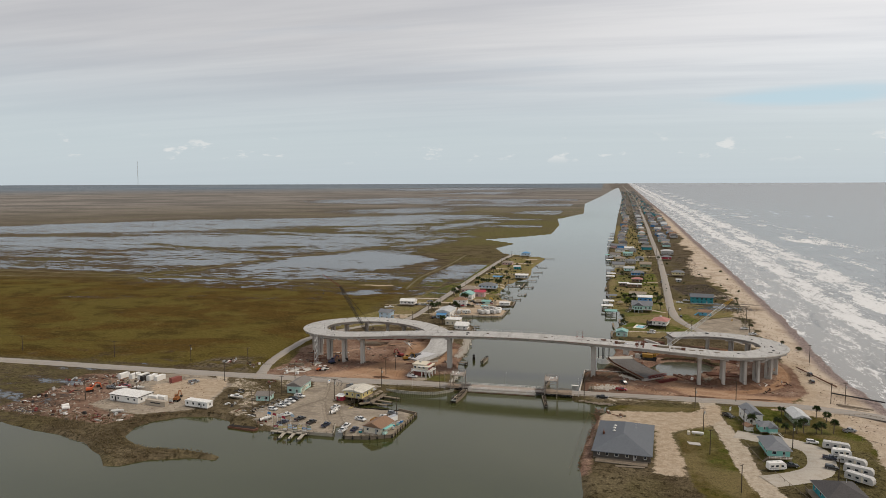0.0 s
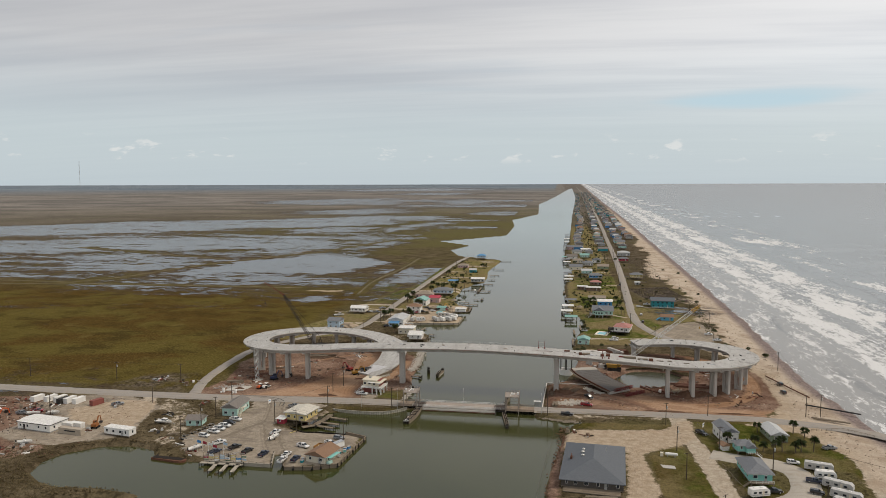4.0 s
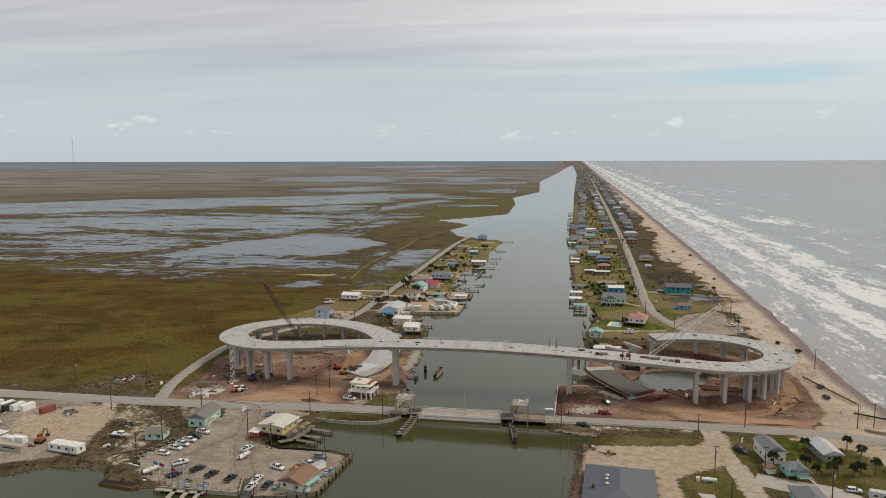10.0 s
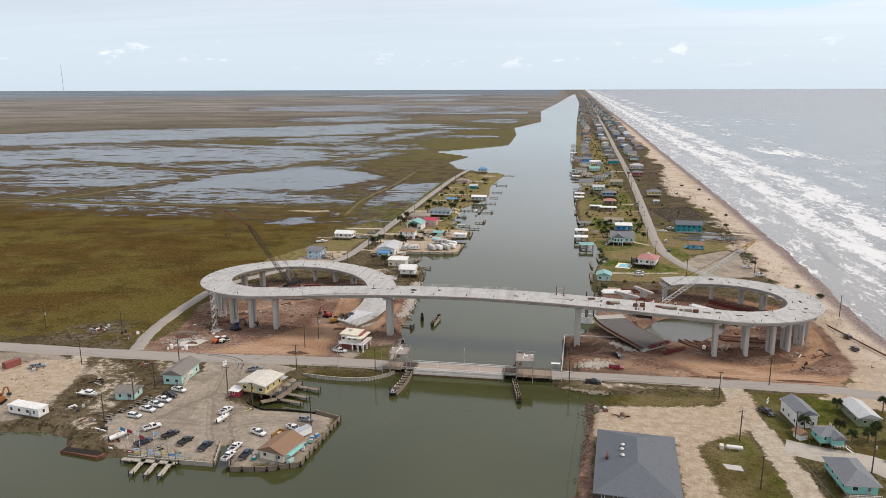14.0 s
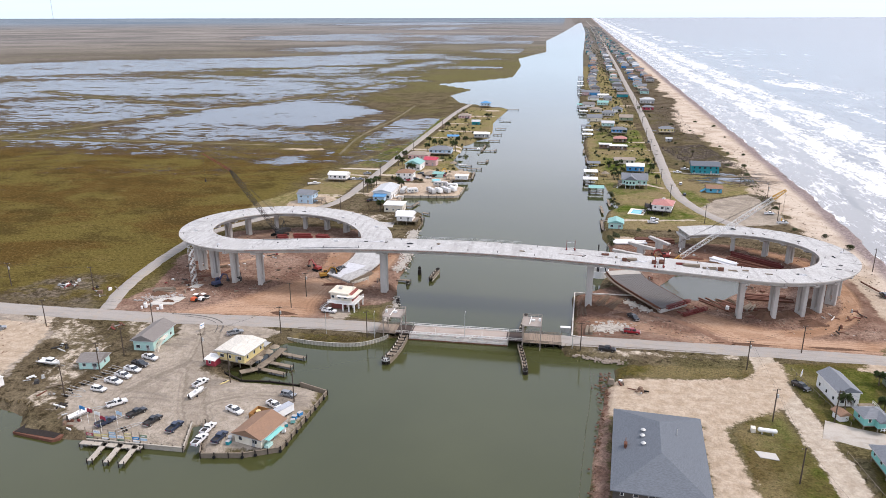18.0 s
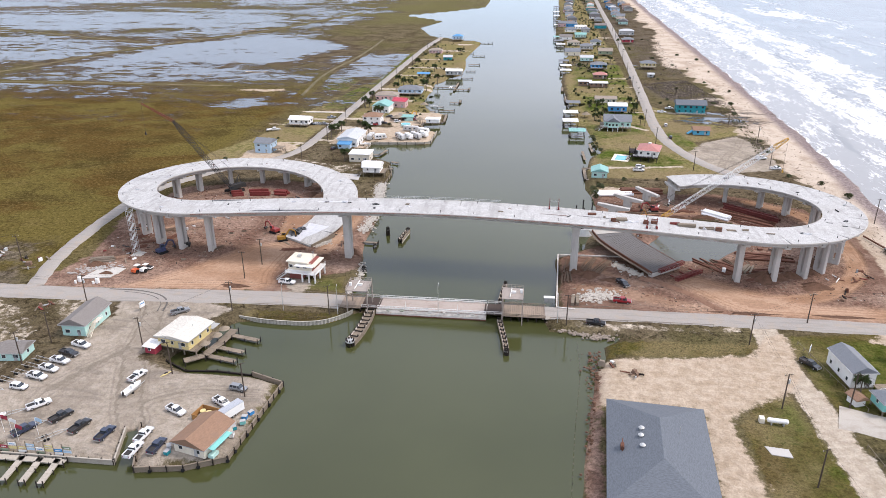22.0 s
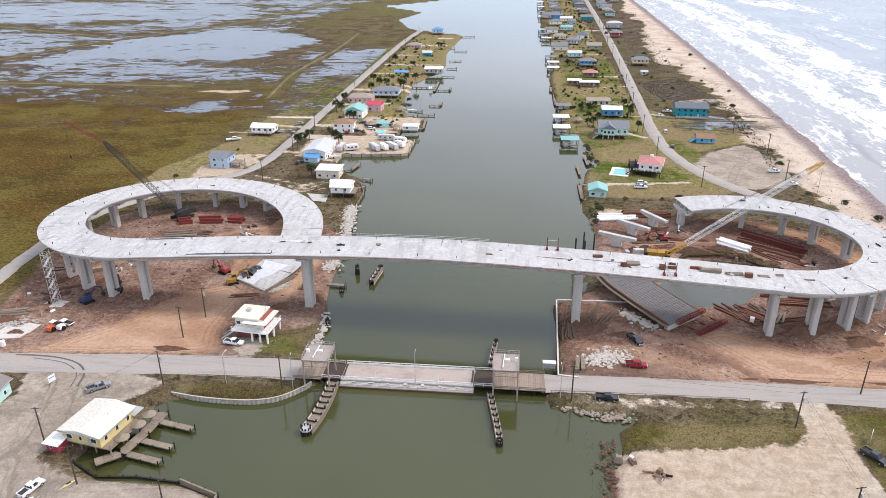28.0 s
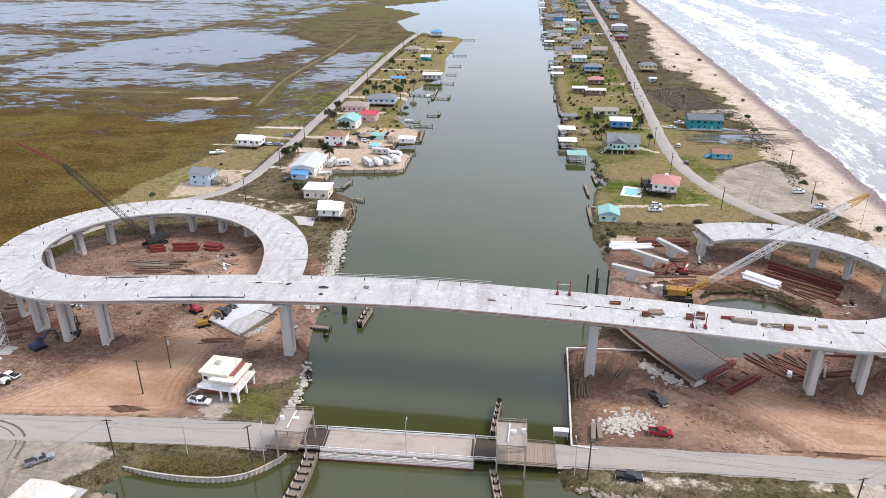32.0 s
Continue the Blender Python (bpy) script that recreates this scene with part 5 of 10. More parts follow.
def wheels(root, xs, half, r=0.38, w=0.26, rims=True):
    for wx in xs:
        for s in (-1, 1):
            ty = part("wheel", Geo().tube((wx, s * half - w / 2, r), (wx, s * half + w / 2, r), r, n=14), RUBBER, root)
            if rims:
                part("rim", Geo().tube((wx, s * (half + w / 2) - s * 0.02, r), (wx, s * (half + w / 2) + s * 0.015, r), r * 0.58, n=12), ALU, ty)


def lamps(root, x0, x1, half, z):
    for s in (-1, 1):
        part("headlight", Geo().box(x1, s * half, z, 0.08, 0.38, 0.2), ALU, root)
        part("tail_light", Geo().box(x0, s * half, z, 0.08, 0.18, 0.36), WALLS["red"], root)


def greenhouse(x0, x1, z0, z1, w0, w1, rake0, rake1):
    """A cabin with sloped screens."""
    vs = []
    for s in (-1, 1):
        vs += [(x0, s * w0, z0), (x1, s * w0, z0), (x1 - rake1, s * w1, z1), (x0 + rake0, s * w1, z1)]
    return Geo().add(vs, [(0, 1, 2, 3), (7, 6, 5, 4), (0, 4, 5, 1), (1, 5, 6, 2), (2, 6, 7, 3), (3, 7, 4, 0)])


def pickup(name, c, label):
    root = thing("pickup_truck", 0, 0, 0, 0, label, "pickup truck", "parked vehicles")
    m = car_paint(name, c)
    g = Geo()
    lower = [(-2.9, 0.5), (-2.9, 1.12), (-0.75, 1.12), (-0.75, 1.16), (1.35, 1.16), (2.55, 1.08), (2.85, 0.98), (2.9, 0.5)]
    g.profile(lower[::-1], -0.97, 0.97)
    part("body", g, m, root)
    bed = Geo()
    bed.box(-1.85, 0.9, 1.10, 2.1, 0.13, 0.3).box(-1.85, -0.9, 1.10, 2.1, 0.13, 0.3).box(-2.86, 0, 1.10, 0.1, 1.9, 0.3).box(-0.82, 0, 1.10, 0.1, 1.9, 0.3)
    part("bed_wall", bed, m, root)
    part("bed_floor", Geo().box(-1.85, 0, 1.10, 1.95, 1.68, 0.06), STEEL_DARK, root)
    cab = part("cabin", greenhouse(-0.78, 1.5, 1.14, 1.86, 0.9, 0.74, 0.12, 0.7), GLASS, root)
    part("cab_roof", Geo().box(0.06, 0, 1.84, 1.5, 1.46, 0.07), m, cab)
    for s in (-1, 1):
        part("cab_pillar", Geo().bar((-0.2, s * 0.905, 1.14), (-0.15, s * 0.755, 1.86), 0.5, 0.09), m, cab)
        part("mirror", Geo().box(1.1, s * 1.07, 1.2, 0.15, 0.2, 0.18), m, root)
    part("bumper", Geo().box(2.92, 0, 0.48, 0.16, 1.85, 0.24), ALU, root)
    part("bumper", Geo().box(-2.94, 0, 0.48, 0.14, 1.85, 0.22), ALU, root)
    lamps(root, -2.91, 2.88, 0.76, 0.78)
    wheels(root, (-1.85, 1.85), 0.86, 0.4)
    return root


def suv(name, c, label):
    root = thing("suv", 0, 0, 0, 0, label, "car", "parked vehicles")
    m = car_paint(name, c)
    part("body", Geo().profile([(-2.35, 0.42), (-2.38, 1.05), (1.0, 1.08), (2.1, 0.98), (2.35, 0.8), (2.38, 0.42)][::-1], -0.92, 0.92), m, root)
    cab = part("cabin", greenhouse(-2.3, 1.15, 1.05, 1.66, 0.87, 0.7, 0.3, 0.75), GLASS, root)
    part("roof_panel", Geo().box(-0.8, 0, 1.64, 2.4, 1.4, 0.06), m, cab)
    for s in (-1, 1):
        pl = Geo()
        for px in (-2.2, -1.2, 0.0):
            pl.bar((px, s * 0.88, 1.05), (px + 0.08, s * 0.71, 1.66), 0.09)
        part("pillar", pl, m, cab)
        part("mirror", Geo().box(0.9, s * 1.0, 1.08, 0.14, 0.16, 0.15), m, root)
    part("bumper", Geo().box(2.38, 0, 0.4, 0.12, 1.7, 0.22), STEEL_DARK, root)
    lamps(root, -2.37, 2.33, 0.7, 0.72)
    wheels(root, (-1.4, 1.45), 0.82, 0.35)
    return root


def caravan(label, L=9.0, c=None, slide=True, name="travel_trailer"):
    root = thing(name, 0, 0, 0, 0, label, "travel trailer", "parked trailers")
    m = c or WHITE
    prof = [(-L / 2, 0.7), (-L / 2 - 0.1, 1.4), (-L / 2 + 0.1, 3.1), (-L / 2 + 0.4, 3.3), (L / 2 - 0.9, 3.3), (L / 2 - 0.2, 2.6), (L / 2, 1.5), (L / 2 - 0.2, 0.7)]
    body = part("body", Geo().profile(prof[::-1], -1.25, 1.25), m, root)
    part("stripe", Geo().box(-0.1, -1.26, 1.15, L * 0.9, 0.03, 0.3), WALLS["grey"], body)
    part("stripe", Geo().box(-0.1, 1.26, 1.15, L * 0.9, 0.03, 0.3), WALLS["brown"], body)
    for px in (-0.32, -0.05, 0.25):
        for s in (-1, 1):
            part("window", Geo().box(L * px, s * 1.27, 1.7, 1.1, 0.05, 0.7), GLASS, body)
    part("door", Geo().box(L * 0.12, -1.28, 0.8, 0.75, 0.05, 1.95), WALLS["cream"], body)
    for px in (-0.25, 0.1):
        part("roof_unit", Geo().box(L * px, 0, 3.3, 0.9, 0.75, 0.28, taper=0.85), WHITE, root)
    if slide:
        part("slide_out", Geo().box(-L * 0.2, 1.5, 1.0, 2.8, 0.6, 1.7), m, root)
    part("hitch", Geo().bar((L / 2 - 0.2, 0, 0.6), (L / 2 + 1.1, 0, 0.55), 0.16), STEEL_DARK, root)
    wheels(root, (-0.9, 0.0), 1.05, 0.36, rims=False)
    return root


def palm(h=6.0, seed=1):
    rnd = random.Random(seed)
    root = thing("palm_tree", 0, 0, 0, 0, "fan palm with a shaggy trunk and green crown", "palm tree", "palm trees")
    g = Geo()
    p = Vector((0, 0, -0.2))
    lean = Vector((rnd.uniform(-0.06, 0.06), rnd.uniform(-0.06, 0.06), 0))
    n = 6
    for k in range(n):
        q = p + Vector((0, 0, (h + 0.2) / n)) + lean * (h / n)
        g.tube(p, q, 0.24 - 0.02 * k, 0.21 - 0.02 * k, 7)
        p = q
    part("trunk", g, PALM_BARK, root)
    c, sk = Geo(), Geo()
    for k in range(34):
        a, up = rnd.uniform(0, math.tau), rnd.uniform(-0.7, 1.1)
        L = rnd.uniform(1.4, 2.0)
        d = Vector((math.cos(a) * math.cos(up), math.sin(a) * math.cos(up), math.sin(up)))
        side = d.cross(Vector((0, 0, 1))).normalized()
        tip = p + d * L
        for j in range(7):
            w = (j - 3) * 0.42
            e = tip + side * (w * 0.75) + d * (0.35 - abs(w) * 0.3) - Vector((0, 0, 0.25 + 0.2 * abs(w)))
            m1 = p + d * (L * 0.6) + side * (w * 0.38)
            (sk if up < -0.35 else c).add([p + d * 0.3, m1 + side * 0.07, e, m1 - side * 0.07 + Vector((0, 0, 0.06))], [(0, 1, 2), (0, 2, 3)])
    part("crown", c, PALM_LEAF, root)
    if sk.v:
        part("dead_fronds", sk, PALM_BARK, root)
    return root


def bush(r=1.4, seed=1, h=1.0):
    """A shrub of many small leaves on twigs."""
    rnd = random.Random(seed)
    root = thing("shrub", 0, 0, 0, 0, "dense dark green salt shrub", "shrub", "shrubs")
    tw, lf = Geo(), Geo()
    for k in range(9):
        a = rnd.uniform(0, math.tau)
        tw.tube((0, 0, -0.1), (math.cos(a) * r * 0.7, math.sin(a) * r * 0.7, r * h * rnd.uniform(0.4, 0.9)), 0.06, 0.02, 4)
    for k in range(420):
        a, e = rnd.uniform(0, math.tau), rnd.random()
        q = r * (0.55 + 0.5 * rnd.random()) * (0.8 + 0.3 * math.sin(3 * a + seed))
        x, y, z = math.cos(a) * q * math.sqrt(1 - e * e * 0.8), math.sin(a) * q * math.sqrt(1 - e * e * 0.8), 0.05 + e * r * h
        s = r * rnd.uniform(0.09, 0.17)
        u = Vector((rnd.uniform(-1, 1), rnd.uniform(-1, 1), rnd.uniform(-0.4, 0.9))).normalized()
        v = u.orthogonal().normalized()
        lf.add([Vector((x, y, z)) + u * s, Vector((x, y, z)) + v * s * 0.6, Vector((x, y, z)) - u * s, Vector((x, y, z)) - v * s * 0.6], [(0, 1, 2, 3)])
    part("branches", tw, PALM_BARK, root)
    part("foliage", lf, SHRUB_LEAF, root)
    return root


def leaf_material(name, a, b):
    n = Nodes(name)
    r = n.t.nodes.new("ShaderNodeNewGeometry").outputs["Random Per Island"]
    n.set(Base_Color=n.mix(r, a, b), Roughness=0.7, Specular_IOR_Level=0.25)
    return n.m


PALM_LEAF = leaf_material("palm_leaf", (0.035, 0.055, 0.018), (0.10, 0.125, 0.045))
SHRUB_LEAF = leaf_material("shrub_leaf", (0.03, 0.042, 0.014), (0.095, 0.10, 0.04))
PALM_BARK = paint("palm_bark", (0.15, 0.12, 0.09), 0.4, 4.0, 0.9)


def utility_pole(h=10.0, arms=1, box=False):
    root = thing("utility_pole", 0, 0, 0, 0, "dark weathered timber utility pole", "utility pole", "utility poles")
    part("post", Geo().tube((0, 0, -0.5), (0, 0, h), 0.2, 0.14, 8), POLE_WOOD, root)
    for k in range(arms):
        z = h - 0.4 - k * 1.1
        arm = part("crossarm", Geo().box(0, 0.12, z, 2.3, 0.12, 0.14), POLE_WOOD, root)
        for x in (-1.05, 1.05):
            part("insulator", Geo().tube((x, 0.12, z + 0.14), (x, 0.12, z + 0.36), 0.06, 0.04, 6), GALV, arm)
    if box:
        part("transformer", Geo().tube((0.42, 0, h - 2.8), (0.42, 0, h - 1.7), 0.28, n=10), GALV, root)
    return root


POLE_WOOD = paint("pole_wood", (0.085, 0.065, 0.05), 0.35, 3.0, 0.9)


def wire(points, sag=0.7):
    line = [Vector(points[0])]
    for a, b in zip(points, points[1:]):
        a, b = Vector(a), Vector(b)
        line += [a.lerp(b, k / 8) - Vector((0, 0, sag * 4 * k / 8 * (1 - k / 8))) for k in range(1, 9)]
    return Geo().sweep(line, [(-0.02, 0), (0, -0.02), (0.02, 0), (0, 0.02)])


def street_light(h=9.0):
    root = thing("street_lamp", 0, 0, 0, 0, "slim pale metal street lamp with a curved arm", "street lamp", "street lamps")
    part("post", Geo().tube((0, 0, -0.4), (0, 0, h), 0.11, 0.07, 8), GALV, root)
    g = Geo()
    prev = Vector((0, 0, h))
    for k in range(1, 6):
        q = Vector((0.3 * k, 0, h + 0.35 * math.sin(k / 5 * 1.5)))
        g.tube(prev, q, 0.05, n=6)
        prev = q
    part("arm", g, GALV, root)
    part("lamp_head", Geo().box(1.75, 0, h + 0.26, 0.7, 0.25, 0.14), GALV, root)
    return root


def boat(L=6.5, label="white open motorboat on a trailer"):
    root = thing("boat", 0, 0, 0, 0, label, "boat", "boats")
    w = L * 0.17
    n = 9
    vs, fs = [], []
    for i in range(n):
        t = i / (n - 1)
        k = 1 if t < 0.55 else math.cos((t - 0.55) / 0.45 * math.pi / 2) ** 0.7 + 0.02
        x = -L / 2 + L * t
        vs += [(x, -w * k, 1.35 + 0.25 * t), (x, -w * k * 0.75, 0.75 + 0.2 * t), (x, 0, 0.55 + 0.35 * t * t), (x, w * k * 0.75, 0.75 + 0.2 * t), (x, w * k, 1.35 + 0.25 * t), (x, w * k * 0.8, 1.32 + 0.25 * t), (x, w * k * 0.7, 0.95 + 0.1 * t), (x, -w * k * 0.7, 0.95 + 0.1 * t), (x, -w * k * 0.8, 1.32 + 0.25 * t)]
    for i in range(n - 1):
        for j in range(9):
            fs.append((i * 9 + j, i * 9 + (j + 1) % 9, (i + 1) * 9 + (j + 1) % 9, (i + 1) * 9 + j))
    fs.append(tuple(range(8, -1, -1)))
    part("hull", Geo().add(vs, fs), WHITE, root)
    part("console", Geo().box(0, 0, 1.0, 0.9, 0.8, 0.95, taper=0.85), WHITE, root)
    part("windscreen", Geo().box(0.42, 0, 1.9, 0.06, 0.75, 0.4), GLASS, root)
    part("outboard_motor", Geo().box(-L / 2 - 0.25, 0, 0.7, 0.4, 0.4, 1.2, taper=0.8), STEEL_DARK, root)
    tr = Geo().bar((-L / 2, -0.7, 0.5), (L * 0.4, -0.5, 0.5), 0.1).bar((-L / 2, 0.7, 0.5), (L * 0.4, 0.5, 0.5), 0.1).bar((L * 0.4, 0, 0.5), (L * 0.72, 0, 0.5), 0.1)
    part("trailer", tr, GALV, root)
    wheels(root, (-L * 0.15,), 0.95, 0.3, 0.2, False)
    return root


def container(c, label, L=6.1):
    root = thing("shipping_container", 0, 0, 0, 0, label, "shipping container", "containers")
    g = Geo()
    pts = []
    n = int(L / 0.28)
    for i in range(n + 1):
        pts.append((-L / 2 + L * i / n, -1.22 + (0.05 if i % 2 else 0)))
    pts += [(-p[0], -p[1]) for p in pts]
    g.prism(pts, 0.15, 2.55)
    part("body", g, c, root)
    fr = Geo()
    for x in (-L / 2, L / 2):
        for y in (-1.22, 1.22):
            fr.box(x, y, 0, 0.16, 0.16, 2.6)
        fr.bar((x, -1.22, 2.56), (x, 1.22, 2.56), 0.14).bar((x, -1.22, 0.1), (x, 1.22, 0.1), 0.14)
    for y in (-1.22, 1.22):
        fr.bar((-L / 2, y, 2.56), (L / 2, y, 2.56), 0.12).bar((-L / 2, y, 0.1), (L / 2, y, 0.1), 0.14)
    part("corner_frame", fr, c, root)
    for s in (-1, 1):
        part("door_leaf", Geo().box(L / 2 + 0.08, s * 0.58, 0.2, 0.06, 1.1, 2.3), c, root)
    return root


def dock(name, label, pts, width, z, piles=True, mat=None):
    """A timber walkway of planks on piles along a line."""
    root = thing(name, 0, 0, 0, 0, label, "dock", "docks")
    m = mat or TIMBER
    for (x0, y0), (x1, y1) in zip(pts, pts[1:]):
        L = math.hypot(x1 - x0, y1 - y0)
        n = max(2, int(L / 1.6))
        w = math.atan2(y1 - y0, x1 - x0)
        for k in range(n):
            t = (k + 0.5) / n
            part("plank", Geo().box(x0 + (x1 - x0) * t, y0 + (y1 - y0) * t, z - 0.08, L / n - 0.05, width, 0.08, w), m, root)
        c, s = math.cos(w), math.sin(w)
        for q in (-1, 1):
            ox, oy = -s * q * width * 0.46, c * q * width * 0.46
            part("stringer", Geo().bar((x0 + ox, y0 + oy, z - 0.2), (x1 + ox, y1 + oy, z - 0.2), 0.12, 0.22), m, root)
        if piles:
            n = max(1, int(L / 3.5))
            for k in range(n + 1):
                for q in (-1, 1):
                    px, py = x0 + (x1 - x0) * k / n - s * q * width * 0.5, y0 + (y1 - y0) * k / n + c * q * width * 0.5
                    part("post", Geo().tube((px, py, -1.5), (px, py, z + (0.7 if k == n else 0.1)), 0.14, n=7), DARK_TIMBER, root)
    return root


def bulkhead(label, pts, z, mat, tyres=False, cap=True, step=3.0):
    """A low retaining wall of boards, posts and a cap along the water."""
    root = thing("bulkhead", 0, 0, 0, 0, label, "bulkhead", "bulkheads")
    for (x0, y0), (x1, y1) in zip(pts, pts[1:]):
        part("wall_board", Geo().bar((x0, y0, z / 2 - 0.6), (x1, y1, z / 2 - 0.6), 0.12, z + 1.2), mat, root)
        if cap:
            part("cap_board", Geo().bar((x0, y0, z + 0.06), (x1, y1, z + 0.06), 0.4, 0.1), mat, root)
        L = math.hypot(x1 - x0, y1 - y0)
        n = max(1, int(L / step))
        dx, dy = (y1 - y0) / L, -(x1 - x0) / L
        for k in range(n + 1):
            px, py = x0 + (x1 - x0) * k / n, y0 + (y1 - y0) * k / n
            part("post", Geo().tube((px + dx * 0.2, py + dy * 0.2, -1.2), (px + dx * 0.2, py + dy * 0.2, z + 0.35), 0.15, n=6), DARK_TIMBER, root)
            if tyres and k % 2:
                part("tyre", Geo().tube((px + dx * 0.35, py + dy * 0.35, z * 0.4), (px + dx * 0.6, py + dy * 0.6, z * 0.4), 0.45, n=10), RUBBER, root)
    return root


def stones(name, label, pts, spread, count, size, mat, seed, z=1.3):
    """Broken rock along a line: each of the larger stones a part, the rest joined."""
    rnd = random.Random(seed)
    root = thing(name, 0, 0, 0, 0, label, "rocks")
    rest = Geo()
    for k in range(count):
        i = rnd.randrange(len(pts) - 1)
        t = rnd.random()
        x = pts[i][0] + (pts[i + 1][0] - pts[i][0]) * t + rnd.gauss(0, spread)
        y = pts[i][1] + (pts[i + 1][1] - pts[i][1]) * t + rnd.gauss(0, spread)
        s = size * rnd.uniform(0.5, 1.3)
        g = Geo() if k < 26 else rest
        g.blob(x, y, z - s * 0.3, s, s * rnd.uniform(0.6, 1.0), s * rnd.uniform(0.5, 0.9), rnd, 0.28, 6, 2)
        if k < 26:
            part("stone", g, mat, root)
    if rest.v:
        tagged(part("rubble", rest, mat, root), kind="stuff")
    return root


ROCK = paint("pale_limestone", (0.50, 0.46, 0.40), 0.25, 1.5, 0.9, vary=0.4)
EARTH = paint("dark_red_earth", (0.15, 0.085, 0.055), 0.4, 1.2, 0.95, bump=0.4)


def mound(x, y, rx, ry, h, seed, label="heap of dark red earth", mat=None, z=1.35):
    rnd = random.Random(seed)
    g = Geo()
    n, m = 26, 9
    vs, fs = [], []
    for j in range(m):
        t = j / (m - 1)
        for i in range(n):
            a = math.tau * i / n
            k = (1 - t) * (1 + 0.22 * math.sin(3 * a + seed) + 0.12 * math.sin(7 * a + seed * 2)) + rnd.uniform(-0.03, 0.03)
            vs.append((x + math.cos(a) * rx * k, y + math.sin(a) * ry * k, z - 0.25 + (h + 0.25) * (math.sin(t * math.pi / 2) ** 1.3) * rnd.uniform(0.85, 1.1) if j else z - 0.3))
    for j in range(m - 1):
        for i in range(n):
            fs.append((j * n + i, j * n + (i + 1) % n, (j + 1) * n + (i + 1) % n, (j + 1) * n + i))
    g.add(vs, fs)
    return piece("earth_mound", g, mat or EARTH, label, "mound", group="earth heaps")


def stack(name, label, x, y, turn, L, n, rows, r, mat, square=False, z=1.5, category="stack", scatter=0.0, seed=1):
    """Pipes or beams laid side by side in rows."""
    rnd = random.Random(seed)
    root = thing(name, x, y, z, turn, label, category)
    for j in range(rows):
        for i in range(n - j):
            yy = (i - (n - j - 1) / 2) * r * 2.15 + rnd.uniform(-scatter, scatter)
            zz = r + j * r * 1.85
            q = rnd.uniform(-scatter, scatter) * 1.5
            w = rnd.uniform(-scatter, scatter) * 0.6
            a, b = (-L / 2 + q, yy - w, zz), (L / 2 + q, yy + w, zz)
            g = Geo().bar(a, b, r * 1.8) if square else Geo().tube(a, b, r, n=9)
            part("beam" if square else "pipe", g, mat, root)
    return root


def truss(g, a, b, w, n, r=0.07, taper=1.0):
    """A square lattice from a to b."""
    a, b = Vector(a), Vector(b)
    d = (b - a).normalized()
    s = d.cross(Vector((0, 0, 1))).normalized()
    u = s.cross(d)
    prev = None
    for k in range(n + 1):
        t = k / n
        q = w / 2 * (1 - (1 - taper) * t)
        c = a.lerp(b, t)
        ring = [c + s * (i * q) + u * (j * q) for i, j in ((-1, -1), (1, -1), (1, 1), (-1, 1))]
        for i in range(4):
            g.bar(ring[i], ring[(i + 1) % 4], r)
        if prev:
            for i in range(4):
                g.bar(prev[i], ring[i], r * 1.6)
                g.bar(prev[i], ring[(i + 1) % 4], r)
        prev = ring
    return g


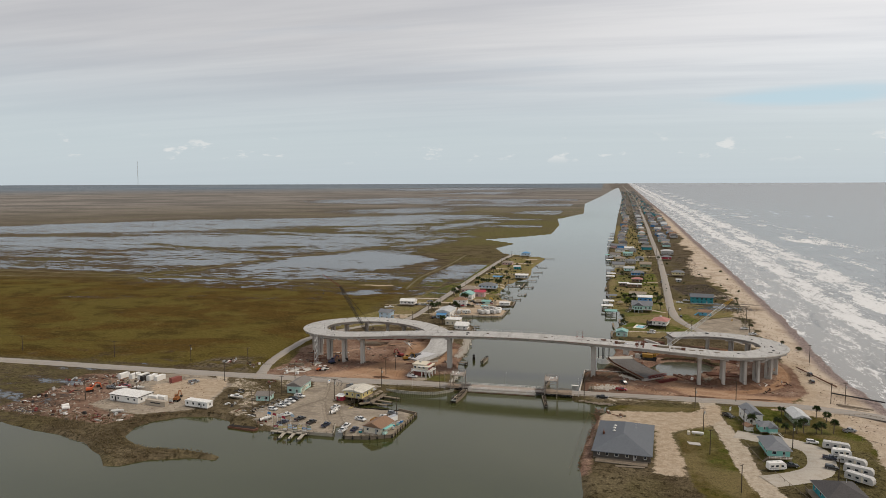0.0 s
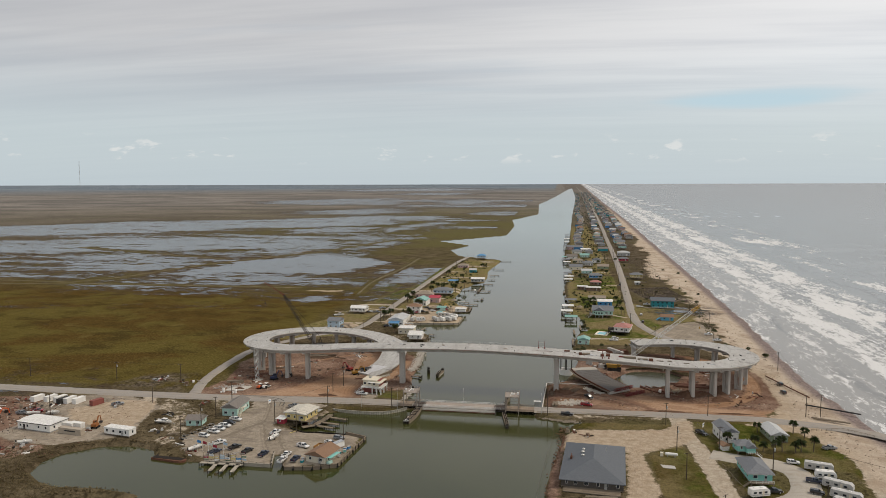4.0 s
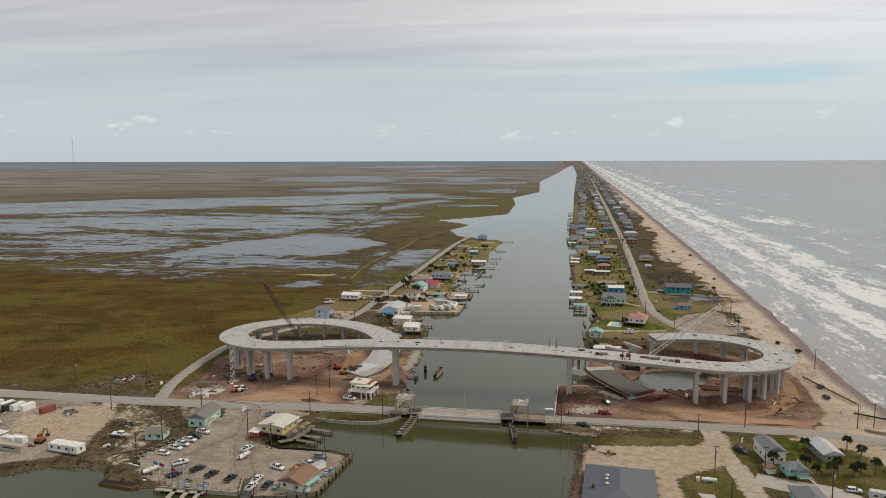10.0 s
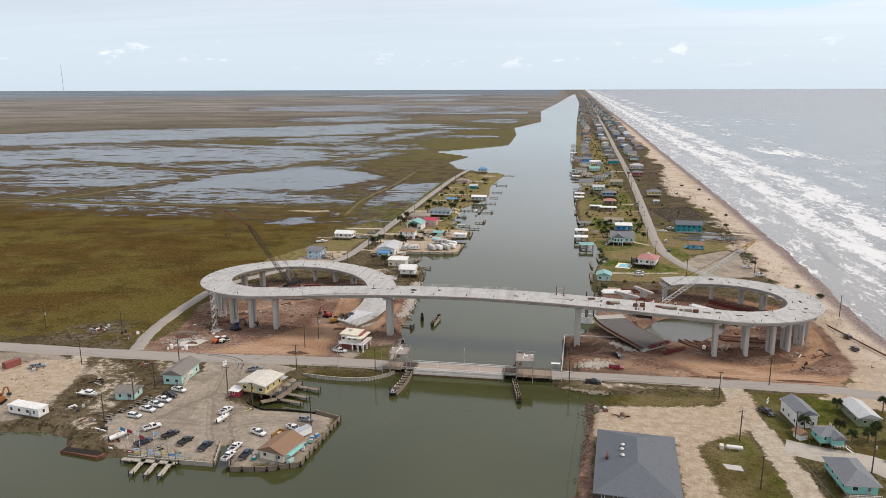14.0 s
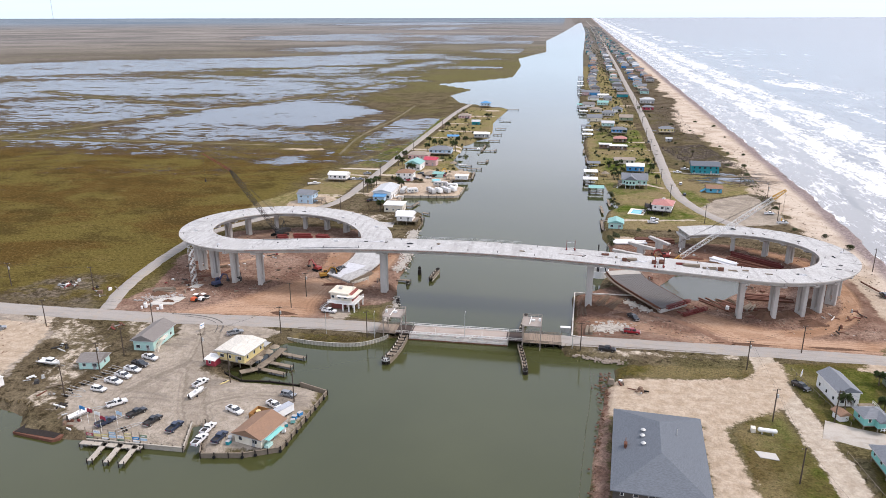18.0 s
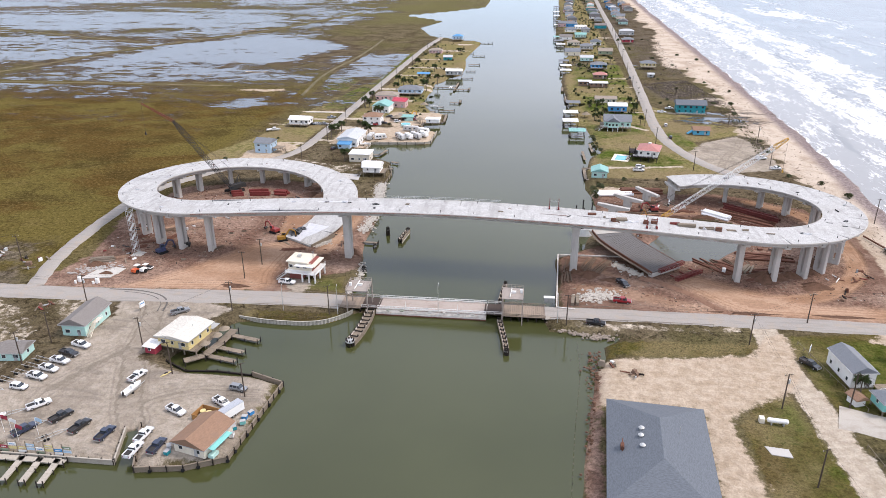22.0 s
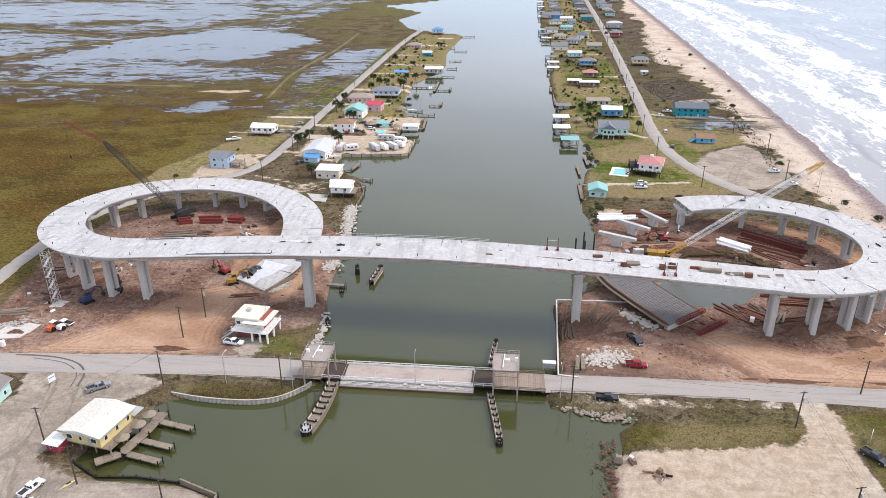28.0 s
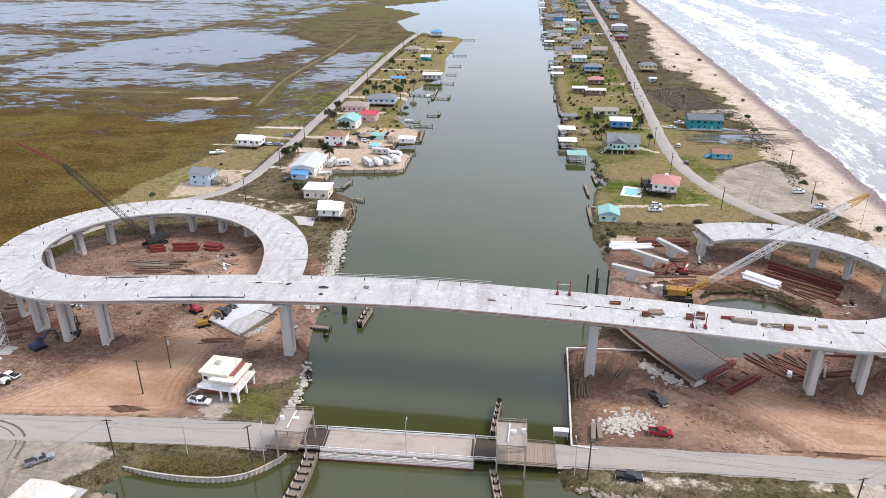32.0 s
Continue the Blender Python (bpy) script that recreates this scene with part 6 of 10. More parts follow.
def crawler_crane(label, x, y, turn, foot, knee, tip, boom_mat, tip_mat, body_mat, heads):
    root = thing("crawler_crane", 0, 0, 0, 0, label, "crane", "cranes")
    c, s = math.cos(radians(turn)), math.sin(radians(turn))

    def at(px, py):
        return x + px * c - py * s, y + px * s + py * c

    for q in (-1, 1):
        px, py = at(0, q * 2.4)
        tr = part("crawler_track", Geo().box(px, py, 1.5, 7.5, 1.0, 1.1, radians(turn)), RUBBER, root)
        part("track_frame", Geo().box(*at(0, q * 2.4), 1.75, 6.6, 1.1, 0.6, radians(turn)), STEEL_DARK, tr)
    part("turntable", Geo().tube((x, y, 2.3), (x, y, 3.1), 1.6, n=16), STEEL_DARK, root)
    part("machine_house", Geo().box(*at(-1.6, 0), 3.1, 6.4, 3.1, 1.9, radians(turn)), body_mat, root)
    part("counterweight", Geo().box(*at(-5.0, 0), 3.0, 1.3, 3.4, 1.7, radians(turn)), STEEL_DARK, root)
    cab = part("operator_cab", Geo().box(*at(2.4, 1.3), 3.1, 1.9, 1.2, 1.9, radians(turn), 0.9), body_mat, root)
    part("cab_window", Geo().box(*at(2.5, 1.3), 3.9, 1.95, 1.26, 0.8, radians(turn), 0.95), GLASS, cab)
    foot, knee, tip = Vector(foot), Vector(knee), Vector(tip)
    a, b = foot.lerp(knee, 0.13), foot.lerp(knee, 0.9)
    part("boom_foot", truss(Geo(), foot, a, 1.2, 3, 0.09, 1.35), tip_mat, root)
    part("boom", truss(Geo(), a, b, 1.65, max(6, int((b - a).length / 1.7)), 0.075), boom_mat, root)
    part("boom_head", truss(Geo(), b, knee, 1.6, 4, 0.09, 0.45), tip_mat, root)
    if (tip - knee).length > 1:
        part("jib", truss(Geo(), knee, tip, 0.9, 8, 0.06, 0.5), heads, root)
    mast = Vector((*at(-3.0, 0), 9.0))
    part("gantry", Geo().bar((*at(-1.0, 0.8), 5.0), mast, 0.18).bar((*at(-1.0, -0.8), 5.0), mast, 0.18).bar((*at(-4.2, 0), 4.8), mast, 0.18), body_mat, root)
    for k in (-0.4, 0.4):
        part("pendant_line", Geo().bar(mast + Vector((0, k, 0)), knee + Vector((0, k, 0)), 0.07), STEEL_DARK, root)
    end = tip if (tip - knee).length > 1 else knee
    part("hoist_line", Geo().bar(end, end - Vector((0, 0, 12)), 0.05), STEEL_DARK, root)
    part("hook_block", Geo().box(end.x, end.y, end.z - 13.2, 0.6, 0.4, 1.2, taper=0.6), tip_mat, root)
    return root


def excavator(label, x, y, turn, mat, z=1.5):
    root = thing("excavator", x, y, z, turn, label, "excavator", "earth movers")
    for q in (-1, 1):
        g = Geo().profile([(-1.9, 0.35), (-1.6, 0.0), (1.6, 0.0), (1.9, 0.35), (1.6, 0.8), (-1.6, 0.8)][::-1], q * 1.15 - 0.3, q * 1.15 + 0.3)
        part("track", g, RUBBER, root)
    part("house", Geo().box(-0.4, 0, 0.95, 3.2, 2.4, 1.1, taper=0.95), mat, root)
    cab = part("cab", Geo().box(0.7, 0.65, 2.0, 1.5, 1.0, 1.2, taper=0.85), mat, root)
    part("cab_window", Geo().box(0.75, 0.65, 2.3, 1.52, 1.04, 0.7, taper=0.9), GLASS, cab)
    part("boom", Geo().bar((1.0, 0, 1.6), (3.2, 0, 4.4), 0.4, 0.55).bar((3.2, 0, 4.4), (5.2, 0, 3.6), 0.35, 0.5), mat, root)
    part("arm", Geo().bar((5.1, 0, 3.8), (5.6, 0, 1.4), 0.3, 0.4), mat, root)
    part("bucket", Geo().profile([(5.2, 1.5), (6.0, 1.3), (5.9, 0.5), (5.2, 0.4), (4.8, 0.9)][::-1], -0.6, 0.6), STEEL_DARK, root)
    return root


def roller(label, x, y, turn, mat):
    root = thing("road_roller", x, y, 1.5, turn, label, "road roller", "earth movers")
    part("drum", Geo().tube((1.5, -1.05, 0.75), (1.5, 1.05, 0.75), 0.75, n=18), STEEL_DARK, root)
    part("drum_frame", Geo().box(1.5, 1.15, 0.6, 2.0, 0.12, 0.3).box(1.5, -1.15, 0.6, 2.0, 0.12, 0.3).box(0.45, 0, 0.6, 0.2, 2.4, 0.5), mat, root)
    part("engine_hood", Geo().box(-1.5, 0, 0.75, 2.2, 1.7, 1.0, taper=0.88), mat, root)
    part("canopy", Geo().box(0, 0, 2.55, 1.7, 1.7, 0.1), WHITE, root)
    for a in (-0.7, 0.7):
        for b in (-0.7, 0.7):
            part("canopy_post", Geo().box(a, b, 0.9, 0.08, 0.08, 1.66), STEEL_DARK, root)
    for q in (-1, 1):
        part("rear_wheel", Geo().tube((-1.4, q * 0.75, 0.7), (-1.4, q * 1.2, 0.7), 0.7, n=14), RUBBER, root)
    return root


# ---- the swing bridge on the canal ----
PALE_STEEL = paint("chalky_painted_steel", (0.60, 0.57, 0.52), 0.2, 1.5, 0.7, dirt=(0.34, 0.20, 0.14), dirt_amount=0.5)
DECK_TAN = road_material("worn_bridge_deck", (0.33, 0.275, 0.235), (0.40, 0.345, 0.30), (0.27, 0.215, 0.18))
GRATE = paint("dark_steel_grating", (0.075, 0.055, 0.045), 0.35, 4.0, 0.6)


def rail_run(root, x0, x1, y, z, mat, name="guard_rail", h=1.05, gap=2.0):
    n = max(1, int(abs(x1 - x0) / gap))
    g = Geo()
    for k in range(n + 1):
        g.box(x0 + (x1 - x0) * k / n, y, z, 0.14, 0.14, h)
    for q in (0.45, 0.95):
        g.bar((x0, y, z + h * q), (x1, y, z + h * q), 0.1, 0.2)
    return part(name, g, mat, root)


def build_swing_bridge():
    root = thing("swing_bridge", 0, 0, 0, 0, "low floating swing bridge with a tan deck and chalky white rails", "bridge")
    part("hull", Geo().prism([(-17.8, -1.5), (17.8, -1.5), (17.8, 8.6), (-17.8, 8.6)], -0.8, 0.75), PALE_STEEL, root)
    part("rubbing_strip", Geo().box(0, -1.58, 0.1, 35.6, 0.14, 0.35), RUST, root)
    part("road_deck", Geo().box(0, 3.7, 0.75, 35.4, 7.6, 0.85), DECK_TAN, root)
    part("walkway", Geo().box(0, -0.75, 0.75, 35.4, 1.2, 0.35), PALE_STEEL, root)
    for y in (-0.05, 7.45):
        part("kerb", Geo().box(0, y, 1.6, 35.4, 0.35, 0.28), PALE_STEEL, root)
        rail_run(root, -17.6, 17.6, y, 1.6, WHITE)
    rail_run(root, -17.6, 17.6, -1.35, 1.0, PALE_STEEL, "walkway_rail", 0.9)
    for x in (-17.3, 17.3):
        part("end_sill", Geo().box(x, 3.7, 1.6, 0.5, 7.4, 0.03), GRATE, root)
    rnd = random.Random(5)
    for k in range(7):
        part("winch_box", Geo().box(-14 + k * 4.6, -0.75, 1.1, rnd.uniform(0.5, 1.3), 0.5, rnd.uniform(0.3, 0.7)), rnd.choice((GALV, PALE_STEEL, WALLS["green"])), root)
    for x in (-8.2, 8.6):
        part("sign_post", Geo().tube((x, -0.2, 1.6), (x, -0.2, 4.6), 0.07, n=6), WHITE, root)
    for s in (-1, 1):
        part("apron", Geo().box(s * 20.4, 3.7, 1.45, 5.0, 7.3, 0.2), GRATE, root, "dark steel apron plate")
        rail_run(root, s * 18, s * 22.8, 0.05, 1.65, PALE_STEEL, "apron_rail")
        rail_run(root, s * 18, s * 22.8, 7.35, 1.65, PALE_STEEL, "apron_rail")


def approach(x0, x1, label):
    root = thing("approach_span", 0, 0, 0, 0, label, "bridge approach")
    n = int(abs(x1 - x0) / 0.6)
    for k in range(n):
        x = x0 + (x1 - x0) * (k + 0.5) / n
        part("plank", Geo().box(x, 3.4, 1.55, abs(x1 - x0) / n - 0.03, 8.0, 0.12), APPROACH_PLANK, root)
    for y in (0.2, 3.4, 6.6):
        part("stringer", Geo().box((x0 + x1) / 2, y, 1.1, abs(x1 - x0), 0.4, 0.45), DARK_TIMBER, root)
    m = max(2, int(abs(x1 - x0) / 2.4))
    for k in range(m + 1):
        x = x0 + (x1 - x0) * k / m
        part("bent_cap", Geo().box(x, 3.4, 0.75, 0.4, 8.6, 0.35), DARK_TIMBER, root)
        for y in (-0.4, 2.2, 4.7, 7.2):
            part("post", Geo().tube((x, y, -1.5), (x, y, 0.8), 0.2, n=7), DARK_TIMBER, root)
    rail_run(root, x0, x1, -0.55, 1.67, TIMBER, h=0.85)
    rail_run(root, x0, x1, 7.3, 1.67, TIMBER, h=0.85)


APPROACH_PLANK = paint("tan_bridge_planks", (0.33, 0.26, 0.20), 0.25, 2.0, 0.85, vary=0.45)


def control_tower(x0, x1, y0, y1, top, label, plant):
    root = thing("control_platform", 0, 0, 0, 0, label, "platform", "control platforms")
    for x in (x0 + 0.2, x1 - 0.2):
        for y in (y0 + 0.2, y1 - 0.2):
            part("leg", Geo().box(x, y, -0.5, 0.35, 0.35, top + 0.4), WEATHERED, root)
        part("bracing", Geo().bar((x, y0 + 0.2, top - 2.2), (x, y1 - 0.2, top - 0.4), 0.1), WEATHERED, root)
    for y in (y0 + 0.2, y1 - 0.2):
        part("bracing", Geo().bar((x0, y, top - 1.6), (x1, y, top - 0.3), 0.1), WEATHERED, root)
        part("cross_beam", Geo().bar((x0, y, top - 2.0), (x1, y, top - 2.0), 0.14), WEATHERED, root)
    part("platform_deck", Geo().box((x0 + x1) / 2, (y0 + y1) / 2, top - 0.25, x1 - x0, y1 - y0, 0.25), PLATFORM_TOP, root)
    railing("platform_rail", root, [(x0, y0), (x0, y1), (x1, y1), (x1, y0)], top, WEATHERED, 1.05, 1.2)
    cx, cy = (x0 + x1) / 2, (y0 + y1) / 2
    part("barrier_arm", Geo().bar((cx - 0.8, y0 + 0.8, top + 0.35), (cx - 0.4, y1 - 0.8, top + 0.35), 0.22), WHITE, root)
    part("drive_unit", Geo().box(cx + 0.3, cy + 0.3, top, 1.2, 0.6, 0.7).box(cx + 0.8, cy + 0.4, top + 0.1, 0.4, 0.9, 0.5), WHITE, root)
    part("control_box", Geo().box(x1 - 0.7, cy + 0.6, top, 0.8, 0.5, 1.1) if plant else Geo().box(x0 + 0.7, cy, top, 0.8, 0.6, 1.0), WHITE, root)
    part("cable", wire([(cx, cy, top + 0.5), (cx + 1.6, cy + 1.6, top + 0.4)], 0.2), RUBBER, root)


WEATHERED = paint("weathered_painted_steel", (0.36, 0.31, 0.265), 0.3, 2.0, 0.75, dirt=(0.20, 0.115, 0.075), dirt_amount=0.6)
PLATFORM_TOP = paint("dusty_platform_plate", (0.33, 0.285, 0.25), 0.2, 1.5, 0.8)


def fender(label, pts, width, z, boards=4):
    """A timber fender wall: piles in two rows, walers and a walkway."""
    root = thing("fender_wall", 0, 0, 0, 0, label, "fender", "fender walls")
    line = smooth_line(pts, 2.2)
    for side in (-1, 1):
        for b in range(boards):
            g = Geo()
            for i in range(len(line) - 1):
                d = (line[i + 1] - line[i]) / np.linalg.norm(line[i + 1] - line[i])
                n = np.array((d[1], -d[0])) * side * width / 2
                p, q = line[i] + n, line[i + 1] + n
                g.bar((*p, z - 0.2 - b * 0.42), (*q, z - 0.2 - b * 0.42), 0.18, 0.34)
            part("waler", g, TIMBER, root)
    spine = [(*p, z) for p in line]
    for side in (-1, 1):
        o = side * (width / 2 - 0.12)
        part("side_wall", Geo().sweep(spine, [(o - 0.06, -2.6), (o + 0.06, -2.6), (o + 0.06, -0.1), (o - 0.06, -0.1)]), PALE_STEEL, root, "chalky grey side boards")
    part("walkway", Geo().sweep(spine, [(-width / 2 + 0.25, -0.55), (width / 2 - 0.25, -0.55), (width / 2 - 0.25, -0.4), (-width / 2 + 0.25, -0.4)]), TIMBER, root)
    for i, p in enumerate(line):
        d = line[min(i + 1, len(line) - 1)] - line[max(i - 1, 0)]
        d = d / np.linalg.norm(d)
        n = np.array((d[1], -d[0])) * (width / 2 - 0.25)
        for side in (-1, 1):
            q = p + n * side
            part("post", Geo().tube((*q, -1.8), (*q, z + 0.35 + 0.2 * (i % 3)), 0.2, n=7), DARK_TIMBER, root)
        part("crosspiece", Geo().bar((*(p - n), z - 0.1), (*(p + n), z - 0.1), 0.25), DARK_TIMBER, root)
    end = line[-1]
    for k in range(9):
        a = math.tau * k / 9
        part("end_pile", Geo().tube((end[0] + math.cos(a) * width * 0.42, end[1] + math.sin(a) * width * 0.42, -1.8), (end[0] + math.cos(a) * width * 0.4, end[1] + math.sin(a) * width * 0.4, z + 0.5), 0.22, n=7), DARK_TIMBER, root)
    part("end_band", Geo().tube((end[0], end[1], z - 0.3), (end[0], end[1], z + 0.05), width * 0.5, n=14), GALV, root)


def pile_cluster(x, y, n, h, label, r=0.8):
    root = thing("pile_cluster", x, y, -1.5, 0, label, "piles", "pile clusters")
    for k in range(n):
        a = math.tau * k / n
        part("post", Geo().tube((math.cos(a) * r, math.sin(a) * r, 0), (math.cos(a) * r * 0.6, math.sin(a) * r * 0.6, h + 1.5 + 0.3 * (k % 3)), 0.2, n=7), DARK_TIMBER, root)
    part("cable_band", Geo().tube((0, 0, h + 0.6), (0, 0, h + 0.9), r * 0.85, n=10), GALV, root)


build_swing_bridge()
approach(23.0, 36.5, "tan timber approach span on dark piles")
approach(-30.5, -23.0, "tan timber approach span beside the bank")
control_tower(22.8, 29.4, -3.4, 4.5, 9.3, "grey steel control platform over the road with white machinery", True)
control_tower(-26.8, -19.8, -3.4, 4.3, 9.3, "rusty grey steel control platform over the road", False)
fender("long curved timber fender wall in the canal", [(-19.6, -0.8), (-19.6, -8), (-20.2, -15), (-21.4, -21)], 2.9, 1.7)
fender("narrow curved timber fender wall in the canal", [(22.2, -2), (23.4, -9), (24.6, -16), (25.2, -21)], 1.5, 1.5, 3)
fender("short timber fender with white boards", [(21.8, 9.5), (22.2, 15), (23.0, 22)], 1.1, 2.3, 5)
fender("timber fender standing in the canal", [(-20.5, 58), (-20, 63), (-19.2, 69)], 1.7, 1.8, 3)
pile_cluster(-28.8, 30, 7, 2.2, "cluster of dark mooring piles in the canal")
pile_cluster(-27, 66, 8, 3.2, "tall cluster of timber mooring piles")
pile_cluster(-29.5, 52, 5, 1.6, "low group of mooring piles")
dock("dock", "low broken timber landing by the bank", [(-35, 56), (-29, 55.5)], 1.4, 0.9)
LAMP = street_light()
LAMP.matrix_basis = pose(2.4, -0.1, 1.6, 0, 0, 90)
for x, y, z, t in ((-29.5, -4.5, 1.4, 100), (-47.5, -4.6, 1.4, 80), (40.2, -2.6, 1.4, 95)):
    copy_thing(LAMP, pose(x, y, z, 0, 0, t))


SHEETING = paint("weathered_vinyl_sheeting", (0.42, 0.39, 0.33), 0.25, 1.5, 0.8, dirt=(0.16, 0.15, 0.10), dirt_amount=0.6)


def sheet_wall(label, pts, z):
    """Corrugated sheet piling with a pale cap."""
    root = thing("sheet_pile_wall", 0, 0, 0, 0, label, "retaining wall")
    line = smooth_line(pts, 0.55)
    body, cap = Geo(), Geo()
    zig = [(*p, 0) for p in line]
    for i in range(len(line) - 1):
        d = line[i + 1] - line[i]
        n = np.array((d[1], -d[0])) / (np.linalg.norm(d) + 1e-9) * (0.28 if i % 2 else 0.0)
        m = np.array((d[1], -d[0])) / (np.linalg.norm(d) + 1e-9) * (0.0 if i % 2 else 0.28)
        p, q = line[i] + n, line[i + 1] + m
        body.add([(*p, -1), (*q, -1), (*q, z), (*p, z)], [(0, 1, 2, 3)])
    cap.sweep([(p[0], p[1], z) for p in line], [(-0.1, -0.02), (0.3, -0.02), (0.3, 0.1), (-0.1, 0.1)])
    part("sheet_piling", body, SHEETING, root)
    part("cap", cap, SHEETING, root)


sheet_wall("pale corrugated sheet piling round the road bank", [(-60.5, -9.5), (-52, -10.8), (-44, -11.2), (-37, -10.6), (-31.5, -8.4), (-27, -4), (-25.4, -1.6)], 1.45)


def retaining_wall():
    root = thing("retaining_wall", 0, 0, 0, 0, "white-capped sheet pile retaining wall beside the canal", "retaining wall")
    for p, q in (((40.2, 7), (41.6, 49.6)), ((41.6, 49.6), (66, 50.4)), ((40.2, 7), (46, 6.2))):
        part("wall_face", Geo().bar((*p, 0.2), (*q, 0.2), 0.25, 3.2), PALE_STEEL, root)
        part("cap", Geo().bar((*p, 1.9), (*q, 1.9), 0.42, 0.2), PALE_STEEL, root)


retaining_wall()
shelter = thing("bus_shelter", 37.8, 10.2, 1.2, 0, "small white flat-roofed kiosk by the bridge approach", "kiosk")
part("roof", Geo().box(0, 0, 2.4, 3.6, 1.5, 0.16), WHITE, shelter)
part("back_wall", Geo().box(0, 0.6, 0, 3.3, 0.12, 2.4), GALV, shelter)
for q in (-1.6, 1.6):
    part("post", Geo().box(q, -0.6, 0, 0.12, 0.12, 2.4), GALV, shelter)

# ---- the eastern ramp, forms, bents and deck clutter ----
MESH_SLAB = paint("rebar_covered_slab", (0.165, 0.158, 0.152), 0.35, 1.2, 0.85, dirt=(0.12, 0.105, 0.095), dirt_amount=0.8)
REBAR = paint("grey_reinforcing_steel", (0.13, 0.115, 0.105), 0.3, 3.0, 0.7)
ramp = thing("ramp_slab", 0, 0, 0, 0, "grey unfinished ramp slab covered with reinforcing mesh", "ramp")
ramp_line = [tuple(p) for p in smooth_line([(61.5, 66, 6.9), (64.5, 58, 6.0), (71, 49, 4.8), (79.5, 38.5, 3.4)], 2.0)]
part("slab", Geo().sweep(ramp_line, [(-7.0, 0), (-7.0, -0.35), (7.0, -0.35), (7.0, 0)]), MESH_SLAB, ramp)
for k in range(13):
    part("rebar_row", Geo().sweep([(p[0], p[1], p[2] + 0.05) for p in ramp_line], [(-6.6 + k * 1.1, 0), (-6.6 + k * 1.1, -0.06), (-6.54 + k * 1.1, -0.06), (-6.54 + k * 1.1, 0)]), REBAR, ramp)
for k, p in enumerate(ramp_line[1:-1]):
    q = ramp_line[k + 2]
    v = Vector((q[1] - p[1], p[0] - q[0], 0)).normalized() * 6.8
    part("cross_bar", Geo().bar((p[0] - v.x, p[1] - v.y, p[2] + 0.07), (p[0] + v.x, p[1] + v.y, p[2] + 0.07), 0.05, 0.05), REBAR, ramp)
for side in (-1, 1):
    part("edge_form", Geo().sweep(ramp_line, [(side * 7.1 - 0.1, -0.8), (side * 7.1 + 0.1, -0.8), (side * 7.1 + 0.1, 0.12), (side * 7.1 - 0.1, 0.12)]), RUST, ramp)
    part("side_walkway", Geo().sweep(ramp_line, [(side * 7.8 - 0.5, -0.75), (side * 7.8 + 0.5, -0.75), (side * 7.8 + 0.5, -0.65), (side * 7.8 - 0.5, -0.65)]), TIMBER, ramp)
for off in (-5.2, -1.8, 1.8, 5.2):
    part("girder", girder(ramp_line, off, 1.3), CONCRETE, ramp)
part("pale_decking", Geo().sweep([(p[0], p[1], p[2] + 0.14) for p in ramp_line[:3]], [(-6.9, 0), (-6.9, -0.08), (6.9, -0.08), (6.9, 0)]), paint("pale_form_ply", (0.42, 0.39, 0.345), 0.3, 1.0, 0.85, dirt=(0.30, 0.24, 0.19)), ramp, "pale plywood and timber on the upper end")
abut = Geo()
d = Vector((79.5 - 71, 38.5 - 49, 0)).normalized()
abut.box(79.1, 39.0, 0.8, 1.6, 14.5, 2.1, math.atan2(d.y, d.x))
part("abutment", abut, CONCRETE, ramp)
FORM = thing("steel_form_frame", 0, 0, 0, 0, "red painted steel form frame lying at the end of the ramp", "steel frame", "steel forms")
g = Geo()
truss(g, (-6.5, 0, 1.0), (6.5, 0, 1.0), 1.1, 9, 0.12)
part("truss", g, RED_STEEL, FORM)
part("walkway", Geo().bar((-6.5, 1.6, 0.8), (6.5, 1.6, 0.8), 0.9, 0.12), RUST, FORM)
for q in (-5, 0, 5):
    part("tie_beam", Geo().bar((q, 0, 0.6), (q + 0.4, 4.5, 0.4), 0.35), RED_STEEL, FORM)
FORM.matrix_basis = pose(81.5, 39.8, 2.4, 0, 0, 42)
copy_thing(FORM, pose(87, 35.5, 1.4, 0, 0, 40))


def bent(x, y, turn, z, label="pale concrete bent waiting for its deck"):
    root = thing("bridge_bent", x, y, 0.8, turn, label, "bridge bent", "unfinished bents")
    part("column", Geo().box(0, 0, 0, 1.8, 3.6, z - 1.6, taper=0.98), CONCRETE, root)
    part("cap_beam", Geo().add([(a * 0.85, y1, z1) for a in (-1, 1) for y1, z1 in ((-2.4, z - 1.7), (2.4, z - 1.7), (7.2, z - 0.9), (7.2, z), (-7.2, z), (-7.2, z - 0.9))], [(5, 4, 3, 2, 1, 0), (6, 7, 8, 9, 10, 11)] + [(i, (i + 1) % 6, 6 + (i + 1) % 6, 6 + i) for i in range(6)]), CONCRETE, root)


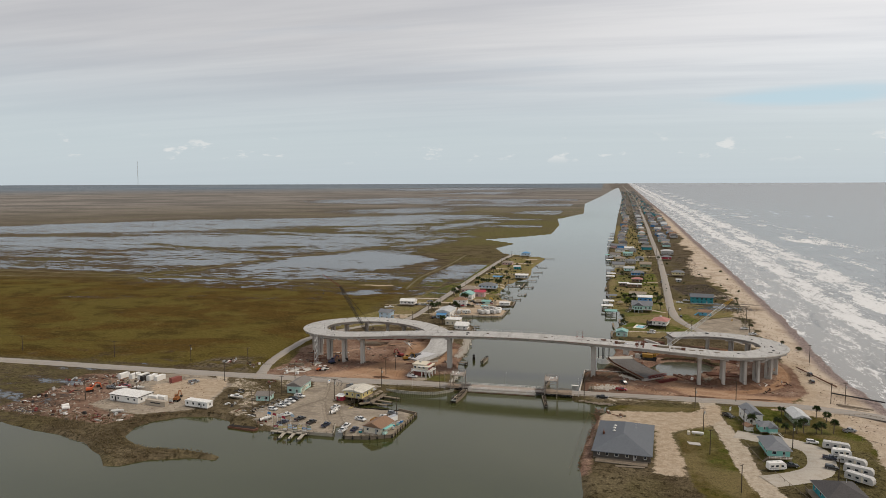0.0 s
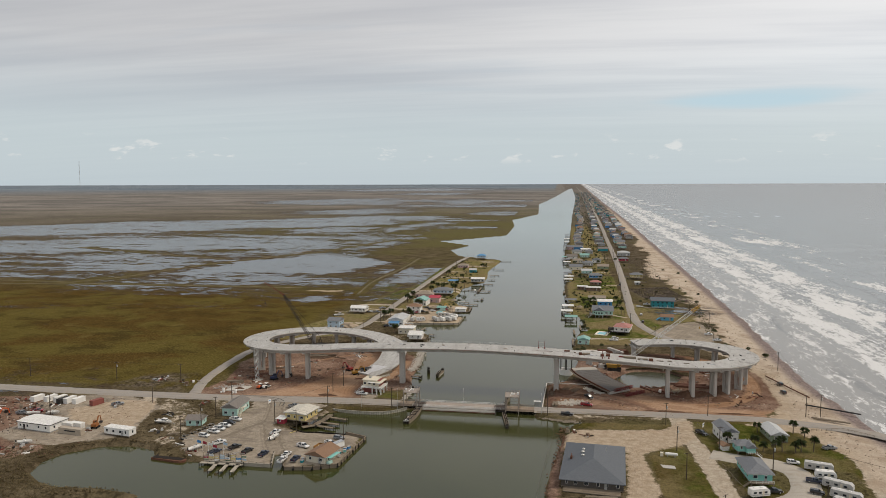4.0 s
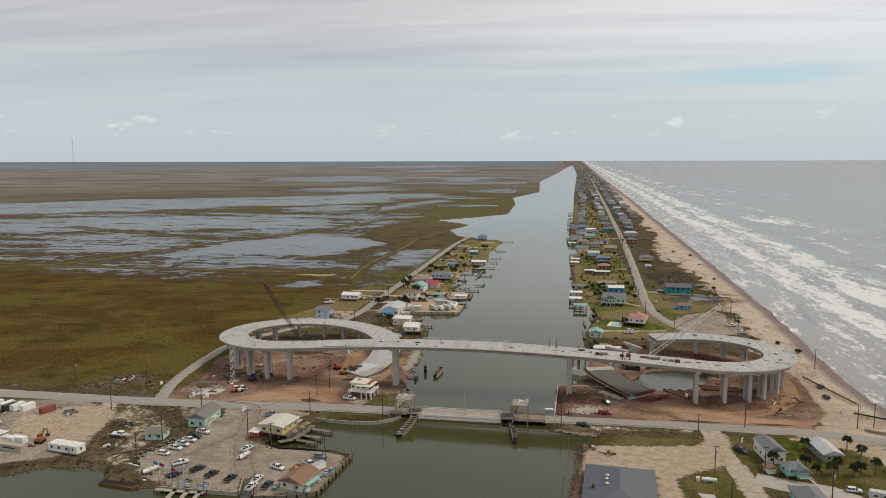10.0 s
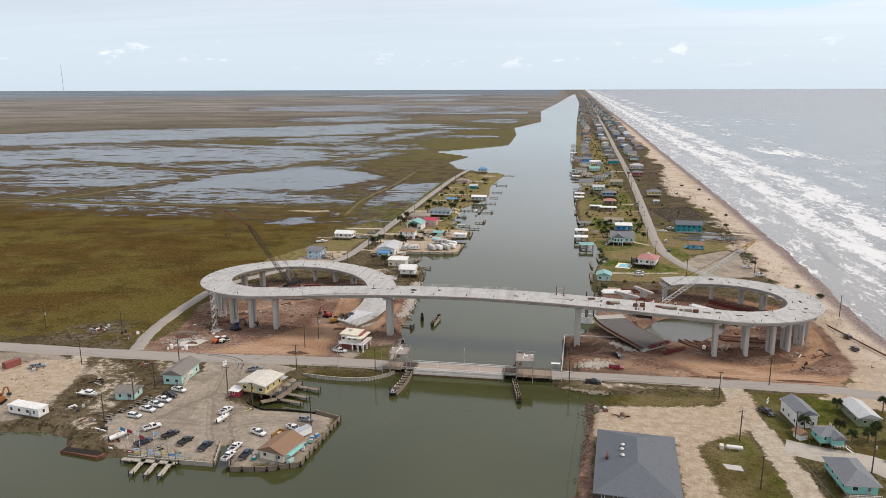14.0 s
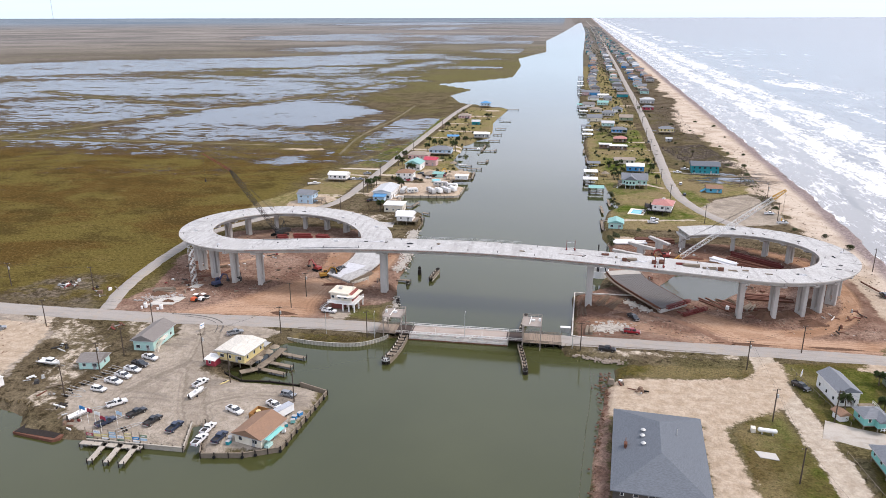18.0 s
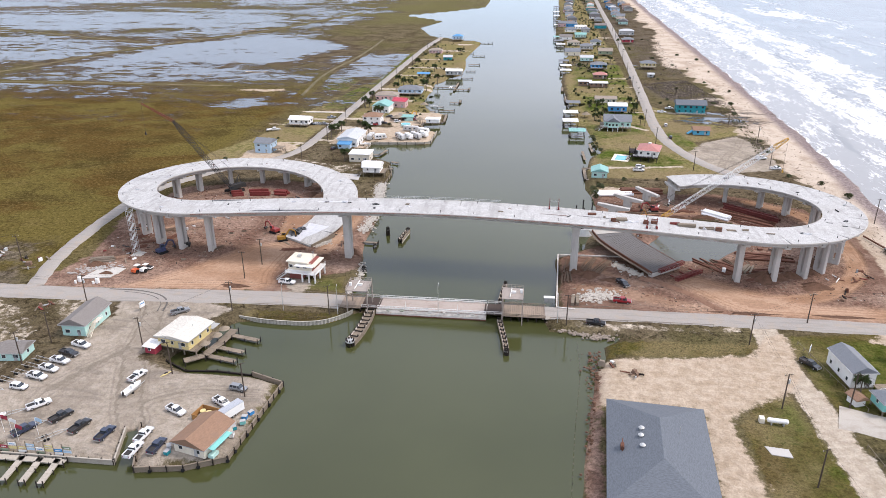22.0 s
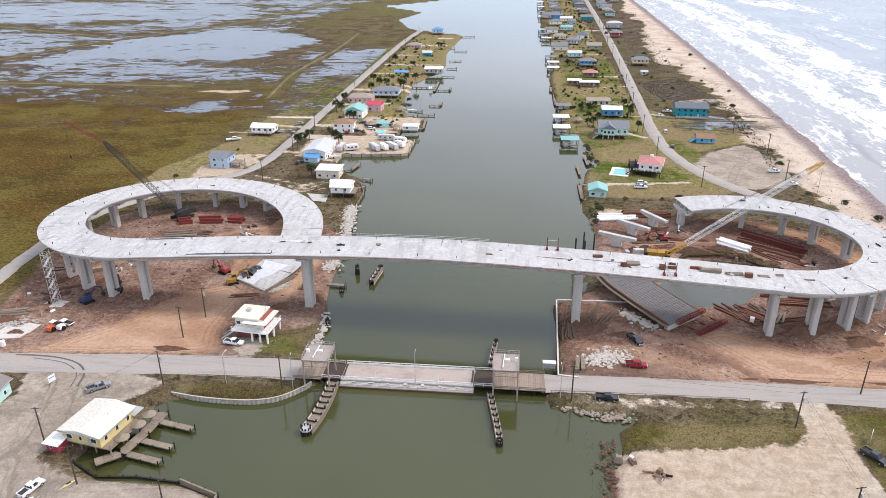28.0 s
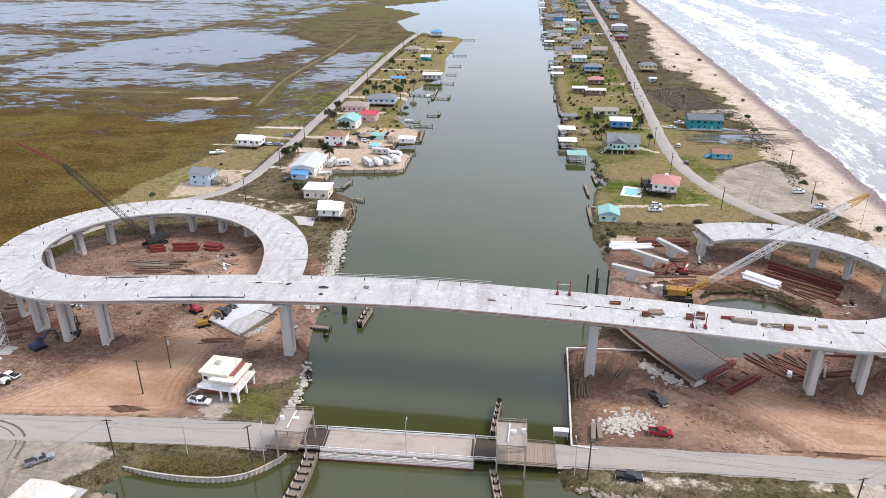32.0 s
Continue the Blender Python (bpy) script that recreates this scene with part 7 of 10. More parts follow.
bent(83, 117, 34, 5.2)
bent(73.5, 107.5, 51, 5.2)
bent(66, 95.5, 63, 5.2)
pier_block = thing("pier_block", 72.5, 88, 1.0, 20, "pale concrete blocks and forms by the water", "concrete blocks")
for k, (a, b, c) in enumerate(((0, 0, 2.8), (3.0, 0.6, 2.2), (1.2, -3.0, 1.4), (-2.5, 2.8, 1.2))):
    part("block", Geo().box(a, b, 0, 2.4 - 0.3 * k, 2.0, c), CONCRETE, pier_block)
coffer = thing("cofferdam", 52.5, 76, -1.0, 0, "white corrugated cofferdam with dark guide piles", "cofferdam")
for k in range(18):
    a, b = math.tau * k / 18, math.tau * (k + 1) / 18
    part("sheet_panel", Geo().bar((math.cos(a) * 4.2, math.sin(a) * 3.2, 2.0), (math.cos(b) * 4.2, math.sin(b) * 3.2, 2.0), 0.2 + 0.12 * (k % 2), 4.4), WHITE, coffer)
for px, py, h in ((-3.4, 1.0, 13), (-0.9, -0.5, 16), (-0.2, 0.9, 12), (2.8, 0.6, 15)):
    part("steel_pile", Geo().tube((px, py, -1), (px, py, h), 0.28, n=8), STEEL_DARK, coffer)

YELLOW_PAINT = colour("yellow_machine_paint", (0.62, 0.34, 0.03), 0.5, var=0.2)
ORANGE_PAINT = colour("orange_machine_paint", (0.60, 0.11, 0.03), 0.5, var=0.2)
crawler_crane("white and yellow crawler crane with a long lattice boom", 80, 84, -8, (82.5, 83.5, 4.2), (125.1, 74.6, 42.4), (125.1, 74.6, 42.4), WHITE, YELLOW_PAINT, colour("muddy_yellow_machine", (0.34, 0.19, 0.04), 0.6), YELLOW_PAINT)
crawler_crane("dark lattice boom crane with a red jib inside the ramp loop", -109.8, 108.6, 235, (-110.6, 107.0, 4.2), (-120.5, 80.6, 41.8), (-130.6, 75.3, 50.2), STEEL_DARK, STEEL_DARK, STEEL_DARK, RED_STEEL)


def deck_z(x):
    return 23.0 - drop(abs(x - 5))


def form_traveller(x, y, turn):
    root = thing("screed_frame", x, y, deck_z(x), turn, "red steel screed frame standing on the deck", "steel frame", "deck equipment")
    for q in (-1.6, 1.6):
        part("upright", Geo().box(q, 0, 0, 0.2, 0.2, 4.0), RED_STEEL, root)
        part("wheel_truck", Geo().box(q, 0, 0, 0.6, 1.4, 0.7), RED_STEEL, root)
    part("crossbeam", Geo().bar((-1.6, 0, 3.0), (1.6, 0, 3.0), 0.14).bar((-1.6, 0, 1.0), (1.6, 0, 1.0), 0.14), GALV, root)
    return root


form_traveller(38.8, 42.8, 0)
low = form_traveller(71.5, 31.2, 0)
RND = random.Random(77)
CLUTTER = [("plank_stack", TIMBER, "stack of tan timber planks on the deck"), ("crate", RUST, "rusty steel crate on the deck"), ("tool_box", RED_STEEL, "red steel tool box on the deck")]


def deck_load(name, mat, label, x, y, L, w, h, turn, n=3):
    root = thing(name, x, y, deck_z(x) + 0.02, turn, label, name.replace("_", " "), "deck equipment")
    for k in range(n):
        part("piece", Geo().box(RND.uniform(-0.15, 0.15), (k - (n - 1) / 2) * w / n, 0, L * RND.uniform(0.85, 1), w / n * 0.9, h * RND.uniform(0.6, 1.1)), mat, root)


for x, y, L, w, h, k in ((62, 36.5, 4.2, 2.4, 0.7, 0), (59, 34.8, 1.6, 1.6, 1.3, 1), (73, 36.3, 2.2, 1.8, 1.4, 1), (70, 35.2, 1.8, 1.5, 1.2, 1), (84, 36.0, 6.5, 1.4, 0.9, 0), (90.5, 35.5, 5.0, 1.3, 0.8, 0), (94.5, 35.0, 2.2, 1.8, 1.2, 1), (80, 37.2, 3.4, 0.9, 0.7, 2), (99, 36.2, 3.4, 1.2, 0.3, 0), (104, 37.8, 2.4, 1.2, 0.3, 0), (20, 37, 2.0, 0.9, 0.25, 0), (-14, 41, 1.5, 1.2, 0.3, 0), (112, 36.5, 3.0, 0.6, 0.3, 0), (52, 39.8, 3.0, 1.2, 0.5, 1)):
    deck_load(*CLUTTER[k], x, y, L, w, h, RND.uniform(-12, 6))

# sheets of plastic, wet strips and small rubbish on the deck
BLACK_SHEET = colour("black_plastic_sheet", (0.03, 0.03, 0.032), 0.4, var=0.4)
PALE_SHEET = colour("white_plastic_sheet", (0.58, 0.58, 0.59), 0.5, var=0.3)


def ribbon(name, line, off, w, mat, label, lift=0.035, seed=1, waves=0.3, category="plastic sheet"):
    """A crumpled strip that lies along the deck."""
    rnd = random.Random(seed)
    vs, fs = [], []
    for i, p in enumerate(line):
        a, b = line[max(0, i - 1)], line[min(len(line) - 1, i + 1)]
        d = Vector((b[0] - a[0], b[1] - a[1], 0)).normalized()
        s = Vector((d.y, -d.x, 0))
        for k in range(4):
            q = off + w * (k / 3 - 0.5) * rnd.uniform(0.5, 1.2) + rnd.uniform(-waves, waves) * 0.5
            vs.append((p[0] + s.x * q, p[1] + s.y * q, p[2] + lift + rnd.uniform(0, 0.09)))
        if i:
            o = (i - 1) * 4
            fs += [(o + j, o + j + 1, o + j + 5, o + j + 4) for j in range(3)]
    g = Geo().add(vs, fs)
    return piece(name, g, mat, label, category, group="deck sheets")


def along(line, x0, x1):
    return [p for p in line if min(x0, x1) <= p[0] <= max(x0, x1) and p[1] < 50]


ribbon("plastic_sheet", along(WEST, -75, -44), -6.0, 0.9, BLACK_SHEET, "crumpled black plastic sheet along the deck edge", seed=2)
ribbon("plastic_sheet", along(WEST, -93, -76), 6.6, 0.7, BLACK_SHEET, "torn black plastic sheet on the deck edge", seed=3)
ribbon("steel_rail", along(EAST, 33, 46), 0.5, 0.25, RUST, "rusty screed rail lying on the deck", seed=4, waves=0.02, category="rail")
ribbon("steel_rail", along(EAST, 44, 60), -0.5, 0.25, STEEL_DARK, "dark screed rail lying on the deck", seed=5, waves=0.02, category="rail")
ribbon("plastic_sheet", along(WEST, -50, -36), 3.0, 1.2, PALE_SHEET, "wrinkled white plastic sheet on the deck", seed=6)
ribbon("steel_edge_form", along(WEST, -96, 5)[::-1] + along(EAST, 6, 72), 7.75, 0.55, RUST, "rusty brown edge form and rebar along the deck", -0.32, 7, 0.05, "edge form")
rnd2 = random.Random(31)
for k in range(46):
    line = rnd2.choice((WEST, EAST))
    p = line[rnd2.randrange(4, len(line) - 14 if line is WEST else len(line) - 2)]
    x, y = p[0] + rnd2.uniform(-4.5, 4.5), p[1] + rnd2.uniform(-4.0, 4.0)
    c = WEST_C if line is WEST else EAST_C
    if p[1] > 48 and not 36.5 < math.hypot(x - c[0], y - c[1]) < 48:
        continue
    w = rnd2.uniform(0, 3.1)
    g = Geo()
    L, q, h = rnd2.uniform(0.5, 2.6), rnd2.uniform(0.2, 0.6), rnd2.uniform(0.12, 0.4)
    if rnd2.random() < 0.5:
        g.box(x, y, p[2] - 0.12, L, q, h + 0.15, w, 0.85)
        piece("timber_offcut", g, rnd2.choice((TIMBER, RUST, STEEL_DARK)), "loose timber or steel offcut on the deck", "debris", group="deck litter")
    else:
        g.blob(x, y, p[2] - 0.1, L * 0.6, q, h + 0.2, rnd2, 0.4, 8, 3)
        piece("plastic_bag", g, rnd2.choice((PALE_SHEET, PALE_SHEET, BLACK_SHEET)), "crumpled plastic sheet lying on the deck", "debris", group="deck litter")
for line, n0, n1 in ((WEST, 2, len(WEST) - 18), (EAST, 2, len(EAST) - 1)):
    root = thing("deck_anchor_row", 0, 0, 0, 0, "short steel posts along the deck edges", "posts")
    for i in range(n0, n1, 5):
        p, a, b = line[i], line[i - 1], line[min(i + 1, len(line) - 1)]
        d = Vector((b[0] - a[0], b[1] - a[1], 0)).normalized()
        for s in (-5.6, 5.6):
            part("post", Geo().box(p[0] + d.y * s, p[1] - d.x * s, p[2] - 0.1, 0.16, 0.16, 0.9), STEEL_DARK, root)

# ---- building site on both banks ----
for k, (x, y, rx, ry, h) in enumerate(((47, 36.5, 3.6, 2.6, 2.6), (114, 37, 7, 4.5, 3.2), (128, 32, 6, 3.5, 2.0), (92, 92, 12, 2.2, 2.2), (104, 95, 9, 2.0, 1.8), (60, 30, 5, 3, 1.0), (76, 91, 4.5, 3, 2.6), (-70, 10.5, 7, 1.6, 1.1), (-128, 22, 5, 3, 1.5), (-120, 15, 4, 2, 1.1), (-46, 38, 4, 3, 1.2), (133, 52, 5, 4, 2.4), (100, 10, 16, 1.3, 0.7), (130, 11, 14, 1.2, 0.6), (118, 84, 5, 2, 1.4), (-36, 44, 2.5, 4, 1.4))):
    mound(x, y, rx, ry, h, k)
BERM = paint("tan_earth_berm", (0.26, 0.15, 0.10), 0.4, 1.0, 0.95, bump=0.4)
piece("earth_berm", Geo().sweep([(*p, 1.35) for p in smooth_line([(70, 33), (76, 30), (81, 26), (86.5, 20), (90.5, 14), (95.5, 8.6)], 1.5)], [(-1.6, 0), (-0.5, 0.75), (0.2, 0.85), (1.7, 0)], False), BERM, "low ridge of graded earth beside the haul track", "earth bank", smooth=True)
for k, (x, y, t, L) in enumerate(((45.5, 41, 84, 12), (52, 42, 70, 13), (57, 41, 62, 14), (44, 30, 88, 8))):
    stack("plank_stack", "brown timber planks laid on the bare earth", x, y, t, L, 5, 1, 0.22, paint("muddy_brown_planks", (0.180, 0.125, 0.086), 0.35, 2.0, 0.9, vary=0.5), True, scatter=0.9)
stones("gravel_pile", "heap of white broken rock beside the road", [(49, 15), (59, 19)], 2.0, 380, 0.55, ROCK, 3, 1.6)
stones("riprap", "pale rock riprap under the ramp slab", [(61.5, 44), (70, 35)], 1.0, 170, 0.7, ROCK, 4, 1.6)
stones("riprap", "white rock riprap along the canal bank", [(-37.5, 66), (-37.5, 80), (-38.5, 96), (-41, 116), (-42.5, 128)], 1.4, 900, 0.6, ROCK, 5, 1.4)
stones("riprap", "broken rock along the canal bank by the house", [(-31, 10), (-29.5, 18), (-29.5, 26), (-31, 36)], 0.8, 170, 0.6, ROCK, 6, 0.8)
stones("riprap", "brown broken rock at the foot of the road bank", [(37, 1.0), (41, -4.5), (50, -8.2), (58, -8.5)], 0.8, 170, 0.55, paint("brown_rock", (0.30, 0.25, 0.20), 0.3, 1.5, 0.9), 7, 0.5)
stones("rubble_heap", "grey broken concrete rubble heap", [(-131, 17), (-121, 21)], 2.0, 200, 0.6, paint("grey_rubble", (0.40, 0.38, 0.35), 0.3, 1.5, 0.9), 8, 1.5)
stones("rubble_heap", "collapsed earth and rubble bank along the canal", [(50, -18), (49.5, -45), (47.2, -68), (46, -95)], 1.3, 320, 0.42, EARTH, 9, 0.75)
WHITE_PIPE = colour("white_coated_pipe", (0.74, 0.73, 0.72), 0.5)
stack("pipe_stack", "white coated steel pipes lying side by side", 69, 124, 8, 16, 5, 1, 0.55, WHITE_PIPE, scatter=0.6)
stack("pipe_stack", "white coated steel pipes on the ground", 110, 99, -40, 12, 6, 2, 0.4, WHITE_PIPE, scatter=0.5)
stack("beam_stack", "rusty brown steel piles stacked on the ground", 82, 128, 4, 18, 6, 2, 0.45, RUST, True, scatter=0.6)
stack("beam_stack", "rusty steel beams scattered on red earth", 122, 97, -38, 22, 5, 2, 0.4, RUST, True, scatter=0.9)
stack("beam_stack", "rusty steel beams under the ramp", 118, 56, -4, 18, 6, 1, 0.4, RUST, True, scatter=1.0)
stack("beam_stack", "brown timber mats on the ground", 102, 45.5, -40, 9, 5, 1, 0.3, RUST, True, scatter=1.0)
stack("beam_stack", "brown timber mats on the ground", 108, 44, 60, 7, 4, 1, 0.35, TIMBER, True, scatter=1.2)
stack("beam_stack", "rust-red steel forms stacked inside the loop", -96, 105, 8, 9, 3, 3, 0.5, RED_STEEL, True, scatter=0.3)
stack("beam_stack", "rust-red steel forms stacked inside the loop", -106, 103, 20, 5, 3, 3, 0.45, RED_STEEL, True, scatter=0.3)
stack("beam_stack", "rust-red steel forms stacked inside the loop", -86, 107, -6, 6, 4, 2, 0.5, RED_STEEL, True, scatter=0.3)
stack("timber_stack", "tan timber laid out on red earth", -104, 92, 4, 12, 6, 1, 0.25, TIMBER, True, scatter=1.6)
stack("timber_stack", "timber crane mats beside the road", -128, 26, 20, 8, 6, 2, 0.3, TIMBER, True, scatter=0.5)
stack("timber_stack", "tan timber crane mats by the retaining wall", 46, 12, 85, 6, 2, 1, 0.6, TIMBER, True, scatter=0.5)
stack("beam_stack", "rusty brown poles along the dirt lane", 96, 46.5, -52, 14, 3, 1, 0.3, RUST, True, scatter=1.5)
stack("beam_stack", "old brown timber beams on the sand", 171, 8, -20, 15, 2, 1, 0.3, TIMBER, True, scatter=0.8)
stack("pipe_stack", "dark dredge pipe lying along the beach lane", 168, 62, 105, 40, 1, 1, 0.35, RUST, scatter=0.2)
stack("pipe_stack", "dark dredge pipe lying on the beach", 178, 24, 150, 24, 1, 1, 0.35, STEEL_DARK, scatter=0.2)
rebar_heap = [stack("rebar_heap", "rusty reinforcing steel heaped on the ground", x, y, t, 8, 9, 1, 0.12, RUST, scatter=0.7, seed=k) for k, (x, y, t) in enumerate(((-122, 38, 40), (-113, 50, 70), (110, 36, 20), (97, 104, -10), (84, 96, 15), (125, 44, 50), (-60, 44, 10)))]
excavator("red excavator on bare earth", -73, 60, 150, colour("red_machine_paint", (0.26, 0.035, 0.03), 0.5))
excavator("dark blue excavator beside the ramp piers", -109, 35, 60, colour("navy_machine_paint", (0.03, 0.04, 0.09), 0.5))
excavator("black excavator beside the ramp piers", -103, 43, 110, STEEL_DARK)
excavator("small red loader among steel forms", 84, 102, 190, colour("red_machine_paint", (0.26, 0.035, 0.03), 0.5))
excavator("yellow backhoe working by the white ramp", -67, 52, 30, colour("muddy_yellow_machine", (0.34, 0.19, 0.04), 0.6))
excavator("yellow backhoe at the canal houses", -52, 268, 40, YELLOW_PAINT)
roller("orange and white road roller", -109.8, 18.2, 80, ORANGE_PAINT)
roller("white and orange road roller", -107.0, 19.2, 75, WHITE)
piece("rubble_pad", Geo().prism([(-127, 10), (-117, 12), (-116, 17), (-125, 18)], 1.3, 1.75), paint("pale_rubble", (0.52, 0.49, 0.44), 0.25, 1.0, 0.9, bump=0.5), "pale broken concrete pad beside the road", "rubble")
for pad, label in (([(-121, 14.5), (-116, 15), (-115.4, 20), (-119.6, 20.6), (-121.8, 18)], "pale broken concrete slab on bare earth"), ([(-120, 30.5), (-115.6, 31), (-115.2, 35), (-119, 35.4)], "grey dumped concrete slab on bare earth"), ([(-131, 21), (-127.6, 21.4), (-127, 25.6), (-131.4, 26)], "grey dumped concrete slab on bare earth")):
    piece("rubble_pad", Geo().prism(pad, 1.3, 1.62), MATS["pale_rubble"], label, "rubble", group="rubble pads")
for x in (-126.7, -120.0):
    barrel = thing("traffic_barrel", x, 6.6, 1.4, 0, "white plastic traffic barrel beside the road", "traffic barrel", "traffic barrels")
    part("barrel_body", Geo().tube((0, 0, 0.1), (0, 0, 1.15), 0.42, n=14), WHITE, barrel)
    part("barrel_base", Geo().tube((0, 0, 0), (0, 0, 0.1), 0.55, n=14), RUBBER, barrel)
tower = thing("scaffold_tower", -118.5, 33.5, 1.4, 20, "grey steel scaffold stair tower beside the ramp", "scaffold")
for a, b in ((-1, -1.4), (1, -1.4), (1, 1.4), (-1, 1.4)):
    part("standard", Geo().tube((a, b, 0), (a, b, 18.5), 0.07, n=6), GALV, tower)
for k in range(10):
    z = 0.6 + 1.9 * k
    part("lift", Geo().bar((-1, -1.4, z), (1, -1.4, z), 0.07).bar((1, -1.4, z), (1, 1.4, z), 0.07).bar((1, 1.4, z), (-1, 1.4, z), 0.07).bar((-1, 1.4, z), (-1, -1.4, z), 0.07), GALV, tower)
    if k < 9:
        s = 1 if k % 2 else -1
        part("stair_flight", Geo().bar((-0.5 * s, -1.3 * s, z), (0.5 * s, 1.3 * s, z + 1.9), 0.7, 0.1), GALV, tower)
        part("brace", Geo().bar((-1, -1.4, z), (1, -1.4, z + 1.9), 0.05).bar((1, 1.4, z), (-1, 1.4, z + 1.9), 0.05), GALV, tower)
for x, y in ((-126, 8.2), (-119, 7.6)):
    tk = thing("water_tank", x, y, 1.5, 0, "small white plastic tank beside the road", "tank", "tanks")
    part("tank_body", Geo().tube((0, 0, 0), (0, 0, 1.7), 0.75, n=14).tube((0, 0, 1.7), (0, 0, 2.0), 0.75, 0.3, n=14), WHITE, tk)
    part("lid", Geo().tube((0, 0, 2.0), (0, 0, 2.1), 0.25, n=10), STEEL_DARK, tk)
tail = [p for p in WEST if p[1] < 66 and p[0] < -51 and p[1] > 48.5 and p[2] < 9]
ribbon("plastic_sheet", tail, 1.8, 8.4, PALE_SHEET, "white plastic sheets spread over the ramp end", 0.05, 15, 0.8)
piece("plastic_sheet", Geo().blob(-63.5, 58.5, 2.4, 2.6, 3.0, 1.5, random.Random(3), 0.4, 14, 4).blob(-61.5, 61.5, 2.8, 2.0, 1.6, 0.9, random.Random(4), 0.4, 12, 3), BLACK_SHEET, "crumpled dark blue plastic sheet over the ramp edge", "plastic sheet")
end = thing("ramp_shoring", 0, 0, 0, 0, "timber shoring boards and earth fill at the ramp end", "shoring")
part("edge_board", Geo().bar((-53.6, 46.6, 1.9), (-47.0, 57.5, 2.6), 0.3, 1.4), TIMBER, end)
part("end_wall", Geo().bar((-66.9, 55.0, 1.6), (-53.9, 47.0, 1.6), 0.5, 1.2), CONCRETE, end)
for k in range(6):
    part("board", Geo().bar((-70 + k * 0.9, 55.5 - k * 0.9, 1.7), (-66.5 + k * 0.8, 51 - k * 0.7, 1.75), 0.35, 0.12), TIMBER, end)
stones("riprap", "pale rock beside the covered ramp end", [(-52.5, 47.5), (-48.5, 54.5)], 0.9, 150, 0.6, ROCK, 12, 1.6)

# platform house by the swing bridge
ph = thing("bridge_office", -47.6, 20.6, 1.5, -7, "two-storey office on columns with a flat white roof and brick-red sides", "office building")
part("lower_room", Geo().box(-2.8, 1.2, 0, 5.0, 6.5, 3.2), WALLS["brick"], ph)
part("floor_slab", Geo().box(0, 0, 3.2, 11.5, 9.5, 0.4), WHITE, ph)
part("upper_room", Geo().box(-0.8, 0.9, 3.6, 8.8, 6.8, 3.0), WALLS["brick"], ph)
part("front_wall", Geo().box(-0.8, -2.55, 3.6, 8.8, 0.1, 3.0), WALLS["cream"], ph)
part("roof", Geo().box(-1.7, 0.9, 6.6, 8.2, 8.0, 0.45), CREAM, ph)
part("lower_roof", Geo().box(3.6, 0.2, 5.9, 3.4, 8.6, 0.35), CREAM, ph)
part("canopy", Geo().box(1.4, -3.2, 5.9, 7.0, 2.6, 0.25), WHITE, ph)
for x in (0.5, 3.0, 5.3):
    for y in (-4.2, 0.0, 4.2):
        part("column", Geo().box(x, y, 0, 0.45, 0.45, 3.2), WHITE, ph)
for x in (-4.2, -1.6, 1.0):
    window(ph, x, -2.61, 4.5, 1.4, 1.2, "s")
for y in (-1, 2):
    window(ph, 3.62, y, 4.5, 1.3, 1.2, "e")
railing("balcony_rail", ph, [(-5.6, -4.6), (5.6, -4.6), (5.6, 4.6)], 3.6, WHITE)
stairs(ph, -9.2, -4.2, 0, 3.6, (1, 0), 1.0, GALV)
part("antenna", Geo().tube((3, 1, 7.1), (3, 1, 10.4), 0.05, n=5).tube((2.4, 1.4, 7.1), (2.4, 1.4, 9.6), 0.04, n=5), GALV, ph)
part("roof_unit", Geo().box(-2.5, 1.2, 7.1, 1.3, 1.1, 0.8), GALV, ph)


# ---- harbour and boat ramp on the west bank ----
PALE_PLANK = paint("sun_bleached_planks", (0.43, 0.385, 0.32), 0.25, 2.0, 0.85, vary=0.2)
hall = house("yellow waterside hall on stilts with a broad cream-white roof", -69.6, -27.6, -11, 10.4, 11.2, 3.1, "yellow", "aged", "gable", 1.6, 0.9, "e", 1, over=0.8)
part("lower_wall", Geo().box(-2.5, 1.5, 0, 5.0, 7.5, 1.35), WALLS["red"], hall)
part("side_canopy", Geo().box(3.6, 6.8, 2.9, 5.0, 3.6, 0.15), WALLS["grey"], hall)
shed = house("small red shed with a white roof beside the hall", -77.0, -33.2, -11, 3.4, 3.0, 2.3, "red", "white", "shed", 0, 0.4, "", 2, 1, name="shed")
dock("dock", "timber boardwalk beside the waterside hall", [(-66, -37), (-61.5, -33.5), (-59.6, -26), (-58.6, -18)], 2.6, 1.5)
for x0, y, x1 in ((-58, -21, -49), (-60, -28, -51), (-60.5, -33, -51.5)):
    dock("dock", "short timber finger pier", [(x0, y), (x1, y - 2)], 1.7, 1.1)
for x, y in ((-60.2, -21.5), (-60.9, -25.5), (-62.4, -30.5)):
    u = thing("thatch_umbrella", x, y, 1.5, 0, "round thatched umbrella on the boardwalk", "umbrella", "thatch umbrellas")
    part("pole", Geo().tube((0, 0, 0), (0, 0, 2.3), 0.06, n=6), TIMBER, u)
    part("thatch", Geo().tube((0, 0, 2.0), (0, 0, 2.9), 1.7, 0.1, n=14), paint("dry_thatch", (0.27, 0.22, 0.16), 0.35, 4.0, 0.95), u)
jetty = house("bait shop with a brown shingle roof on the jetty", -44.8, -70.6, -14, 8.6, 10.6, 2.7, "cream", "brown", "gable", 0, 2.0, "", 3, over=0.7, name="shop")
part("awning", Geo().box(5.4, -1, 2.4, 2.2, 7.0, 0.1), WALLS["teal"], jetty)
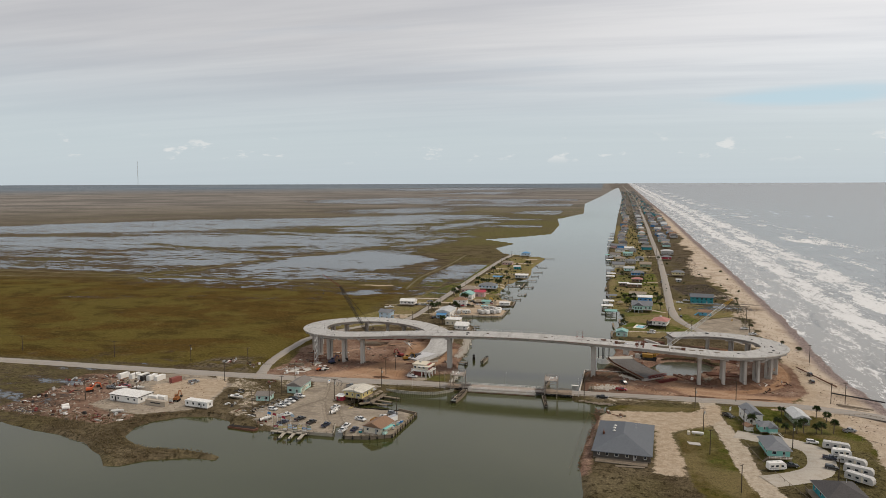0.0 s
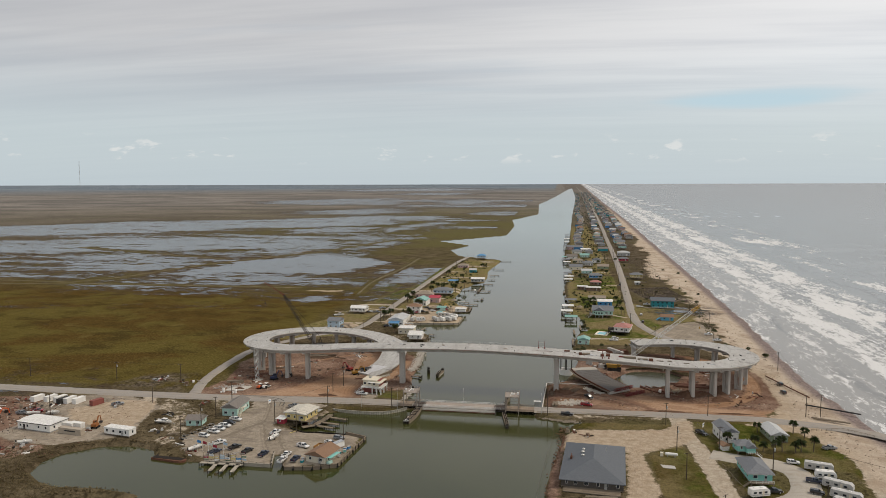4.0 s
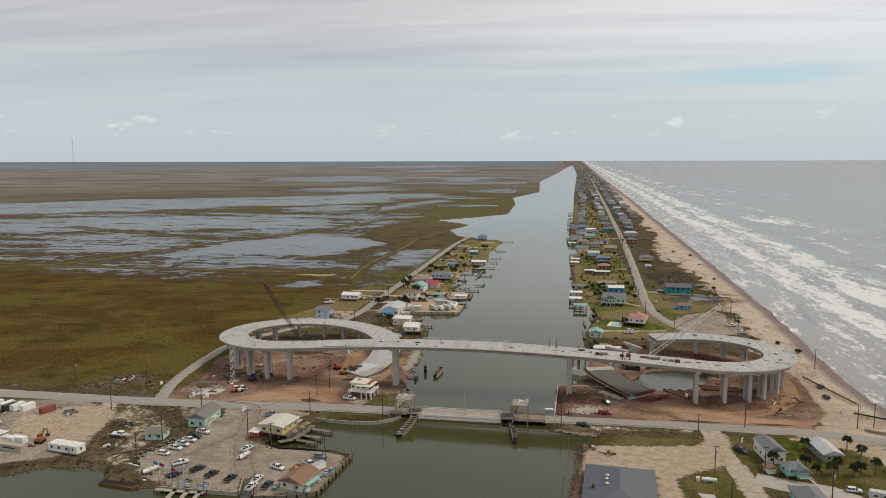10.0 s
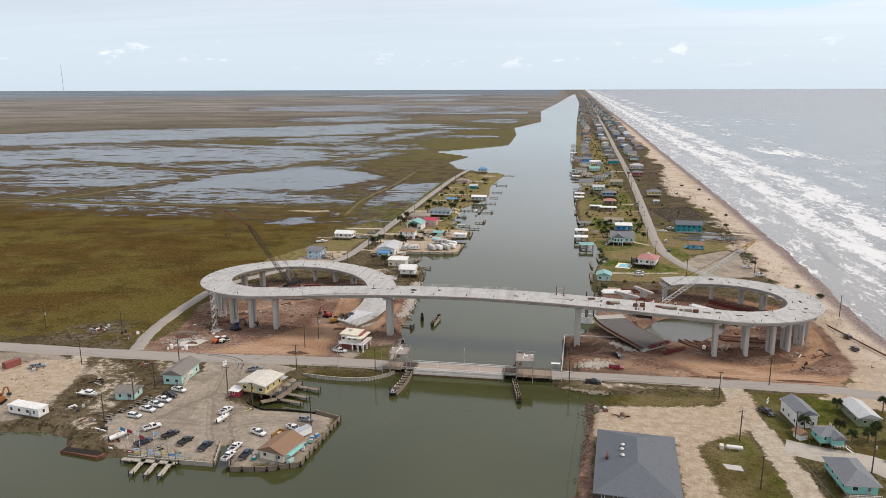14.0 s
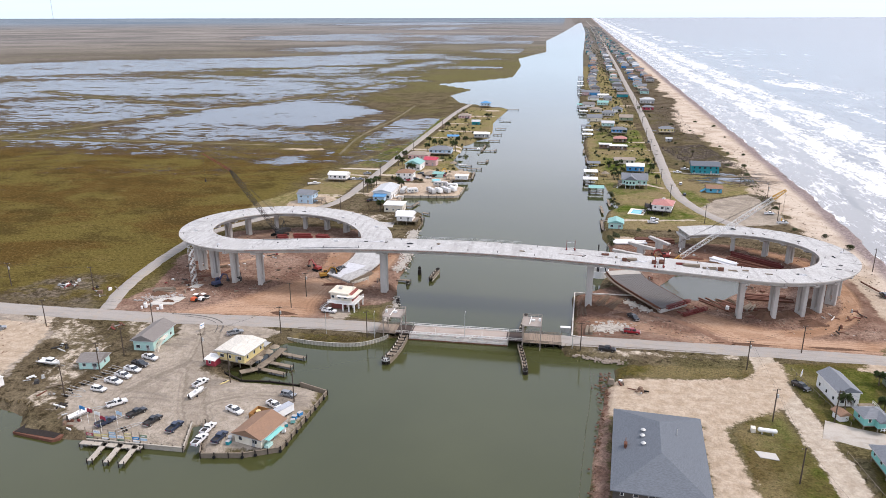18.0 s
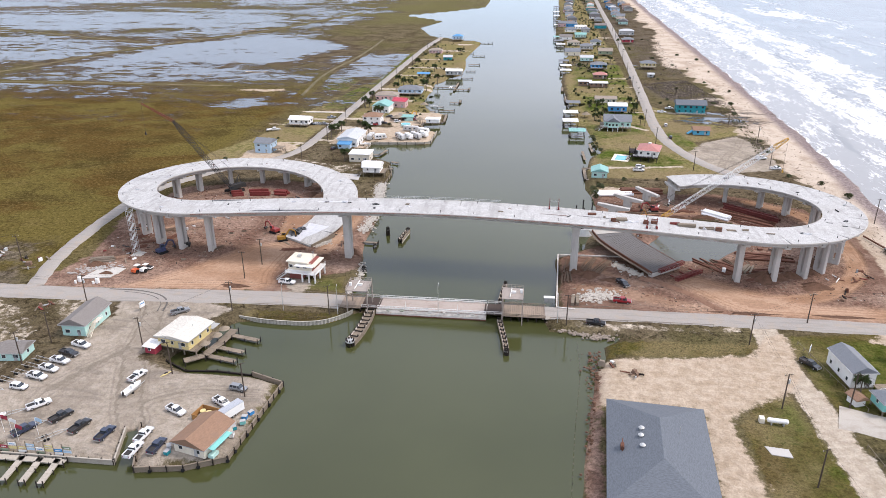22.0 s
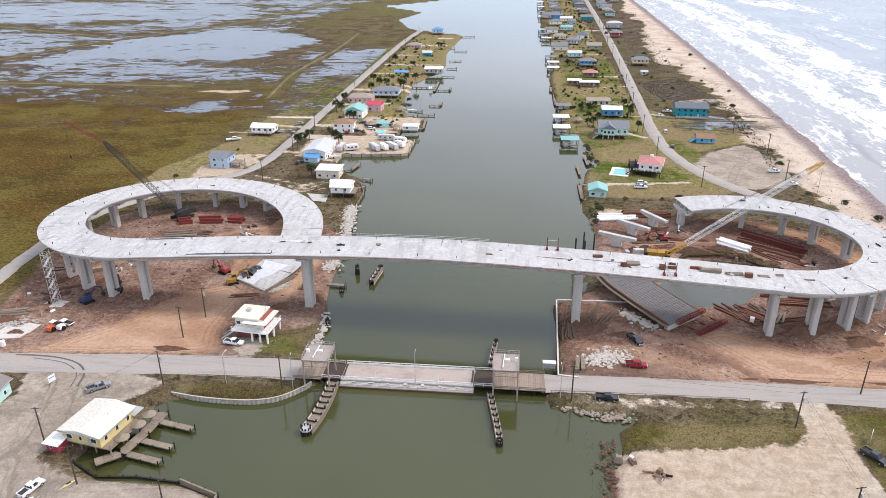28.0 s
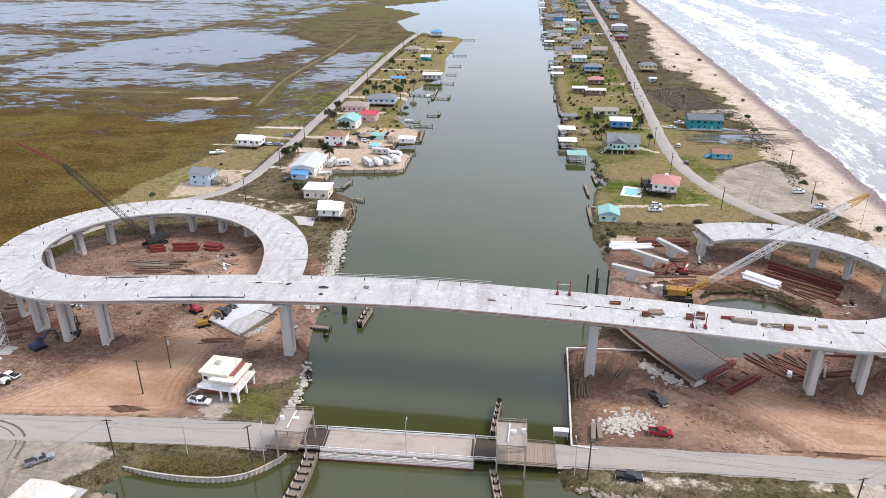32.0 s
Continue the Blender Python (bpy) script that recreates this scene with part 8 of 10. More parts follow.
part("side_bench", Geo().box(5.4, -3.6, 0, 1.4, 2.2, 0.9), WALLS["mint"], jetty)
lift = thing("freight_trailer", -42.2, -60.0, 1.5, 62, "white enclosed cargo trailer", "cargo trailer")
part("body", Geo().box(0, 0, 0.6, 6.2, 2.3, 2.2), WHITE, lift)
part("roof_cap", Geo().box(0, 0, 2.8, 6.3, 2.4, 0.08), ALU, lift)
wheels(lift, (-0.6, 0.4), 1.0, 0.33)
pen = thing("storage_pen", -48.0, -61.5, 1.5, -14, "timber pen holding yellow tanks and crates", "storage pen")
for a, b in (((-3, -2.2), (3, -2.2)), ((3, -2.2), (3, 2.2)), ((3, 2.2), (-3, 2.2)), ((-3, 2.2), (-3, -2.2))):
    part("board_wall", Geo().bar((*a, 0.8), (*b, 0.8), 0.1, 1.6), colour("orange_brown_boards", (0.36, 0.19, 0.07)), pen)
for k in range(3):
    part("yellow_tank", Geo().tube((-1.8 + k * 1.8, 0.6, 0), (-1.8 + k * 1.8, 0.6, 1.2), 0.75, n=12), WALLS["yellow"], pen)
for k, (x, y, m) in enumerate(((-38.5, -61, "blue"), (-38.2, -63, "teal"), (-39.6, -65.5, "deep_teal"), (-37.6, -59, "blue"), (-51.5, -76, "deep_teal"), (-39, -68, "white"), (-52, -74, "grey"))):
    b = thing("bait_tank", x, y, 1.5, 20 * k, f"{m.replace('_', ' ')} plastic bait tank on the jetty", "tank", "bait tanks")
    part("tub", Geo().box(0, 0, 0, 1.3, 1.0, 0.9, taper=1.05), WALLS[m], b)
    part("lid", Geo().box(0, 0, 0.92, 1.35, 1.05, 0.06), WALLS["grey"], b)
bulkhead("weathered jetty bulkhead hung with black tyres", [(-57, -81.4), (-46, -79.6), (-37.2, -75.4), (-34.4, -44.2), (-44.5, -40.4)], 1.5, TIMBER, True)
bulkhead("timber bulkhead along the boat ramp", [(-57.2, -81.2), (-63.6, -66)], 1.5, TIMBER)
bulkhead("timber bulkhead along the boat ramp", [(-66.6, -67.6), (-62.8, -79.6), (-91, -79.8)], 1.4, PALE_PLANK)
bulkhead("low broken timber bulkhead with leaning posts", [(-44.8, -40.4), (-55, -39.6), (-64, -40.4), (-72, -36)], 0.5, DARK_TIMBER)
for x in (-85.2, -80.6, -76.2):
    dock("dock", "pale finger dock at the boat ramp", [(x, -80), (x + 0.9, -88.5)], 1.5, 1.1, True, PALE_PLANK)
dock("dock", "pale landing along the boat ramp", [(-92, -81), (-74, -81)], 1.6, 1.1, True, PALE_PLANK)
signs = thing("banner_row", 0, 0, 0, 0, "row of coloured advertising banners on timber posts", "banners")
for k, m in enumerate(("red", "white", "yellow", "light_blue", "white", "yellow", "blue", "green")):
    x = -91.5 + k * 2.3
    post = part("post", Geo().box(x, -79.2, 1.0, 0.16, 0.16, 3.6), TIMBER, signs)
    bn = part("banner", Geo().box(x + 1.1, -79.2, 2.2 + 0.9 * (k % 2), 2.0, 0.06, 0.8), WALLS[m], signs)
    part("lettering_bar", Geo().box(x + 1.1, -79.26, 2.5 + 0.9 * (k % 2), 1.3, 0.03, 0.18), WALLS["white" if m != "white" else "blue"], bn)
    part("banner", Geo().box(x + 1.1, -79.2, 1.2 + 0.9 * (k % 2), 2.0, 0.06, 0.7), WALLS[("green", "yellow", "white", "light_blue")[k % 4]], signs)
FLAGS = ((-98, -72, "blue"), (-95, -73, "red"), (-92, -74, "white"), (-89, -76, "red"), (-86, -73, "light_blue"))
for x, y, m in FLAGS:
    f = thing("flag_pole", x, y, 1.4, 0, f"white pole with a {m.replace('_', ' ')} flag", "flag", "flags")
    part("pole", Geo().tube((0, 0, 0), (0, 0, 5.2), 0.05, n=6), WHITE, f)
    g = Geo()
    for k in range(5):
        g.bar((0.05 + k * 0.36, 0.12 * math.sin(k), 4.6 - 0.06 * k), (0.05 + (k + 1) * 0.36, 0.12 * math.sin(k + 1), 4.55 - 0.06 * k), 0.03, 1.1)
    part("flag", g, WALLS[m], f)
wreck = thing("derelict_barge", -106.6, -76.2, -0.4, -5, "rusty derelict barge aground by the shore", "barge")
part("hull", Geo().prism([(-7.5, -3.6), (6.2, -4.4), (7.6, -3), (7.0, 3.6), (-6.6, 4.4)], 0, 1.2), RUST, wreck)
for k in range(9):
    part("deck_timber", Geo().bar((-6.5 + k * 1.5, -3.4, 1.22), (-6.1 + k * 1.5, 3.4, 1.25), 1.42, 0.12), DARK_TIMBER, wreck)
part("coaming", Geo().bar((-7, 4.0, 1.5), (6.8, 3.4, 1.5), 0.3, 0.5), RUST, wreck)
house("mint shed with a grey gable roof", -115.6, -39.8, 7, 7.0, 6.4, 2.6, "mint", "taupe", "gable", 0, 1.5, "", 4, name="shed")
house("pale green two-storey house with a taupe gable roof", -105.4, -20.6, 1, 7.4, 14.0, 3.8, "mint", "taupe", "gable", 0, 2.0, "", 5, over=0.7)
stair_house = thing("outside_stairs", -100.6, -24, 1.5, 1, "pale timber stairs up to the house", "stairs")
stairs(stair_house, 0, -4, 0, 3.0, (0, 1), 1.2, CREAM)
part("landing", Geo().box(0, 1.6, 2.85, 1.6, 3.4, 0.15), CREAM, stair_house)
railing("landing_rail", stair_house, [(0.8, -0.1), (0.8, 3.3)], 3.0, WHITE)

# ---- salvage yard in the west ----
office = thing("site_office", -182, -55, 1.5, -9, "long white prefabricated office with a flat white roof and dark trim", "office building")
part("wall", Geo().box(0, 0, 0.4, 18.5, 10.0, 3.0), WHITE, office)
part("roof", roof_geo("gable", 18.5, 10, 3.4, 0.5, 0.4), ROOFS["white"], office)
part("roof_trim", Geo().box(0, -5.4, 3.25, 19.3, 0.1, 0.28).box(0, 5.4, 3.25, 19.3, 0.1, 0.28).box(-9.65, 0, 3.25, 0.1, 10.8, 0.28).box(9.65, 0, 3.25, 0.1, 10.8, 0.28), STEEL_DARK, office)
for x in (-7.5, -3.5, 3, 7):
    window(office, x, -5.0, 1.4, 1.1, 1.2, "s")
for y in (-2.5, 2.5):
    window(office, 9.25, y, 1.4, 1.1, 1.2, "e")
part("door", Geo().box(-5.4, -5.05, 0.4, 1.0, 0.1, 2.1), STEEL_DARK, office)
stairs(office, -5.4, -6.0, -0.2, 0.4, (0, 1), 1.6, TIMBER)
part("skirting", Geo().box(0, 0, -0.3, 18.2, 9.7, 0.7), WALLS["grey"], office)
TAN_BOX = colour("tan_grey_container", (0.42, 0.36, 0.29), 0.6)
box = container(TAN_BOX, "tan grey shipping container with dark lettering", 12.2)
part("lettering_bar", Geo().box(0, -1.27, 1.2, 6.2, 0.03, 0.55), STEEL_DARK, box)
box.matrix_basis = pose(-163.5, -60.5, 1.5, 0, 0, -9)
CONT = container(WHITE, "white shipping container in the yard")
CONT.matrix_basis = pose(-213, -19.5, 1.5, 0, 0, 78)
for x, y, t in ((-206.5, -18.5, 80), (-201, -18.5, 76), (-195, -19.5, 82), (-190, -19.5, 78), (-166, -53.5, -8), (-170, -54, -8)):
    copy_thing(CONT, pose(x, y, 1.5, 0, 0, t))
redbox = container(WALLS["brick"], "rust red shipping container in the yard")
redbox.matrix_basis = pose(-179, -21, 1.5, 0, 0, 70)
darkbox = container(STEEL_DARK, "black steel container in the yard")
darkbox.matrix_basis = pose(-197.5, -21, 1.5, 0, 0, 78)
house("long white site trailer raised on blocks", -141.5, -58.5, -9, 13.5, 4.2, 2.6, "white", "white", "flat", 0.6, 0.3, "", 77, name="site_trailer", over=0.15)
JUNK_MATS = [RUST, RED_STEEL, TIMBER, WHITE, GALV, STEEL_DARK, WALLS["brown"], WALLS["grey"], RUST, TIMBER, DARK_TIMBER, RUST]
rndj = random.Random(404)


def junk_heap(x, y, r, n, label):
    root = thing("junk_heap", x, y, 1.45, rndj.uniform(0, 180), label, "scrap heap", "scrap heaps")
    for k in range(n):
        a, q = rndj.uniform(0, math.tau), r * math.sqrt(rndj.random())
        px, py = math.cos(a) * q * 1.5, math.sin(a) * q
        m = rndj.choice(JUNK_MATS)
        if rndj.random() < 0.5:
            w, L = rndj.uniform(0, 3.1), rndj.uniform(1.2, 4.5)
            part("scrap_bar", Geo().bar((px - math.cos(w) * L / 2, py - math.sin(w) * L / 2, 0.15), (px + math.cos(w) * L / 2, py + math.sin(w) * L / 2, rndj.uniform(0.2, 1.0)), rndj.uniform(0.15, 0.6), rndj.uniform(0.15, 0.5)), m, root)
        else:
            part("scrap_piece", Geo().box(px, py, 0, rndj.uniform(0.5, 2.2), rndj.uniform(0.4, 1.6), rndj.uniform(0.3, 1.5), rndj.uniform(0, 3), rndj.uniform(0.6, 1)), m, root)
    return root


for x, y, r in ((-228, -40, 4), (-222, -48, 4), (-226, -28, 4.5), (-216, -36, 4), (-220, -20, 4), (-208, -33, 3.5), (-200, -27, 3), (-212, -26, 4), (-230, -60, 4), (-222, -76, 4), (-213, -80, 4), (-204, -83, 4), (-197, -80, 4), (-190, -84, 4), (-184, -81, 4.5), (-178, -84, 4), (-174, -77, 3.5), (-170, -85, 4), (-231, -72, 4), (-168, -22, 2), (-159, -57, 2), (-232, -50, 4), (-236, -30, 4)):
    junk_heap(x, y, r, 7, "tangled heap of scrap metal, timber and machine parts")
for x, y, r in ((-126, -12, 2.0), (-128, -52, 2.5), (-118, -58, 2.5), (-135, -30, 2), (-150, 20, 4), (-156, 24, 3), (-108, -68, 3), (-100, -74, 2.5), (60, -30, 1.5), (53, -26, 2), (88, 112, 4), (96, 112, 4), (110, 90, 4), (132, 86, 4), (80, 104, 4), (72, 70, 3), (-118, 30, 4), (-128, 36, 4), (-130, 60, 3), (-112, 60, 4), (-78, 100, 3), (-40, 52, 2), (140, 40, 4), (120, 66, 4), (128, 74, 4), (137, 26, 3), (148, 44, 3), (-76, 92, 3), (-100, 76, 4)):
    junk_heap(x, y, r, 6, "loose heap of rusty steel and timber offcuts")
for x, y, t in ((-203, -76, 30), (-206, -73, 60)):
    tk = thing("storage_tank", x, y, 1.5, t, "white plastic tank lying in the yard", "tank", "tanks")
    part("tank_body", Geo().tube((-1.6, 0, 0.9), (1.6, 0, 0.9), 0.9, n=14), WHITE, tk)
    part("saddle", Geo().box(-0.9, 0, 0, 0.3, 1.4, 0.4).box(0.9, 0, 0, 0.3, 1.4, 0.4), RUST, tk)
excavator("orange skid loader among the scrap", -213, -47, 40, ORANGE_PAINT)
excavator("yellow backhoe parked in the yard", -158, -52, 100, colour("rusty_orange_machine", (0.28, 0.11, 0.04), 0.6))
junk_heap(-172, 27, 3.6, 24, "collapsed timber shack with rusty roofing in rough grass")
CRUISER = boat(8.5, "white cabin boat on a trailer in rough grass")
part("cabin", Geo().box(0.6, 0, 1.4, 2.6, 1.7, 1.1, taper=0.82), WHITE, CRUISER)
part("cabin_window", Geo().box(0.6, 0, 1.75, 2.5, 1.72, 0.45, taper=0.92), GLASS, CRUISER)
CRUISER.matrix_basis = pose(-130.5, -42, 1.5, 0, 0, -8)
BOAT = boat(6.2)
BOAT.matrix_basis = pose(-72.6, -53.0, 1.5, 0, 0, 76)
for x, y, t in ((-190, -38, 10), (-199, -40, 15), (-175, -75, 20), (-66, 196, 10), (-100, -70, 60), (-40, 300, 0), (-36, 372, 90)):
    copy_thing(BOAT, pose(x, y, 1.5, 0, 0, t))

# ---- lots on the east bank ----
big = house("long low hall with a slate-blue hip roof beside the canal", 61.6, -66.4, -4.6, 22.0, 36.5, 2.4, "weathered", "slate", "hip", 1.1, 4.4, "", 9, base=1.1, name="hall", over=0.7)
for k, (x, y) in enumerate(((-4.1, 4.3), (-4.3, 1.6), (-4.1, -2.0), (-1.7, 9.2))):
    v = part("roof_fan", Geo().tube((x, y, 5.6), (x, y, 6.9), 0.42, n=10).tube((x, y, 6.9), (x, y, 7.25), 0.7, 0.25, n=10), GALV, big)
part("roof_rack", Geo().bar((-8.4, -2.6, 4.4), (-8.4, -2.6, 6.6), 0.18).bar((-8.4, -0.2, 4.4), (-8.4, -0.2, 6.6), 0.18).bar((-8.4, -2.6, 6.5), (-8.4, -0.2, 6.5), 0.18).box(-8.4, -1.4, 4.6, 0.8, 1.6, 1.2), RUST, big)
part("south_porch_deck", Geo().box(0, -20.2, 0.6, 20, 4.0, 0.25), TIMBER, big)
railing("porch_rail", big, [(-10, -22.1), (10, -22.1)], 0.85, TIMBER)
part("ramp_walk", Geo().bar((-4, -23.6, 0.2), (9, -23.6, 0.9), 1.4, 0.15), TIMBER, big)
house("white two-storey house with a grey gable roof", 118.6, -23.4, 8, 6.4, 12.4, 4.4, "white", "grey", "gable", 0.4, 1.8, "", 10, over=0.4)
white_deck = thing("timber_deck", 124.8, -30.2, 1.5, 8, "white railed timber deck behind the white house", "deck")
part("deck_floor", Geo().box(0, 0, 1.0, 4.6, 3.6, 0.2), TIMBER, white_deck)
railing("deck_railing", white_deck, [(-2.2, -1.7), (2.2, -1.7), (2.2, 1.7)], 1.2, WHITE, 1.0, 0.9)
for q in (-2.1, 2.1):
    part("post", Geo().box(q, -1.6, 0, 0.2, 0.2, 1.0), TIMBER, white_deck)
house("small bright teal house on stilts", 122.2, -38.6, 9, 6.4, 5.4, 2.4, "teal", "grey", "hip", 1.4, 1.5, "", 11)
teal_porch = thing("porch_gable", 124.2, -41.6, 1.5, 9, "teal front gable with a white stair", "porch")
part("gable_wall", Geo().box(0, 0, 1.4, 3.6, 2.4, 2.2), WALLS["teal"], teal_porch)
part("gable_roof", roof_geo("gable", 3.6, 3.8, 3.6, 1.4, 0.35), ROOFS["grey"], teal_porch)
stairs(teal_porch, 3.6, -2.6, 0, 1.4, (-1, 0), 1.2, WHITE)
railing("landing_rail", teal_porch, [(-1.8, -2.6), (1.8, -2.6)], 1.4, WHITE, 1.0, 0.8)
for q in (-1.7, 1.7):
    part("stilt", Geo().box(q, -1.0, 0, 0.25, 0.25, 1.4), TIMBER, teal_porch)
house("grey-green house with a pale metal gable roof", 139.4, -18.8, 5, 6.8, 13.2, 2.8, "green", "light", "gable", 0.4, 1.5, "", 12, over=0.45)
house("blue-green house on stilts with a broad grey hip roof", 120.2, -63.8, 3, 8.2, 14.4, 2.6, "teal", "grey", "hip", 1.6, 2.4, "s", 13, over=0.7)
house("house on stilts with a dark hip roof", 132.2, -107, 6, 12.6, 14, 3.0, "deep_teal", "dark", "hip", 1.6, 3.0, "w", 14, over=0.8)
house("small white shed behind the house", 115.4, -36.4, 20, 2.8, 3.2, 2.0, "white", "brown", "gable", 0, 0.9, "", 15, 1, name="shed")
RV = caravan("long white and grey travel trailer on a concrete pad", 10.0, colour("dull_white_trailer", (0.50, 0.49, 0.47), 0.5, dirt=(0.22, 0.21, 0.20)))
RV.matrix_basis = pose(145.8, -54.6, 1.7, 0, 0, -16)
for x, y, t in ((146.8, -71.0, -32), (146.4, -79.8, -28), (144.4, -87.6, -42)):
    copy_thing(RV, pose(x, y, 1.7, 0, 0, t))
RV2 = caravan("short white travel trailer", 7.0)
RV2.matrix_basis = pose(145.6, -62.2, 1.7, 0, 0, -4)
copy_thing(RV2, pose(117.4, -81.6, 1.7, 0, 0, 18))
tank = thing("propane_tank", 92.8, -48, 1.5, -6, "long white propane tank on a frame", "tank")
part("tank_body", Geo().tube((-2.2, 0, 1.1), (2.2, 0, 1.1), 0.6, n=16).tube((-2.5, 0, 1.1), (-2.2, 0, 1.1), 0.3, 0.6, n=16).tube((2.2, 0, 1.1), (2.5, 0, 1.1), 0.6, 0.3, n=16), WHITE, tank)
for q in (-1.4, 1.4):
    part("saddle", Geo().box(q, 0, 0, 0.3, 1.2, 0.6), WALLS["grey"], tank)
part("pump_cabinet", Geo().box(-3.6, 0.4, 0, 1.2, 1.6, 1.3), WALLS["cream"], tank)
piece("concrete_pad", Geo().prism([(87.4, -57), (92.6, -57.6), (92.8, -60.6), (88.2, -60)], 1.2, 1.62), CONCRETE, "grey concrete pad in the grass", "slab")
sg = thing("sign_board", 111.4, -13.5, 1.5, 60, "white sign board on two posts by the lane", "sign")
part("board", Geo().box(0, 0, 1.2, 2.4, 0.1, 1.9), WHITE, sg)
part("lettering_bar", Geo().box(0, -0.07, 2.3, 1.6, 0.03, 0.25), WALLS["blue"], sg)
part("post", Geo().box(-1.1, 0, 0, 0.12, 0.12, 3.2), TIMBER, sg)
part("post", Geo().box(1.1, 0, 0, 0.12, 0.12, 3.2), TIMBER, sg)
copy_thing(sg, pose(-93, -9.5, 1.5, 0, 0, 70))


def fence(label, pts, gap=3.0, h=1.1, rails=True):
    root = thing("fence", 0, 0, 0, 0, label, "fence", "fences")
    for p, q in zip(pts, pts[1:]):
        n = max(1, int(math.hypot(q[0] - p[0], q[1] - p[1]) / gap))
        for k in range(n + 1):
            x, y = p[0] + (q[0] - p[0]) * k / n, p[1] + (q[1] - p[1]) * k / n
            part("post", Geo().box(x, y, 1.2, 0.14, 0.14, h + 0.3), TIMBER, root)
        if rails:
            part("rail", Geo().bar((*p, 1.5 + h * 0.9), (*q, 1.5 + h * 0.9), 0.07, 0.12), TIMBER, root)


fence("low post and rail fence along the lane", [(110, -8), (114, -28), (117, -40)])
fence("low post and rail fence along the lane", [(111, -55), (113, -72), (118, -92), (124, -112)])
fence("timber guard posts along the road", [(-59, -2.2), (-30, -1.4)], 2.6, 0.8)
fence("timber guard rail beside the bridge office", [(-55, 8.4), (-31, 8.4)], 3.0, 0.6)
fence("timber guard rail along the road", [(38, -0.6), (62, 0.0), (88, 0.4)], 3.0, 0.7)
fence("timber guard rail along the road", [(46, 8.6), (64, 8.8)], 3.0, 0.7)
fence("fallen sand fence on the beach", [(158, -8), (172, -4), (182, -12)], 2.4, 0.8)
fence("dark wire fence across the beach lane", [(160, -40), (185, -60)], 2.4, 0.9)

# ---- the village west of the canal ----
house("pale blue two-storey house with a grey roof", -119.5, 179, -6, 9.5, 8.5, 5.6, "light_blue", "grey", "gable", 0, 2.0, "", 21)
porch = thing("timber_deck", -111.6, 178, 1.5, -6, "grey timber deck and stairs beside the house", "deck")
part("deck_floor", Geo().box(0, 0, 2.6, 5.5, 6, 0.2), TIMBER, porch)
for a in (-2.5, 2.5):
    for b in (-2.8, 2.8):
        part("post", Geo().box(a, b, 0, 0.25, 0.25, 3.6), TIMBER, porch)
stairs(porch, 6.4, -2, 0, 2.7, (-1, 0), 1.2, TIMBER)
house("white cottage on low stilts with a covered porch", -118.5, 241, -4, 13, 8, 2.7, "white", "white", "gable", 1.6, 1.8, "s", 22)
copy_thing(CRUISER, pose(-131, 224, 1.5, 0, 0, 20))
house("large white metal shed with a pale metal roof", -75.6, 203, -2, 11.6, 21, 4.4, "white", "light", "gable", 0, 1.6, "", 23, name="shed")
house("low pale blue porch of the metal shed", -76.6, 190.0, -2, 7.0, 4.6, 2.6, "light_blue", "blue", "shed", 0, 0.8, "", 24, 1, name="shed")
house("square white cottage with a flat white roof", -61.8, 168, 0, 11, 9.5, 4.0, "cream", "white", "flat", 0, 0.3, "", 25)
house("small white cottage on stilts by the canal", -49.6, 142, 0, 8.6, 8.6, 2.6, "white", "white", "gable", 2.3, 2.2, "e", 26)
copy_thing(RV2, pose(-54.5, 152, 1.6, 0, 0, 5))
house("white two-storey house with a brown hip roof", -73, 250.5, 0, 11.5, 10, 5.2, "white", "brown", "hip", 0, 2.2, "", 27)
house("white house with a teal metal roof", -74, 287, -4, 11.5, 13, 4.6, "white", "teal", "gable", 0, 2.6, "e", 28)
house("house with a red metal roof", -64.5, 303, -4, 9, 8, 4.2, "pink", "red", "gable", 0, 2.0, "", 29)
house("pink house with a broad tan roof", -79, 329, 0, 16, 11, 3.4, "pink", "tan", "hip", 0, 2.2, "", 30)
house("long grey house on stilts", -64, 346, 0, 18, 11, 2.8, "light_blue", "grey", "hip", 2.0, 2.4, "s", 31)
house("small yellow cabin with a blue roof", -66, 425, 0, 10, 6, 2.5, "yellow", "blue", "gable", 0, 1.2, "", 32)
house("pink cottage with a grey roof", -74, 566, 0, 13, 9, 3, "pink", "tan", "hip", 0, 2, "", 33)
house("white boat shed at the water's edge", -40, 432, 0, 14, 9, 3, "grey", "white", "gable", 1.4, 1.4, "", 34)
house("teal cottage near the point", -56, 520, 0, 8, 8, 3, "deep_teal", "light", "gable", 0, 1.6, "", 35, 1)
house("blue and violet house on stilts at the point", -61, 662, 0, 12, 9, 3.2, "light_blue", "blue", "hip", 2.4, 2.2, "s", 36)
house("small mint green garden cottage", -52, 262, 0, 7, 5, 2.4, "mint", "teal", "gable", 0, 1.2, "", 37, 1)
house("brown shelter with a thatched roof", -57, 262, 0, 6, 5, 2.2, "brown", "tan", "hip", 0, 1.6, "", 38, 1)
house("white boathouse on the canal", -34, 253, 0, 8.5, 6, 2.2, "white", "white", "flat", 1.2, 0.3, "", 39, 1)
RVW = ((-66, 211, 88), (-60, 211, 20), (-48.5, 213, 125), (-43.5, 213.5, 128), (-39.5, 216, 132), (-35.5, 219.5, 138), (-45, 232, -6), (-36.5, 227.5, -14))
for k, (x, y, t) in enumerate(RVW):
    copy_thing(RV2 if k % 2 else RV, pose(x, y, 1.6, 0, 0, t))
